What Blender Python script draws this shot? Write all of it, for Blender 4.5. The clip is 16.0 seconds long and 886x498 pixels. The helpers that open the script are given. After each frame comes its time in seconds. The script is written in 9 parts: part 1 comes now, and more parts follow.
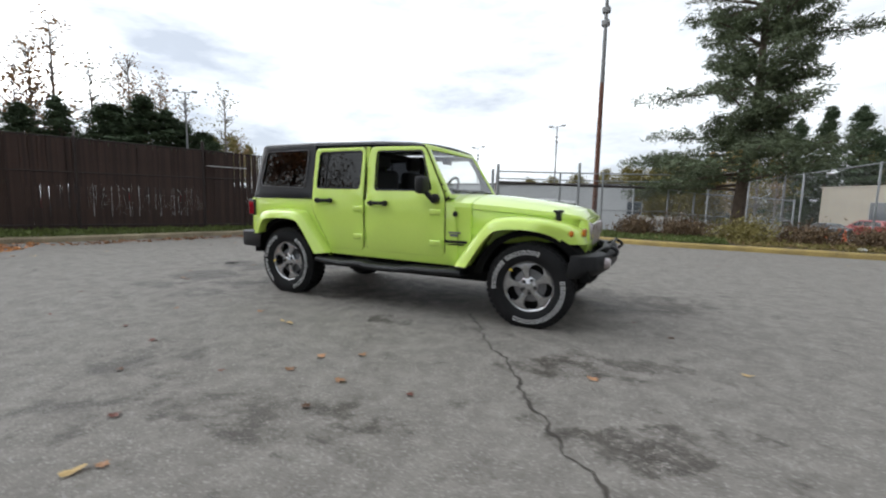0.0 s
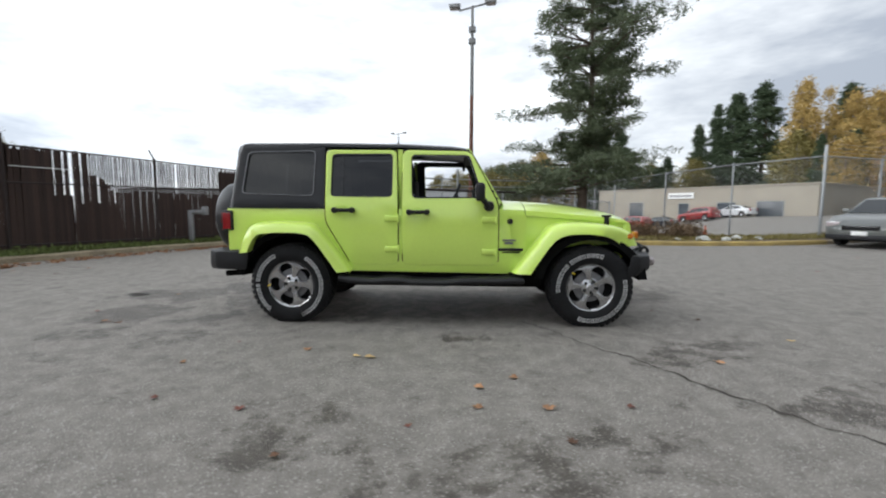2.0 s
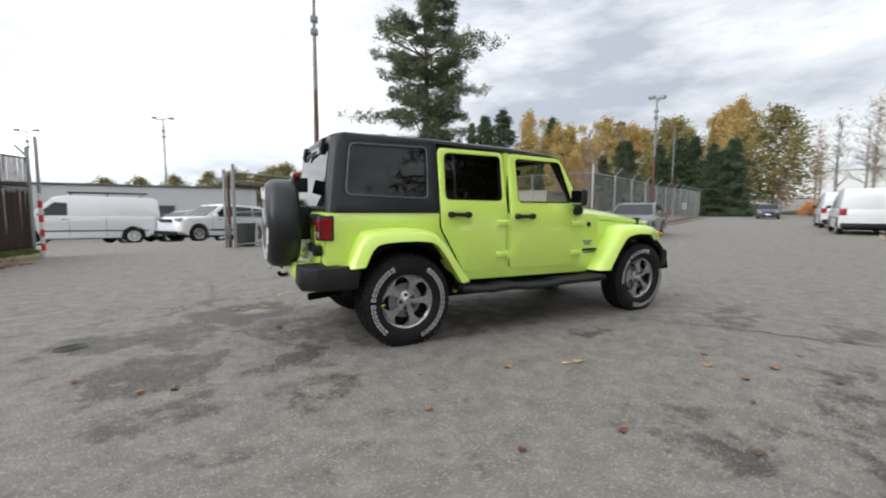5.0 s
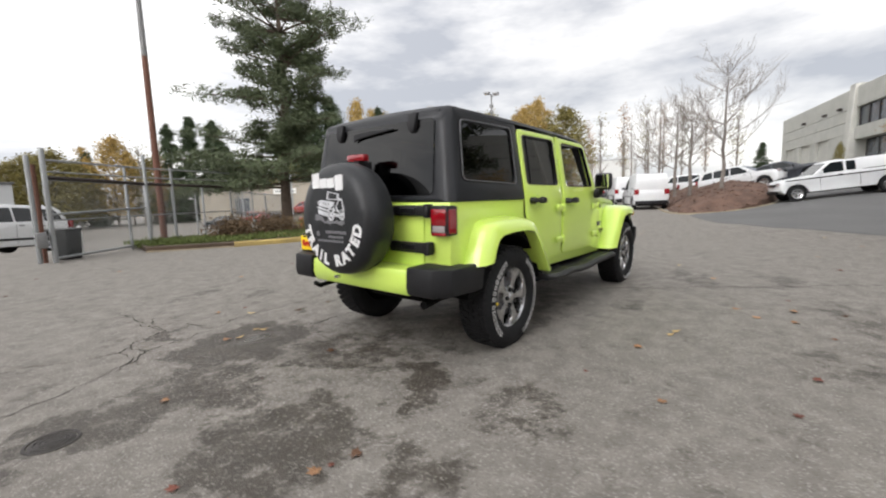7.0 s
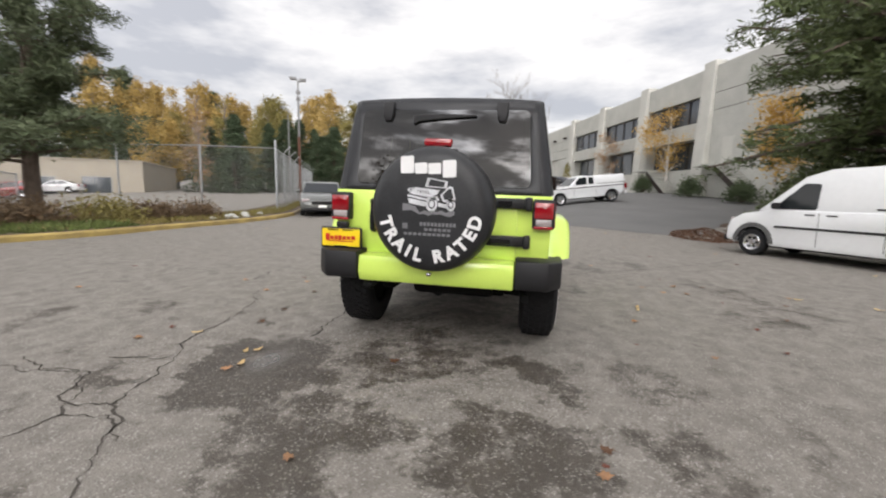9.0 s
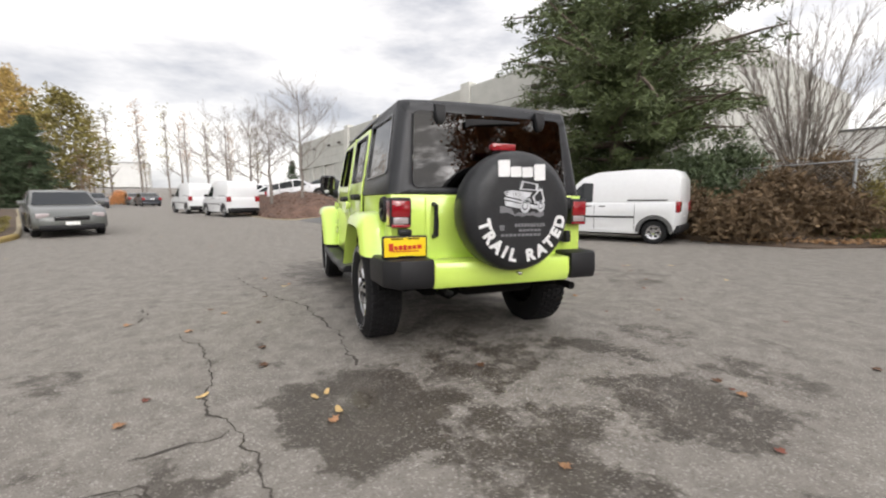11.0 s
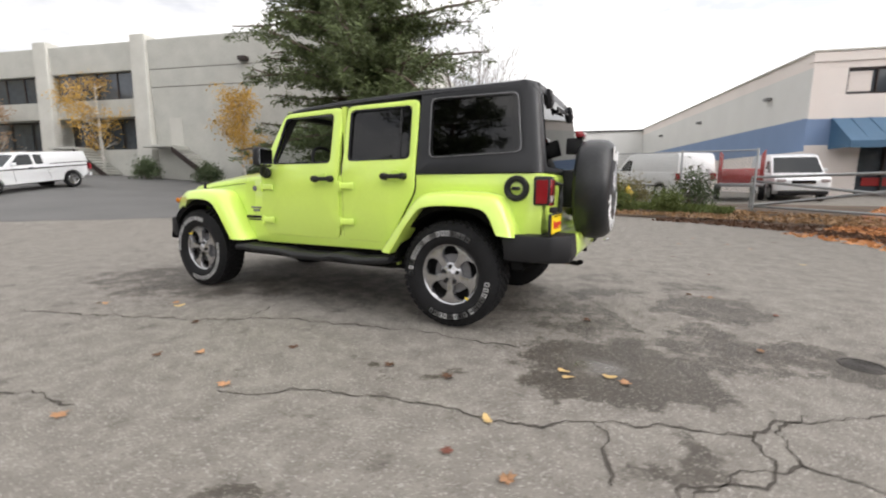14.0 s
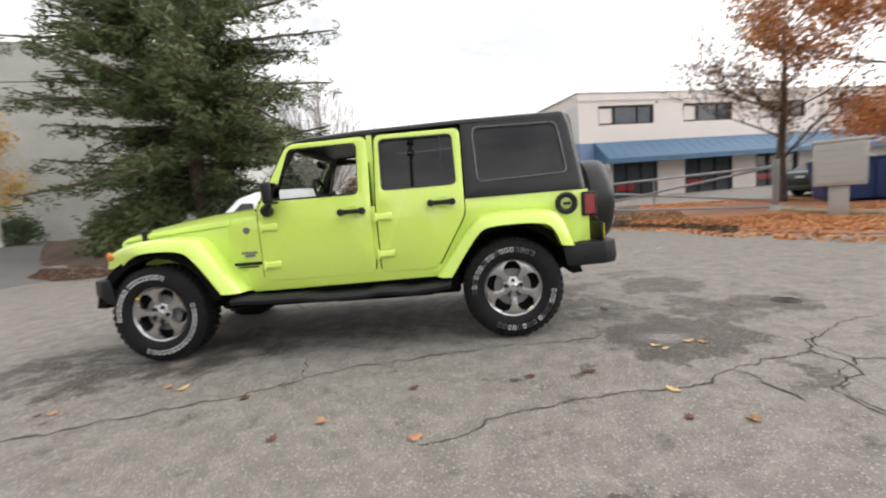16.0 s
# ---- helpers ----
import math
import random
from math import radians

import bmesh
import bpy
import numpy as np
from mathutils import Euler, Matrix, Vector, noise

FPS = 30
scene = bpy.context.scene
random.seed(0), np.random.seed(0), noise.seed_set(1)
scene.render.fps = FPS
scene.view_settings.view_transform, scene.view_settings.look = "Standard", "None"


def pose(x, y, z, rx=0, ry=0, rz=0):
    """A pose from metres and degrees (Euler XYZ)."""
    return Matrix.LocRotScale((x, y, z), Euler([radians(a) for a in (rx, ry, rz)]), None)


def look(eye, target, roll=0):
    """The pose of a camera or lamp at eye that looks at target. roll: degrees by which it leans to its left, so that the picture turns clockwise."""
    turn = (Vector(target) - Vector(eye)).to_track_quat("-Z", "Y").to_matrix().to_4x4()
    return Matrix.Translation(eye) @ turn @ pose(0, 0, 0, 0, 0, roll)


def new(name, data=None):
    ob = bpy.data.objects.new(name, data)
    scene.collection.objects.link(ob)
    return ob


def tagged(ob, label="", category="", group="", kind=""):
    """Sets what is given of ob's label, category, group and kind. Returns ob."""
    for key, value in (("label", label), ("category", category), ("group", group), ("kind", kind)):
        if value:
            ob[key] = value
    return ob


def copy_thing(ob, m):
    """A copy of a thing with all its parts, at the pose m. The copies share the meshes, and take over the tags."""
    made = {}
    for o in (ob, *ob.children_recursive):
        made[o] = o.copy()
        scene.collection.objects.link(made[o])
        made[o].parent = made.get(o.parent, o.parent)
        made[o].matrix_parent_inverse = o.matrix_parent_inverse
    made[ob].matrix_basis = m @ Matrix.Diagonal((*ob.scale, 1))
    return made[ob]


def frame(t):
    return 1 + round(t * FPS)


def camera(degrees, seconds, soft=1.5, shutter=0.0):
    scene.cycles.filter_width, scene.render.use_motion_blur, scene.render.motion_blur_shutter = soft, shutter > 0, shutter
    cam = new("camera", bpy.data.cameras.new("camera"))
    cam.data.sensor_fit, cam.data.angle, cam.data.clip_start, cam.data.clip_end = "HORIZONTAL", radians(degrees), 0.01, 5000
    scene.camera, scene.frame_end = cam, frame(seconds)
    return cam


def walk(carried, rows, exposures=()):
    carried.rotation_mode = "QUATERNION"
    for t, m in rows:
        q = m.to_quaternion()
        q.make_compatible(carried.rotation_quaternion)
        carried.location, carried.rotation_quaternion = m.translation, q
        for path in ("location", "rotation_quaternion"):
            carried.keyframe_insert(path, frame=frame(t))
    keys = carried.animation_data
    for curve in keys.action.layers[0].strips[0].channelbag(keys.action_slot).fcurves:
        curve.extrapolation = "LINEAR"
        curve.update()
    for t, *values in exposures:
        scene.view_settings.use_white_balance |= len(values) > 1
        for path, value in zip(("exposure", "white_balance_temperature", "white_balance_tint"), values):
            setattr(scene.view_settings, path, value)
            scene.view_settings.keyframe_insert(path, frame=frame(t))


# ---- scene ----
cam = camera(92.9, 16.0, 2.05, 0.4)
PATH = [
    (0, (3.867, -4.567, 1.137), (3.011, -2.773, 0.914), 1.3),
    (0.5, (3.318, -4.704, 1.137), (2.538, -2.871, 0.953), 1.4),
    (1, (2.792, -4.841, 1.142), (2.274, -2.923, 0.911), 0.7),
    (1.5, (2.243, -4.848, 1.156), (1.849, -2.899, 0.942), 0.0),
    (2, (1.713, -4.892, 1.139), (1.618, -2.903, 0.949), 0.2),
    (2.5, (1.174, -4.826, 1.149), (1.213, -2.839, 0.925), -1.3),
    (3, (0.647, -4.787, 1.137), (0.873, -2.808, 0.963), -0.2),
    (3.5, (0.134, -4.691, 1.141), (0.585, -2.757, 0.9), -0.9),
    (4, (-0.377, -4.526, 1.146), (0.177, -2.614, 0.96), 0.4),
    (5.25, (-1.62, -3.94, 1.160), (-0.58, -2.24, 0.97), 0.0),
    (6.5, (-2.543, -2.941, 1.182), (-1.097, -1.577, 0.963), -0.8),
    (7, (-2.826, -2.448, 1.162), (-1.288, -1.192, 0.925), -1.8),
    (7.5, (-3.04, -1.991, 1.16), (-1.396, -0.866, 0.981), 1.3),
    (8, (-3.271, -1.509, 1.148), (-1.475, -0.665, 0.901), 1.1),
    (8.5, (-3.42, -1.011, 1.14), (-1.553, -0.33, 0.914), 1.7),
    (9, (-3.57, -0.525, 1.146), (-1.617, -0.181, 0.883), 1.2),
    (9.5, (-3.583, -0.02, 1.14), (-1.604, 0.133, 0.898), 1.5),
    (10, (-3.6, 0.488, 1.133), (-1.627, 0.255, 0.903), -0.6),
    (11.25, (-3.28, 1.71, 1.138), (-1.47, 0.90, 0.90), 0.0),
    (12.5, (-2.488, 2.72, 1.146), (-1.032, 1.376, 0.875), 1.0),
    (13, (-2.119, 3.044, 1.127), (-0.794, 1.585, 0.788), 0.6),
    (13.5, (-1.771, 3.359, 1.112), (-0.652, 1.721, 0.856), 2.6),
    (14, (-1.363, 3.669, 1.121), (-0.47, 1.909, 0.797), -0.2),
    (14.5, (-0.926, 3.907, 1.152), (-0.154, 2.082, 0.876), -3.4),
    (15, (-0.493, 4.15, 1.171), (0.019, 2.24, 0.878), -4.7),
    (15.5, (-0.023, 4.22, 1.177), (0.367, 2.281, 0.877), -5.7),
    (16, (0.428, 4.238, 1.169), (0.497, 2.253, 0.937), -4.7),
]
LIGHT = [(0, 0.0, 6280, 8), (4, 0.13, 6350, 8), (7, 0.25, 6760, 11), (10, 0.27, 6880, 12.5), (12.5, 0.47, 6900, 12), (16, 0.49, 6880, 12)]
walk(cam, [(t, look(eye, target, roll)) for t, eye, target, roll in PATH], LIGHT)

# ---------------------------------------------------------------- light
world = bpy.data.worlds.new("sky")
scene.world = world
world.use_nodes = True
wn, wl = world.node_tree.nodes, world.node_tree.links
wn.clear()
SUN_AZ, SUN_EL = radians(184), radians(27)      # azimuth counted from +x towards +y
w_out = wn.new("ShaderNodeOutputWorld")
w_bg = wn.new("ShaderNodeBackground")
w_sky = wn.new("ShaderNodeTexSky")
w_sky.sky_type, w_sky.sun_disc = "NISHITA", False
w_sky.sun_elevation, w_sky.sun_rotation = SUN_EL, radians(90) - SUN_AZ
w_tc = wn.new("ShaderNodeTexCoord")
w_map = wn.new("ShaderNodeMapping")
w_map.inputs["Scale"].default_value = (1.0, 1.0, 3.2)
w_n1 = wn.new("ShaderNodeTexNoise")
w_n1.inputs["Scale"].default_value, w_n1.inputs["Detail"].default_value = 2.3, 6
w_n1.inputs["Roughness"].default_value = 0.58
w_ramp = wn.new("ShaderNodeValToRGB")
w_ramp.color_ramp.elements[0].position, w_ramp.color_ramp.elements[0].color = 0.36, (0.45, 0.48, 0.54, 1)
w_ramp.color_ramp.elements[1].position, w_ramp.color_ramp.elements[1].color = 0.62, (1.0, 1.01, 1.02, 1)
# the cloud deck is brighter towards the veiled sun
w_sd = wn.new("ShaderNodeVectorMath")
w_sd.operation = "DOT_PRODUCT"
w_sd.inputs[1].default_value = (math.cos(SUN_EL) * math.cos(SUN_AZ), math.cos(SUN_EL) * math.sin(SUN_AZ), math.sin(SUN_EL))
w_mr = wn.new("ShaderNodeMapRange")
w_mr.inputs[1].default_value, w_mr.inputs[2].default_value = -0.7, 0.5
w_mr.inputs[3].default_value, w_mr.inputs[4].default_value = 0.74, 1.16
w_glow = wn.new("ShaderNodeMapRange")
w_glow.interpolation_type = "SMOOTHSTEP"
w_glow.inputs[1].default_value, w_glow.inputs[2].default_value = 0.80, 1.0
w_glow.inputs[3].default_value, w_glow.inputs[4].default_value = 0.0, 13.0
w_n2 = wn.new("ShaderNodeTexNoise")          # torn cloud in front of the sun
w_n2.inputs["Scale"].default_value, w_n2.inputs["Detail"].default_value, w_n2.inputs["Roughness"].default_value = 4.2, 7, 0.62
w_torn = wn.new("ShaderNodeMapRange")
w_torn.interpolation_type = "SMOOTHSTEP"
w_torn.inputs[1].default_value, w_torn.inputs[2].default_value = 0.46, 0.66
w_gm = wn.new("ShaderNodeMath")
w_gm.operation = "MULTIPLY"
w_sum = wn.new("ShaderNodeMath")
w_mul = wn.new("ShaderNodeMix")
w_mul.data_type, w_mul.blend_type = "RGBA", "MULTIPLY"
w_mul.inputs["Factor"].default_value = 1.0
w_mix = wn.new("ShaderNodeMix")
w_mix.data_type = "RGBA"
w_mix.inputs["Factor"].default_value = 0.93
w_ss = wn.new("ShaderNodeMix")
w_ss.data_type, w_ss.blend_type = "RGBA", "MULTIPLY"
w_ss.inputs["Factor"].default_value = 1.0
w_ss.inputs[7].default_value = (0.1, 0.1, 0.1, 1)
wl.new(w_tc.outputs["Generated"], w_map.inputs[0])
wl.new(w_map.outputs[0], w_n1.inputs["Vector"])
wl.new(w_n1.outputs["Fac"], w_ramp.inputs[0])
wl.new(w_tc.outputs["Generated"], w_sd.inputs[0])
wl.new(w_sd.outputs["Value"], w_mr.inputs[0])
wl.new(w_ramp.outputs[0], w_mul.inputs[6])
wl.new(w_sd.outputs["Value"], w_glow.inputs[0])
wl.new(w_mr.outputs[0], w_sum.inputs[0])
wl.new(w_map.outputs[0], w_n2.inputs["Vector"])
wl.new(w_n2.outputs["Fac"], w_torn.inputs[0])
wl.new(w_glow.outputs[0], w_gm.inputs[0])
wl.new(w_torn.outputs[0], w_gm.inputs[1])
wl.new(w_gm.outputs[0], w_sum.inputs[1])
wl.new(w_sum.outputs[0], w_mul.inputs[7])
wl.new(w_sky.outputs[0], w_ss.inputs[6])
wl.new(w_ss.outputs[2], w_mix.inputs[6])
wl.new(w_mul.outputs[2], w_mix.inputs[7])
wl.new(w_mix.outputs[2], w_bg.inputs[0])
w_bg.inputs[1].default_value = 1.39
wl.new(w_bg.outputs[0], w_out.inputs[0])

sun_data = bpy.data.lights.new("sun", "SUN")
sun_data.energy, sun_data.angle, sun_data.color = 0.5, radians(80), (1.0, 0.96, 0.90)
sun = new("sun", sun_data)
sun.matrix_world = look((0, 0, 30), (-math.cos(SUN_EL) * math.cos(SUN_AZ) * 30, -math.cos(SUN_EL) * math.sin(SUN_AZ) * 30, 30 - math.sin(SUN_EL) * 30))


# ---------------------------------------------------------------- materials
def mat(name, col, rough=0.6, metal=0.0, vary=0.15, scale=4.0, fine=60.0, bump=0.0, coat=0.0, trans=0.0, rand=0.0, island=0.0, alpha=1.0, emit=0.0, spec=0.5, dirt=None):
    """A surface whose colour varies at two scales, with fine relief."""
    m = bpy.data.materials.new(name)
    m.use_nodes = True
    n, l = m.node_tree.nodes, m.node_tree.links
    p = n["Principled BSDF"]
    tc = n.new("ShaderNodeTexCoord")
    n1, n2 = n.new("ShaderNodeTexNoise"), n.new("ShaderNodeTexNoise")
    n1.inputs["Scale"].default_value, n1.inputs["Detail"].default_value = scale, 5
    n2.inputs["Scale"].default_value, n2.inputs["Detail"].default_value = fine, 3
    l.new(tc.outputs["Object"], n1.inputs["Vector"])
    l.new(tc.outputs["Object"], n2.inputs["Vector"])
    add = n.new("ShaderNodeMath")
    add.operation = "MULTIPLY_ADD"
    add.inputs[1].default_value = 0.55
    l.new(n1.outputs["Fac"], add.inputs[0])
    half = n.new("ShaderNodeMath")
    half.operation = "MULTIPLY"
    half.inputs[1].default_value = 0.45
    l.new(n2.outputs["Fac"], half.inputs[0])
    l.new(half.outputs[0], add.inputs[2])
    fac = add.outputs[0]
    wide = n.new("ShaderNodeMapRange")
    wide.inputs[1].default_value, wide.inputs[2].default_value = 0.3, 0.7
    l.new(fac, wide.inputs[0])
    fac = wide.outputs[0]
    for amount, node, out in ((rand, "ShaderNodeObjectInfo", "Random"), (island, "ShaderNodeNewGeometry", "Random Per Island")):
        if amount:
            info = n.new(node)
            mixer = n.new("ShaderNodeMix")
            mixer.inputs["Factor"].default_value = amount
            l.new(fac, mixer.inputs[2])
            l.new(info.outputs[out], mixer.inputs[3])
            fac = mixer.outputs[0]
    mix = n.new("ShaderNodeMix")
    mix.data_type = "RGBA"
    lo = dirt if dirt else tuple(c * (1 - vary) for c in col)
    hi = tuple(min(1.0, c * (1 + vary)) for c in col)
    mix.inputs[6].default_value, mix.inputs[7].default_value = (*lo, 1), (*hi, 1)
    l.new(fac, mix.inputs[0])
    l.new(mix.outputs[2], p.inputs["Base Color"])
    p.inputs["Roughness"].default_value, p.inputs["Metallic"].default_value = rough, metal
    p.inputs["Specular IOR Level"].default_value = spec
    p.inputs["Coat Weight"].default_value, p.inputs["Coat Roughness"].default_value = coat, 0.04
    p.inputs["Transmission Weight"].default_value, p.inputs["Alpha"].default_value = trans, alpha
    if emit:
        p.inputs["Emission Color"].default_value, p.inputs["Emission Strength"].default_value = (*col, 1), emit
    if bump:
        b = n.new("ShaderNodeBump")
        b.inputs["Strength"].default_value, b.inputs["Distance"].default_value = bump, 0.01
        l.new(n2.outputs["Fac"], b.inputs["Height"])
        l.new(b.outputs[0], p.inputs["Normal"])
    return m


def thin_glass(name, tint, keep, rough=0.01):
    """A pane: clear or smoked, with a mirror gloss that grows at a slant."""
    m = bpy.data.materials.new(name)
    m.use_nodes = True
    n, l = m.node_tree.nodes, m.node_tree.links
    n.clear()
    out, mix = n.new("ShaderNodeOutputMaterial"), n.new("ShaderNodeMixShader")
    fr, tr, gl = n.new("ShaderNodeLayerWeight"), n.new("ShaderNodeBsdfTransparent"), n.new("ShaderNodeBsdfGlossy")
    fr.inputs["Blend"].default_value = 0.5
    pw, am = n.new("ShaderNodeMath"), n.new("ShaderNodeMath")
    pw.operation, am.operation = "POWER", "MULTIPLY_ADD"
    pw.inputs[1].default_value, am.inputs[1].default_value, am.inputs[2].default_value = 4.0, 1 - keep, keep
    l.new(fr.outputs["Facing"], pw.inputs[0])
    l.new(pw.outputs[0], am.inputs[0])
    tr.inputs[0].default_value = (*tint, 1)
    gl.inputs["Roughness"].default_value = rough
    l.new(am.outputs[0], mix.inputs[0])
    l.new(tr.outputs[0], mix.inputs[1])
    l.new(gl.outputs[0], mix.inputs[2])
    l.new(mix.outputs[0], out.inputs[0])
    return m


LIME = mat("lime_paint", (0.65, 0.86, 0.155), 0.30, 0.0, 0.03, 1.5, 40, coat=0.9, spec=0.4)
BLACK_TOP = mat("textured_black_top", (0.018, 0.019, 0.022), 0.34, 0, 0.15, 6, 300, 0.10, spec=0.36)
PLASTIC = mat("black_plastic", (0.013, 0.013, 0.0145), 0.5, 0, 0.2, 8, 250, 0.1, spec=0.33)
GLOSS_BLACK = mat("gloss_black", (0.012, 0.012, 0.013), 0.15, 0, 0.1, 5, 50)
RUBBER = mat("tyre_rubber", (0.010, 0.010, 0.011), 0.78, 0, 0.35, 9, 120, 0.25, spec=0.3)
WHITE_INK = mat("white_rubber_lettering", (0.78, 0.78, 0.78), 0.7, 0, 0.15, 20, 100)
ALLOY = mat("machined_alloy", (0.50, 0.50, 0.51), 0.26, 0.95, 0.08, 6, 200)
CHROME = mat("chrome", (0.75, 0.75, 0.76), 0.12, 1.0, 0.05, 5, 50)
STEEL = mat("bare_steel", (0.25, 0.25, 0.26), 0.45, 0.9, 0.25, 8, 90, 0.1)
# black parts, taken near zero so the wheel wells' shade is in the colour
UNDER = mat("shaded_underbody_black", (0.007, 0.007, 0.007), 0.9, 0, 0.4, 6, 60, 0.2, spec=0.1)
HIGHLIGHT_GREY = mat("painted_highlight_grey", (0.20, 0.20, 0.21), 0.35, 0.2, 0.1, 6, 90)
TRIM_DARK = mat("dark_cabin_trim", (0.02, 0.02, 0.021), 0.7, 0, 0.2, 6, 120, 0.1)
CLOTH = mat("black_seat_cloth", (0.025, 0.025, 0.027), 0.9, 0, 0.25, 10, 300, 0.2)
VINYL = mat("black_vinyl_cover", (0.020, 0.021, 0.023), 0.40, 0, 0.25, 60, 7, 0.55, spec=0.40)
RED_LENS = mat("red_lens", (0.27, 0.006, 0.012), 0.12, 0, 0.15, 12, 90, coat=1.0)
CLEAR_LENS = mat("clear_lens", (0.37, 0.32, 0.32), 0.15, 0, 0.1, 15, 90, coat=1.0)
AMBER = mat("amber_lens", (0.52, 0.15, 0.01), 0.15, 0, 0.1, 15, 90, coat=1.0)
YELLOW_PLATE = mat("yellow_card", (0.92, 0.66, 0.012), 0.45, 0, 0.06, 6, 60)
RED_INK = mat("red_ink", (0.55, 0.03, 0.01), 0.5, 0, 0.1, 10, 60)
GREY_INK = mat("grey_ink", (0.17, 0.17, 0.18), 0.6, 0, 0.1, 10, 60)
PALE_INK = mat("pale_print", (0.55, 0.56, 0.58), 0.6, 0, 0.3, 14, 90)
WHITE_PRINT = mat("white_print", (0.78, 0.78, 0.78), 0.55, 0, 0.05, 10, 60)
SMOKED = thin_glass("smoked_glass", (0.020, 0.021, 0.023), 0.052)
CLEAR = thin_glass("clear_glass", (0.80, 0.84, 0.82), 0.05)
MIRROR = mat("mirror", (0.85, 0.85, 0.86), 0.02, 1.0, 0.01)
CONCRETE = mat("weathered_concrete", (0.43, 0.43, 0.395), 0.85, 0, 0.16, 0.9, 24, 0.12)
CONCRETE_EDGE = mat("pale_concrete", (0.50, 0.495, 0.455), 0.85, 0, 0.16, 0.8, 26, 0.12)
KERB_STONE = mat("worn_kerb_concrete", (0.34, 0.29, 0.19), 0.9, 0, 0.35, 2.5, 40, 0.4, dirt=(0.13, 0.10, 0.07))
KERB_YELLOW = mat("faded_yellow_kerb_paint", (0.42, 0.31, 0.10), 0.85, 0, 0.3, 2.2, 40, 0.3, dirt=(0.20, 0.15, 0.07))
GALV = mat("galvanised_steel", (0.32, 0.33, 0.335), 0.45, 0.7, 0.15, 3, 60)
WIRE = mat("chain_link_wire", (0.33, 0.34, 0.34), 0.5, 0.6, 0.2, 2, 30)
RUST_POLE = mat("rusty_brown_pole_paint", (0.13, 0.055, 0.035), 0.7, 0.1, 0.4, 1.5, 20, 0.2)
GREY_POLE = mat("grey_pole_paint", (0.20, 0.20, 0.20), 0.6, 0.2, 0.2, 1.5, 20, 0.1)
SLAT = mat("dark_brown_fence_slat", (0.036, 0.019, 0.014), 0.75, 0, 0.45, 2.5, 50, 0.2, rand=0.6)
DARK_STEEL = mat("dark_brown_steel", (0.030, 0.020, 0.018), 0.6, 0.2, 0.3, 3, 40, 0.1)
BARK = mat("grey_brown_bark", (0.10, 0.075, 0.058), 0.95, 0, 0.45, 5, 40, 0.6)
BARK_PALE = mat("pale_grey_bark", (0.20, 0.175, 0.155), 0.95, 0, 0.3, 5, 40, 0.5)
BIRCH_BARK = mat("white_birch_bark", (0.62, 0.60, 0.56), 0.8, 0, 0.2, 5, 30, 0.3, dirt=(0.20, 0.18, 0.16))
PINE_GREEN = mat("pine_needles", (0.092, 0.116, 0.058), 0.7, 0, 0.5, 0.8, 12, island=0.55)
SPRUCE_GREEN = mat("spruce_needles", (0.082, 0.108, 0.038), 0.7, 0, 0.65, 0.7, 12, island=0.55)
FIR_DARK = mat("dark_fir_needles", (0.056, 0.084, 0.040), 0.8, 0, 0.45, 0.3, 6, island=0.5)
AUTUMN_GOLD = mat("golden_autumn_leaves", (0.40, 0.275, 0.085), 0.75, 0, 0.45, 0.3, 5, island=0.6)
AUTUMN_OLIVE = mat("olive_autumn_leaves", (0.19, 0.16, 0.045), 0.75, 0, 0.45, 0.3, 5, island=0.6)
AUTUMN_RUST = mat("rust_autumn_leaves", (0.30, 0.18, 0.09), 0.75, 0, 0.45, 0.4, 8, island=0.6)
AUTUMN_ORANGE = mat("orange_autumn_leaves", (0.58, 0.27, 0.11), 0.7, 0, 0.4, 0.6, 8, island=0.6)
BIRCH_LEAF = mat("yellow_birch_leaves", (0.50, 0.30, 0.06), 0.7, 0, 0.35, 0.6, 8, island=0.6)
SHRUB_GREEN = mat("juniper_green", (0.062, 0.088, 0.038), 0.8, 0, 0.5, 0.9, 14, island=0.5)
SHRUB_BROWN = mat("brown_dying_shrub", (0.13, 0.085, 0.045), 0.85, 0, 0.5, 1.2, 14, island=0.6)
GRASS = mat("grass_blades", (0.10, 0.13, 0.030), 0.8, 0, 0.5, 0.8, 14, island=0.5)
TURF = mat("turf_soil", (0.075, 0.075, 0.030), 0.95, 0, 0.5, 1.2, 22, 0.5)
MULCH = mat("red_brown_bark_mulch", (0.125, 0.074, 0.054), 0.95, 0, 0.6, 2.2, 22, 1.0)
SOIL = mat("brown_soil_and_litter", (0.090, 0.062, 0.042), 0.95, 0, 0.5, 0.8, 22, 0.7)
LEAF_LITTER = mat("orange_leaf_litter", (0.27, 0.115, 0.06), 0.9, 0, 0.5, 0.8, 18, 0.6, dirt=(0.16, 0.10, 0.07))
WHITE_CAR = mat("white_car_paint", (0.74, 0.75, 0.76), 0.35, 0, 0.04, 1, 10, coat=0.6)
SILVER_CAR = mat("silver_grey_car_paint", (0.10, 0.105, 0.098), 0.35, 0.15, 0.05, 1, 10, coat=0.8)
DARK_CAR = mat("dark_blue_car_paint", (0.03, 0.035, 0.045), 0.3, 0.2, 0.08, 1, 10, coat=0.8)
ROAD_GREY = mat("dark_road_asphalt", (0.120, 0.119, 0.116), 0.82, 0, 0.22, 0.5, 90, 0.2)
GREEN_CAR = mat("dark_green_car_paint", (0.012, 0.026, 0.020), 0.35, 0.1, 0.08, 1, 10, coat=0.4)
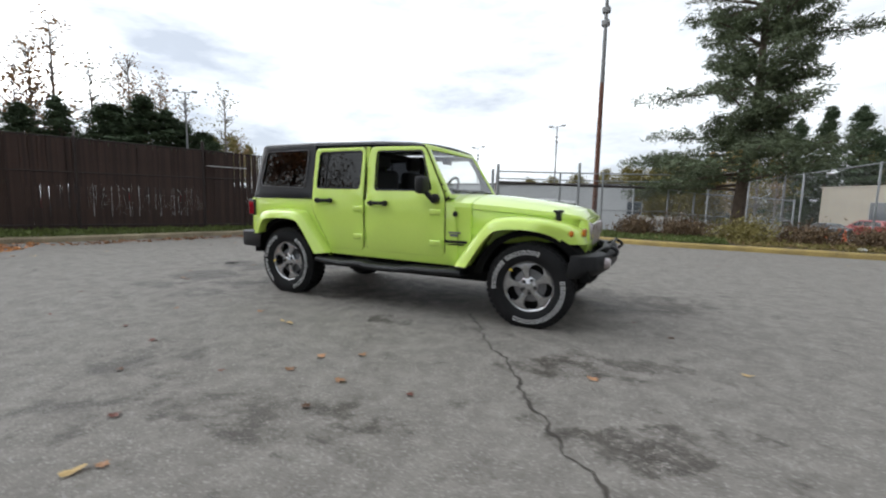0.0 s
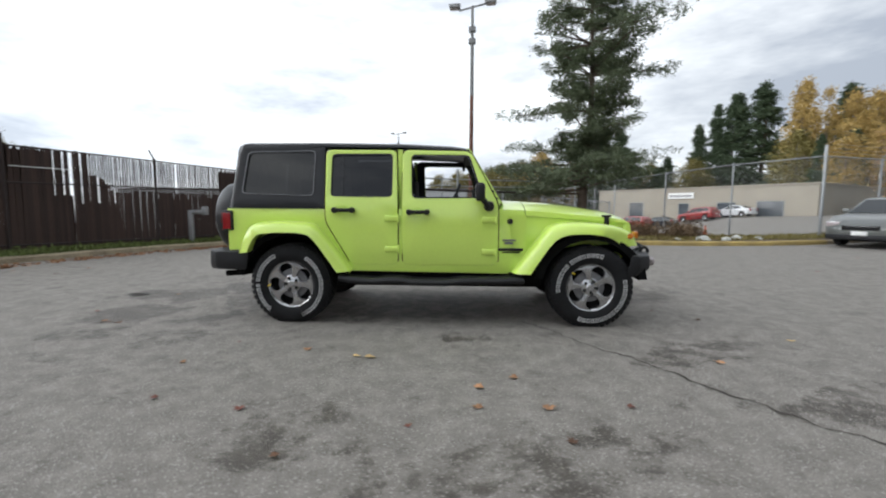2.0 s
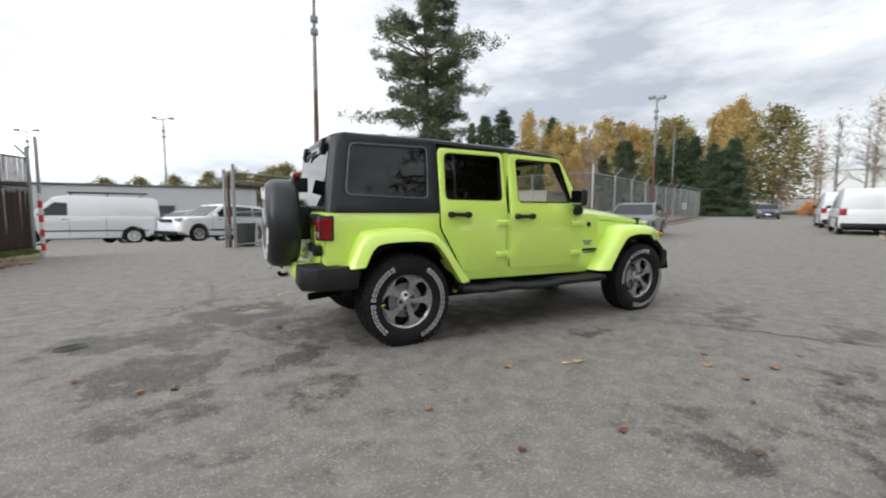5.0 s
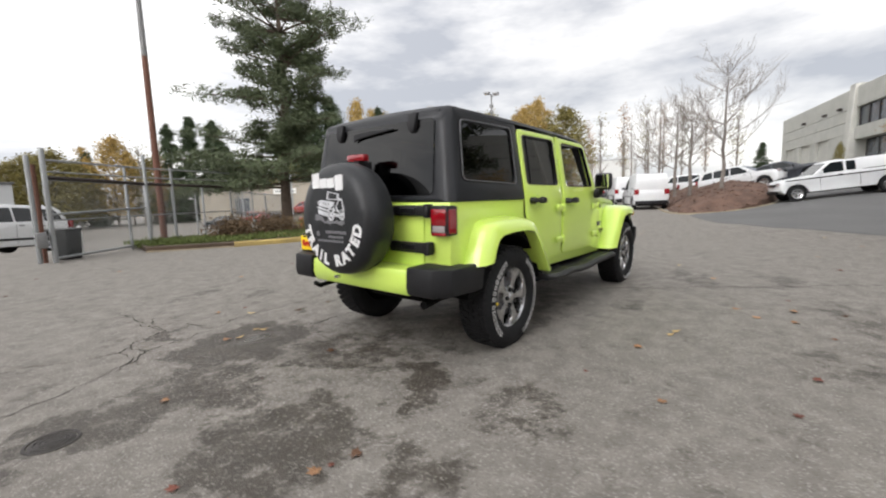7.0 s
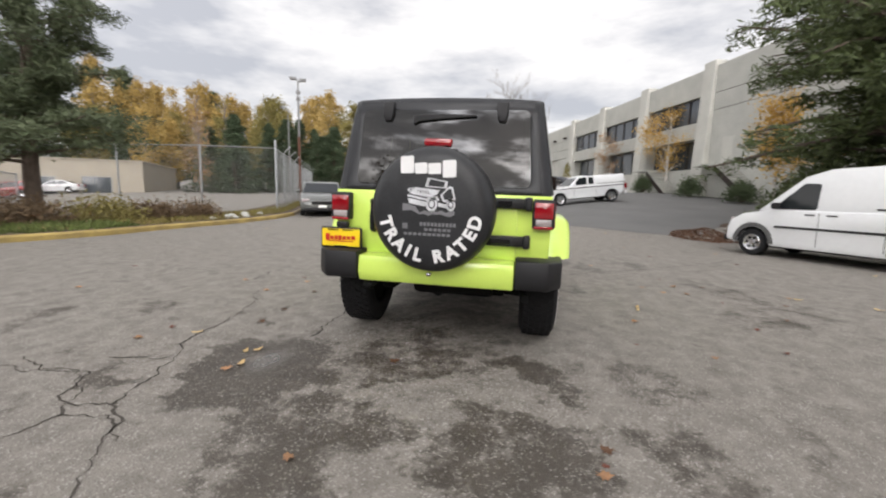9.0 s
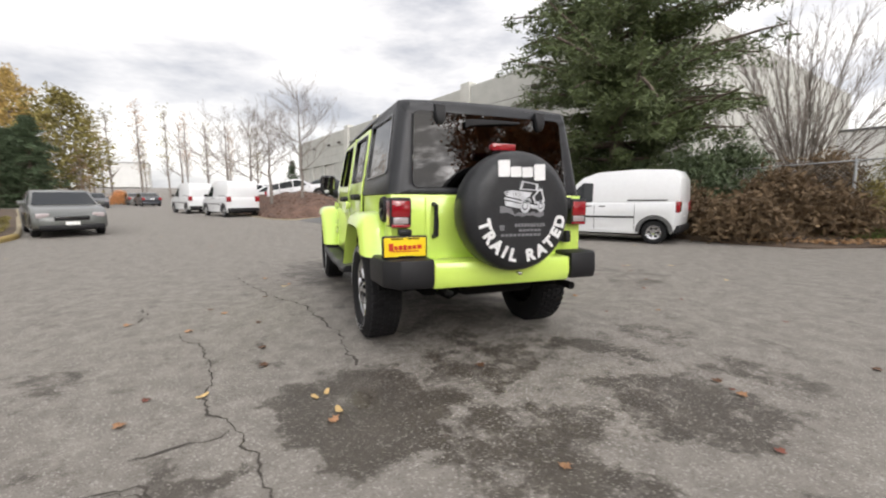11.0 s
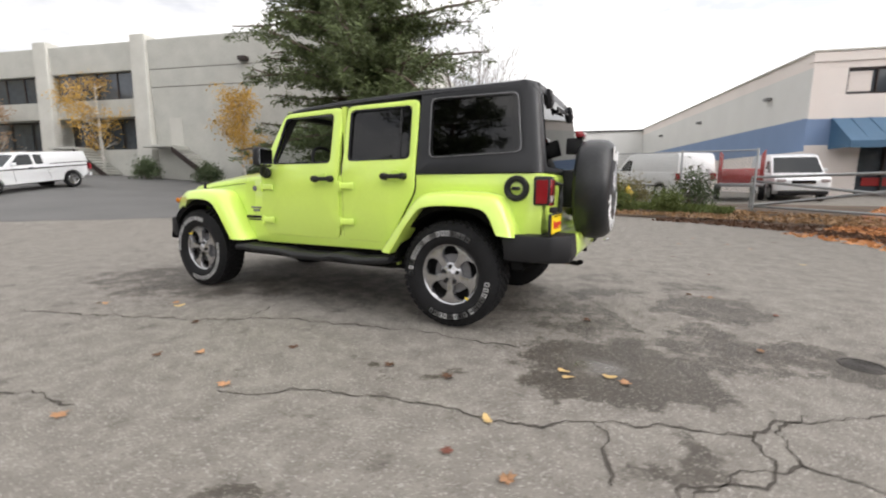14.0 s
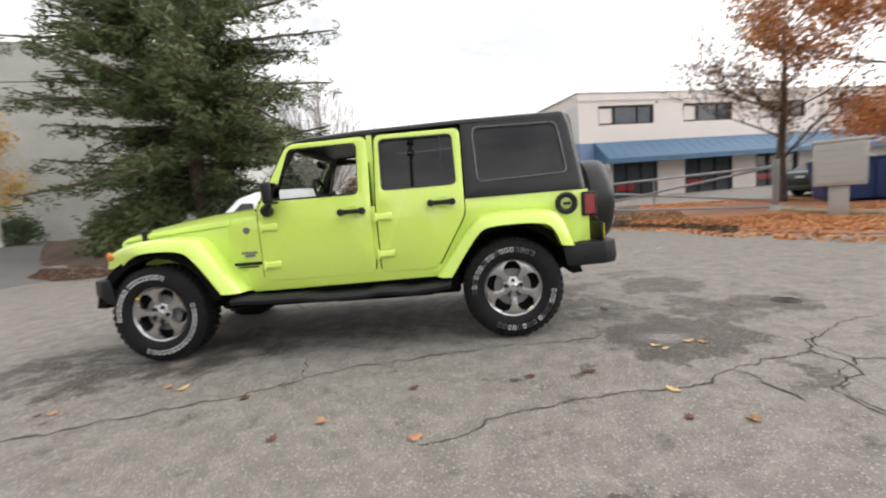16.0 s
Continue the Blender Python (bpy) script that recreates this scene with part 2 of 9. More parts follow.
RED_CAR = mat("red_car_paint", (0.30, 0.02, 0.02), 0.3, 0.1, 0.08, 1, 10, coat=0.8)
CAR_GLASS = mat("dark_car_glass", (0.012, 0.015, 0.017), 0.05, 0, 0.1, 1, 10, spec=0.45)
WINDOW_GLASS = mat("dark_window_glass", (0.060, 0.070, 0.082), 0.06, 0, 0.3, 0.4, 3, spec=0.8)
PAINTED_DEPTH = mat("painted_dark_depth", (0.02, 0.018, 0.016), 0.8, 0, 0.4, 1, 6)
CREAM_WALL = mat("cream_stucco", (0.74, 0.68, 0.64), 0.85, 0, 0.06, 0.6, 30, 0.06)
WHITE_WALL = mat("white_painted_wall", (0.62, 0.62, 0.60), 0.85, 0, 0.06, 0.6, 30, 0.06)
BLUE_BAND = mat("faded_blue_paint", (0.17, 0.25, 0.40), 0.8, 0, 0.08, 0.8, 20, 0.05)
AWNING_BLUE = mat("blue_metal_awning", (0.050, 0.125, 0.215), 0.6, 0.0, 0.15, 1, 20)
TAN_WALL = mat("tan_block_wall", (0.36, 0.32, 0.26), 0.85, 0, 0.1, 0.5, 12, 0.05)
GREY_WALL = mat("grey_siding", (0.44, 0.45, 0.455), 0.8, 0, 0.08, 0.4, 12, 0.05)
ROOF_GREY = mat("grey_roofing", (0.10, 0.10, 0.10), 0.9, 0, 0.3, 0.6, 12, 0.1)
LEAF_DRY = mat("dry_leaf", (0.36, 0.19, 0.095), 0.7, 0, 0.4, 12, 60, 0.2, rand=0.7)
LEAF_PALE = mat("pale_yellow_leaf", (0.58, 0.40, 0.17), 0.7, 0, 0.3, 12, 60, 0.2, rand=0.6)
LEAF_RED = mat("dark_red_leaf", (0.17, 0.055, 0.035), 0.7, 0, 0.4, 12, 60, 0.2, rand=0.6)
LEAF_BROWN = mat("brown_dead_leaf", (0.11, 0.055, 0.03), 0.8, 0, 0.4, 12, 60, 0.2, rand=0.6)
CRACK = mat("crack_filler", (0.060, 0.052, 0.044), 0.95, 0, 0.4, 14, 90, 0.3)
HYDRANT_YELLOW = mat("yellow_hydrant_paint", (0.62, 0.40, 0.03), 0.5, 0, 0.15, 5, 50)
BOX_GREY = mat("grey_green_mailbox_paint", (0.45, 0.46, 0.43), 0.5, 0.2, 0.08, 2, 30)
SKIP_BLUE = mat("blue_skip_paint", (0.02, 0.05, 0.16), 0.5, 0.1, 0.2, 2, 30)
CONE_ORANGE = mat("orange_cone", (0.62, 0.10, 0.03), 0.5, 0, 0.15, 3, 30)
SIGN_WHITE = mat("white_sign_board", (0.78, 0.78, 0.76), 0.5, 0, 0.05, 3, 30)
IRON = mat("cast_iron", (0.055, 0.05, 0.046), 0.6, 0.5, 0.35, 10, 80, 0.4)


# ---------------------------------------------------------------- mesh helpers
def smooth01(v):
    v = min(1.0, max(0.0, v))
    return v * v * (3 - 2 * v)


def gz(x, y):
    """Height of the ground: a near level yard that rises gently towards the street, the upper yard and the side lot."""
    a = max(0.0, x - 9.0)
    b = smooth01((1.7 - y) / 7.5)
    z = min(a, 60) * 0.014 + min(a, 21) * 0.055 * b
    z += 0.036 * min(10.5, max(0.0, -y - 9.8)) * smooth01((8 - x) / 6)
    z -= min(1.7, 0.065 * max(0.0, y - 14) * smooth01((40 - x) / 20))
    z += 0.40 * smooth01((x - 24.5) / 4) * smooth01((y + 7) / 3) * smooth01((2.6 + (x - 29) * 0.42 - y) / 2) * smooth01((60 - x) / 10)
    return z + max(0.0, x - 75) * 0.03


def poly_mesh(name, verts, faces, material):
    me = bpy.data.meshes.new(name)
    me.from_pydata([tuple(v) for v in verts], [], faces)
    me.materials.append(material)
    return me


def part(name, bm, material, parent=None, label="", sharp=35, m=None):
    """Links a bmesh as one mesh object, under a thing or a part."""
    bmesh.ops.recalc_face_normals(bm, faces=bm.faces)
    me = bpy.data.meshes.new(name)
    bm.to_mesh(me)
    bm.free()
    me.materials.append(material)
    if sharp:
        me.polygons.foreach_set("use_smooth", [True] * len(me.polygons))
        me.set_sharp_from_angle(angle=radians(sharp))
    ob = new(name, me)
    ob.parent = parent
    if m is not None:
        ob.matrix_basis = m
    return tagged(ob, label)


def thing(name, label, category, group="", m=None, kind=""):
    ob = new(name)
    ob.empty_display_size = 0.2
    if m is not None:
        ob.matrix_basis = m
    return tagged(ob, label, category, group, kind)


def box(bm, x0, x1, y0, y1, z0, z1):
    v = [bm.verts.new((x, y, z)) for x in (x0, x1) for y in (y0, y1) for z in (z0, z1)]
    for f in ((0, 1, 3, 2), (4, 6, 7, 5), (0, 4, 5, 1), (2, 3, 7, 6), (0, 2, 6, 4), (1, 5, 7, 3)):
        bm.faces.new([v[i] for i in f])
    return bm


def bev(bm, w, seg=2, angle=25):
    bmesh.ops.recalc_face_normals(bm, faces=bm.faces)
    bm.normal_update()
    es = [e for e in bm.edges if len(e.link_faces) == 2 and e.calc_face_angle(0) > radians(angle)]
    bmesh.ops.bevel(bm, geom=es, offset=w, segments=seg, profile=0.5, affect="EDGES", clamp_overlap=True)
    return bm


def bbox(x0, x1, y0, y1, z0, z1, w=0.01, seg=2):
    return bev(box(bmesh.new(), x0, x1, y0, y1, z0, z1), w, seg)


def prism(bm, poly, y0, y1):
    """A polygon in the xz plane, extruded along y."""
    a = [bm.verts.new((x, y0, z)) for x, z in poly]
    b = [bm.verts.new((x, y1, z)) for x, z in poly]
    bm.faces.new(a)
    bm.faces.new(b[::-1])
    for i in range(len(poly)):
        j = (i + 1) % len(poly)
        bm.faces.new((a[i], a[j], b[j], b[i]))
    return bm


def loft(bm, rings, cap=True, loop=True):
    rows = [[bm.verts.new(p) for p in r] for r in rings]
    k = len(rows[0])
    for r, s in zip(rows, rows[1:]):
        for i in range(k if loop else k - 1):
            j = (i + 1) % k
            bm.faces.new((r[i], r[j], s[j], s[i]))
    if cap and loop:
        bm.faces.new(rows[0])
        bm.faces.new(rows[-1][::-1])
    return bm


def lathe(bm, prof, n=32, closed=False):
    """Turns (radius, y) round the y axis."""
    rows = []
    for i in range(n):
        a = 2 * math.pi * i / n
        rows.append([bm.verts.new((r * math.cos(a), y, r * math.sin(a))) for r, y in prof])
    k = len(prof)
    for i in range(n):
        r, s = rows[i], rows[(i + 1) % n]
        for j in range(k if closed else k - 1):
            j2 = (j + 1) % k
            if prof[j][0] < 1e-6 and prof[j2][0] < 1e-6:
                continue
            bm.faces.new((r[j], r[j2], s[j2], s[j]))
    bmesh.ops.remove_doubles(bm, verts=bm.verts, dist=1e-5)
    return bm


def tube(bm, pts, r, n=8, r2=None, cap=True):
    """A round bar along a line of points, tapering from r to r2."""
    pts = [Vector(p) for p in pts]
    r2 = r if r2 is None else r2
    rings, up = [], Vector((0.13, 0.21, 0.97))
    for i, p in enumerate(pts):
        d = (pts[min(i + 1, len(pts) - 1)] - pts[max(i - 1, 0)]).normalized()
        if abs(d.dot(up)) > 0.95:
            up = Vector((0.9, 0.3, 0.1))
        u = d.cross(up).normalized()
        v = d.cross(u).normalized()
        rr = r + (r2 - r) * i / max(1, len(pts) - 1)
        rings.append([p + (u * math.cos(2 * math.pi * k / n) + v * math.sin(2 * math.pi * k / n)) * rr for k in range(n)])
    return loft(bm, rings, cap)


def rounded(poly, times=2):
    """Chaikin's corner cutting for an open line."""
    for _ in range(times):
        out = [poly[0]]
        for a, b in zip(poly, poly[1:]):
            out.append(tuple(u * 0.75 + v * 0.25 for u, v in zip(a, b)))
            out.append(tuple(u * 0.25 + v * 0.75 for u, v in zip(a, b)))
        poly = out + [poly[-1]]
    return poly


def round_poly(poly, r=0.05, n=4):
    """A closed polygon with its corners rounded."""
    out = []
    k = len(poly)
    for i in range(k):
        p, a, b = Vector(poly[i]), Vector(poly[i - 1]), Vector(poly[(i + 1) % k])
        da, db = (a - p), (b - p)
        q = min(r, da.length * 0.45, db.length * 0.45)
        s, e = p + da.normalized() * q, p + db.normalized() * q
        for j in range(n + 1):
            t = j / n
            out.append(tuple((1 - t) ** 2 * s + 2 * t * (1 - t) * p + t * t * e))
    return out


def ray_poly(c, ang, poly):
    d = (math.cos(ang), math.sin(ang))
    best = 0
    for (x1, y1), (x2, y2) in zip(poly, poly[1:] + poly[:1]):
        ex, ey = x2 - x1, y2 - y1
        den = d[0] * ey - d[1] * ex
        if abs(den) < 1e-9:
            continue
        t = ((x1 - c[0]) * ey - (y1 - c[1]) * ex) / den
        u = ((x1 - c[0]) * d[1] - (y1 - c[1]) * d[0]) / den
        if t > 0 and -1e-6 <= u <= 1 + 1e-6:
            best = max(best, t)
    return (c[0] + d[0] * best, c[1] + d[1] * best)


def frame_panel(bm, outer, hole, place, thick):
    """A panel with an opening. place(u, v, d) gives the 3D point, d deep."""
    cx = sum(p[0] for p in hole) / len(hole)
    cy = sum(p[1] for p in hole) / len(hole)
    angs = sorted({round(math.atan2(p[1] - cy, p[0] - cx), 4) for p in outer + hole})
    rings = []
    for d, poly in ((0, hole), (0, outer), (thick, outer), (thick, hole)):
        rings.append([place(*ray_poly((cx, cy), a, poly), d) for a in angs])
    rows = [[bm.verts.new(p) for p in r] for r in rings]
    k = len(angs)
    for a in range(4):
        r, s = rows[a], rows[(a + 1) % 4]
        for i in range(k):
            j = (i + 1) % k
            bm.faces.new((r[i], r[j], s[j], s[i]))
    return bm


def sheet(bm, poly, place):
    bm.faces.new([bm.verts.new(place(u, v, 0)) for u, v in poly])
    return bm


def leaves(points, size, per, spread, seed=1, flat=0.0, droop=0.0, slim=0.45):
    """Vertices and faces of many small leaves or needle tufts round the points."""
    rng = np.random.default_rng(seed)
    pts = np.repeat(np.asarray(points, float)[:, :3], per, axis=0)
    k = len(pts)
    off = rng.normal(0, 1, (k, 3))
    off[:, 2] *= 1 - flat
    pts = pts + off * spread
    a = rng.normal(0, 1, (k, 3))
    a[:, 2] = a[:, 2] * (1 - flat) - droop
    a /= np.linalg.norm(a, axis=1)[:, None]
    b = np.cross(a, rng.normal(0, 1, (k, 3)))
    b /= np.linalg.norm(b, axis=1)[:, None] + 1e-9
    s = size * rng.uniform(0.6, 1.4, (k, 1))
    a, b = a * s, b * s * slim
    v = np.stack([pts - a * 0.5, pts + b * 0.5, pts + a * 0.6, pts - b * 0.5], axis=1).reshape(-1, 3)
    f = np.arange(4 * k).reshape(-1, 4)
    return v, f


def raw_part(name, v, f, material, parent=None, label="", kind=""):
    me = bpy.data.meshes.new(name)
    me.vertices.add(len(v))
    me.vertices.foreach_set("co", np.asarray(v, np.float32).ravel())
    w = f.shape[1]
    me.loops.add(f.size)
    me.loops.foreach_set("vertex_index", f.astype(np.int32).ravel())
    me.polygons.add(len(f))
    me.polygons.foreach_set("loop_start", np.arange(0, f.size, w, dtype=np.int32))
    me.update(calc_edges=True)
    me.materials.append(material)
    ob = new(name, me)
    ob.parent = parent
    return tagged(ob, label, kind=kind)


# ---------------------------------------------------------------- ground
STAINS_AND_SHADE = [  # centre x, y, half length, half width, turn, strength
    (-1.18, 1.12, 0.64, 0.52, 20, 0.54), (-0.98, 0.35, 0.66, 0.28, 110, 0.28), (-1.80, 0.52, 0.52, 0.32, 110, 0.34), (-2.32, 0.38, 0.50, 0.26, 10, 0.42),
    (-1.84, -0.52, 0.52, 0.46, 40, 0.40), (-0.87, -0.66, 0.36, 0.19, 60, 0.38), (-1.20, -0.81, 0.13, 0.10, 0, 0.30), (-0.14, 2.90, 0.42, 0.15, 30, 0.26),
    (-0.68, 3.54, 0.45, 0.14, 20, 0.24), (1.74, -1.23, 0.24, 0.08, 5, 0.30), (3.42, -1.63, 0.44, 0.20, 15, 0.28), (3.94, -1.31, 0.30, 0.11, 10, 0.30)]
STAINS_AND_SHADE += [
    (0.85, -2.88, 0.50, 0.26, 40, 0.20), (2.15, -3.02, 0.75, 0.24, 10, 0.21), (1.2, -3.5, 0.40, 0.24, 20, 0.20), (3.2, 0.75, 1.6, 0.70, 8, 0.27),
    (-0.34, 1.64, 0.10, 0.06, 0, 0.32), (0.05, 1.66, 0.10, 0.05, 20, 0.32), (-1.40, 1.95, 0.30, 0.16, 30, 0.24), (4.0, -2.37, 0.55, 0.20, 30, 0.20),
    # the entry at (0.6, 0.0) paints the car's shade into the asphalt colour
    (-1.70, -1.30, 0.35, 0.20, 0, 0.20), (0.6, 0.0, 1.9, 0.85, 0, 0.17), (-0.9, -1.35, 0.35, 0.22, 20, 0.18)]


def asphalt():
    m = bpy.data.materials.new("weathered_asphalt")
    m.use_nodes = True
    n, l = m.node_tree.nodes, m.node_tree.links
    p = n["Principled BSDF"]
    geo = n.new("ShaderNodeNewGeometry")
    pos = geo.outputs["Position"]

    def noise_of(scale, detail=4, rough=0.6):
        t = n.new("ShaderNodeTexNoise")
        t.inputs["Scale"].default_value, t.inputs["Detail"].default_value, t.inputs["Roughness"].default_value = scale, detail, rough
        l.new(pos, t.inputs["Vector"])
        return t.outputs["Fac"]

    def ranged(v, a, b, c, d):
        r = n.new("ShaderNodeMapRange")
        r.interpolation_type = "SMOOTHSTEP"
        for i, q in enumerate((a, b, c, d)):
            r.inputs[i + 1].default_value = q
        l.new(v, r.inputs[0])
        return r.outputs[0]

    def math_of(op, a, b):
        q = n.new("ShaderNodeMath")
        q.operation = op
        for i, s in enumerate((a, b)):
            if isinstance(s, (int, float)):
                q.inputs[i].default_value = s
            else:
                l.new(s, q.inputs[i])
        return q.outputs[0]

    mott = noise_of(6.0, 6)
    blot = noise_of(0.9, 5)
    grit = n.new("ShaderNodeTexVoronoi")
    grit.inputs["Scale"].default_value = 125
    l.new(pos, grit.inputs["Vector"])
    grain = noise_of(160, 2)
    stain_and_shade = None
    ragged = math_of("MULTIPLY_ADD", noise_of(3.4, 12, 0.76), 2.3)
    ragged.node.inputs[2].default_value = -0.65
    bend = n.new("ShaderNodeTexNoise")
    bend.inputs["Scale"].default_value, bend.inputs["Detail"].default_value, bend.inputs["Roughness"].default_value = 2.6, 8, 0.68
    l.new(pos, bend.inputs["Vector"])
    shift = n.new("ShaderNodeVectorMath")
    shift.operation = "MULTIPLY_ADD"
    shift.inputs[1].default_value = (1.15, 1.15, 0)
    l.new(bend.outputs["Color"], shift.inputs[0])
    put = n.new("ShaderNodeVectorMath")
    put.operation = "SUBTRACT"
    put.inputs[1].default_value = (0.575, 0.575, 0)
    l.new(pos, put.inputs[0])
    l.new(put.outputs[0], shift.inputs[2])
    bent = shift.outputs[0]
    for x, y, a, b, turn, deep in STAINS_AND_SHADE:
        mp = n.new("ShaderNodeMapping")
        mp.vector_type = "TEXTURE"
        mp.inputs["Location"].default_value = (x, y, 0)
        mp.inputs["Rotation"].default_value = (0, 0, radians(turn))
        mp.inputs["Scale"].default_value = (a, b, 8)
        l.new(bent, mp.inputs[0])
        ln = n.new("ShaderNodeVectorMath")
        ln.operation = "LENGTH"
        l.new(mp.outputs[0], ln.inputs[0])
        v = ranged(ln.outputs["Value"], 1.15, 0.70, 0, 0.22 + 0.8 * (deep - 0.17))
        stain_and_shade = v if stain_and_shade is None else math_of("MAXIMUM", stain_and_shade, v)
    field = math_of("ADD", ragged, stain_and_shade)
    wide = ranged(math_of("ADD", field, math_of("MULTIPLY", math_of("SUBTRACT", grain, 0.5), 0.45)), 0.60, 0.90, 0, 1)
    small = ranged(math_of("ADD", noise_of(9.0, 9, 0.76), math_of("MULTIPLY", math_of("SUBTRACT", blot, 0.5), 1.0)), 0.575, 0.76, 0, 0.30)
    wet_and_shade = math_of("MAXIMUM", wide, small)
    warp = math_of("MULTIPLY", math_of("SUBTRACT", noise_of(3.6, 9, 0.74), 0.5), 2.6)
    mix = n.new("ShaderNodeMix")
    mix.data_type = "RGBA"
    mix.inputs[6].default_value, mix.inputs[7].default_value = (0.163, 0.148, 0.130, 1), (0.259, 0.239, 0.212, 1)
    l.new(ranged(math_of("ADD", math_of("MULTIPLY", mott, 0.6), math_of("MULTIPLY", grain, 0.4)), 0.35, 0.68, 0, 1), mix.inputs[0])
    stones = n.new("ShaderNodeMix")
    stones.data_type = "RGBA"
    stones.inputs[7].default_value = (0.45, 0.43, 0.395, 1)
    l.new(mix.outputs[2], stones.inputs[6])
    sep = n.new("ShaderNodeSeparateColor")
    l.new(grit.outputs["Color"], sep.inputs[0])
    l.new(ranged(sep.outputs[0], 0.82, 1.0, 0, 0.56), stones.inputs[0])
    # darkens the damp stains, and the shade painted under the car
    wet_shade_mix = n.new("ShaderNodeMix")
    wet_shade_mix.data_type, wet_shade_mix.blend_type = "RGBA", "MULTIPLY"
    wet_shade_mix.inputs[7].default_value = (0.31, 0.285, 0.258, 1)
    l.new(stones.outputs[2], wet_shade_mix.inputs[6])
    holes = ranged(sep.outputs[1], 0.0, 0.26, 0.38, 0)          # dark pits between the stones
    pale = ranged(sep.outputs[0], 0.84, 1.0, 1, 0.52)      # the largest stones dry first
    l.new(math_of("MULTIPLY", math_of("MAXIMUM", wet_and_shade, holes), pale), wet_shade_mix.inputs[0])
    l.new(wet_shade_mix.outputs[2], p.inputs["Base Color"])
    mp = n.new("ShaderNodeMapping")       # the shallow puddle in the first damp patch
    mp.vector_type = "TEXTURE"
    mp.inputs["Location"].default_value, mp.inputs["Scale"].default_value = (-1.10, 1.10, 0), (0.19, 0.12, 8)
    l.new(pos, mp.inputs[0])
    ln = n.new("ShaderNodeVectorMath")
    ln.operation = "LENGTH"
    l.new(mp.outputs[0], ln.inputs[0])
    pool = ranged(math_of("ADD", ln.outputs["Value"], math_of("MULTIPLY", warp, 0.45)), 1.5, 0.3, 0, 1)
    dry = ranged(wet_and_shade, 0.2, 1, 0.84, 0.58)
    l.new(math_of("SUBTRACT", dry, math_of("MULTIPLY", pool, 0.36)), p.inputs["Roughness"])
    b = n.new("ShaderNodeBump")
    b.inputs["Strength"].default_value, b.inputs["Distance"].default_value = 0.55, 0.006
    l.new(math_of("SUBTRACT", 0.55, math_of("MULTIPLY", pool, 0.53)), b.inputs["Strength"])
    l.new(math_of("ADD", grit.outputs["Distance"], grain), b.inputs["Height"])
    l.new(b.outputs[0], p.inputs["Normal"])
    return m


ASPHALT = asphalt()


def grid_sheet(name, xs, ys, zf, material):
    v = [(x, y, zf(x, y)) for x in xs for y in ys]
    k = len(ys)
    f = np.array([(i * k + j, (i + 1) * k + j, (i + 1) * k + j + 1, i * k + j + 1) for i in range(len(xs) - 1) for j in range(k - 1)])
    ob = raw_part(name, np.array(v), f, material)
    ob.data.polygons.foreach_set("use_smooth", [True] * len(ob.data.polygons))
    return ob


def steps(spans):
    out = []
    for a, b, s in spans:
        out += list(np.arange(a, b, s))
    return out + [spans[-1][1]]


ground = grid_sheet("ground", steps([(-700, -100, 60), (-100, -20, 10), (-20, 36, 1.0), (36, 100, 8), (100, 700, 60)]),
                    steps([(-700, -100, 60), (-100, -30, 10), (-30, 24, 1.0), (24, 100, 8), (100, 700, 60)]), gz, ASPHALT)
tagged(ground, "worn grey asphalt yard with damp stains and shade painted under a car", "ground", kind="structure")


def strip(name, left, right, lift, material, label, skirt=0.25):
    """A raised bed between two lines of points."""
    bm = bmesh.new()
    rings = []
    for (x1, y1), (x2, y2) in zip(left, right):
        a, b = gz(x1, y1), gz(x2, y2)
        rings.append([(x1, y1, a - skirt), (x1, y1, a + lift), (x1 * .67 + x2 * .33, y1 * .67 + y2 * .33, a * .67 + b * .33 + lift * 1.25),
                      (x1 * .33 + x2 * .67, y1 * .33 + y2 * .67, a * .33 + b * .67 + lift * 1.2), (x2, y2, b + lift), (x2, y2, b - skirt)])
    loft(bm, rings)
    return tagged(part(name, bm, material), label, "bed", kind="structure")


def side_road():
    """The smoother, darker lane past the hall, laid a little over the yard with a ragged edge."""
    rows, v, f, n = np.arange(-15.0, 0.81, 0.4), [], [], 44
    for y in rows:
        x0 = float(np.interp(y, (-15, -11.6, -8.8, -6.8, -6.0, -5.0, -3.6, -2.4, -1.1, 0.0, 0.8), (17.5, 15.6, 13.6, 11.6, 9.9, 9.75, 10.5, 11.5, 12.6, 15.0, 17.8)))
        x0 += 0.35 * noise.noise((y * 1.1, 3.0, 1.0)) + 0.18 * noise.noise((y * 3.1, 7.0, 1.0))
        for k in range(n + 1):
            x = x0 + (34.0 - x0) * (k / n) ** 1.5
            v.append((x, float(y), gz(x, float(y)) + (0.003 if k == 0 else 0.02)))
    for r in range(len(rows) - 1):
        for k in range(n):
            a = r * (n + 1) + k
            f.append((a, a + 1, a + n + 2, a + n + 1))
    ob = new("road", poly_mesh("road", v, f, ROAD_GREY))
    return tagged(ob, "smooth dark grey asphalt lane past the warehouse", "road", kind="structure")


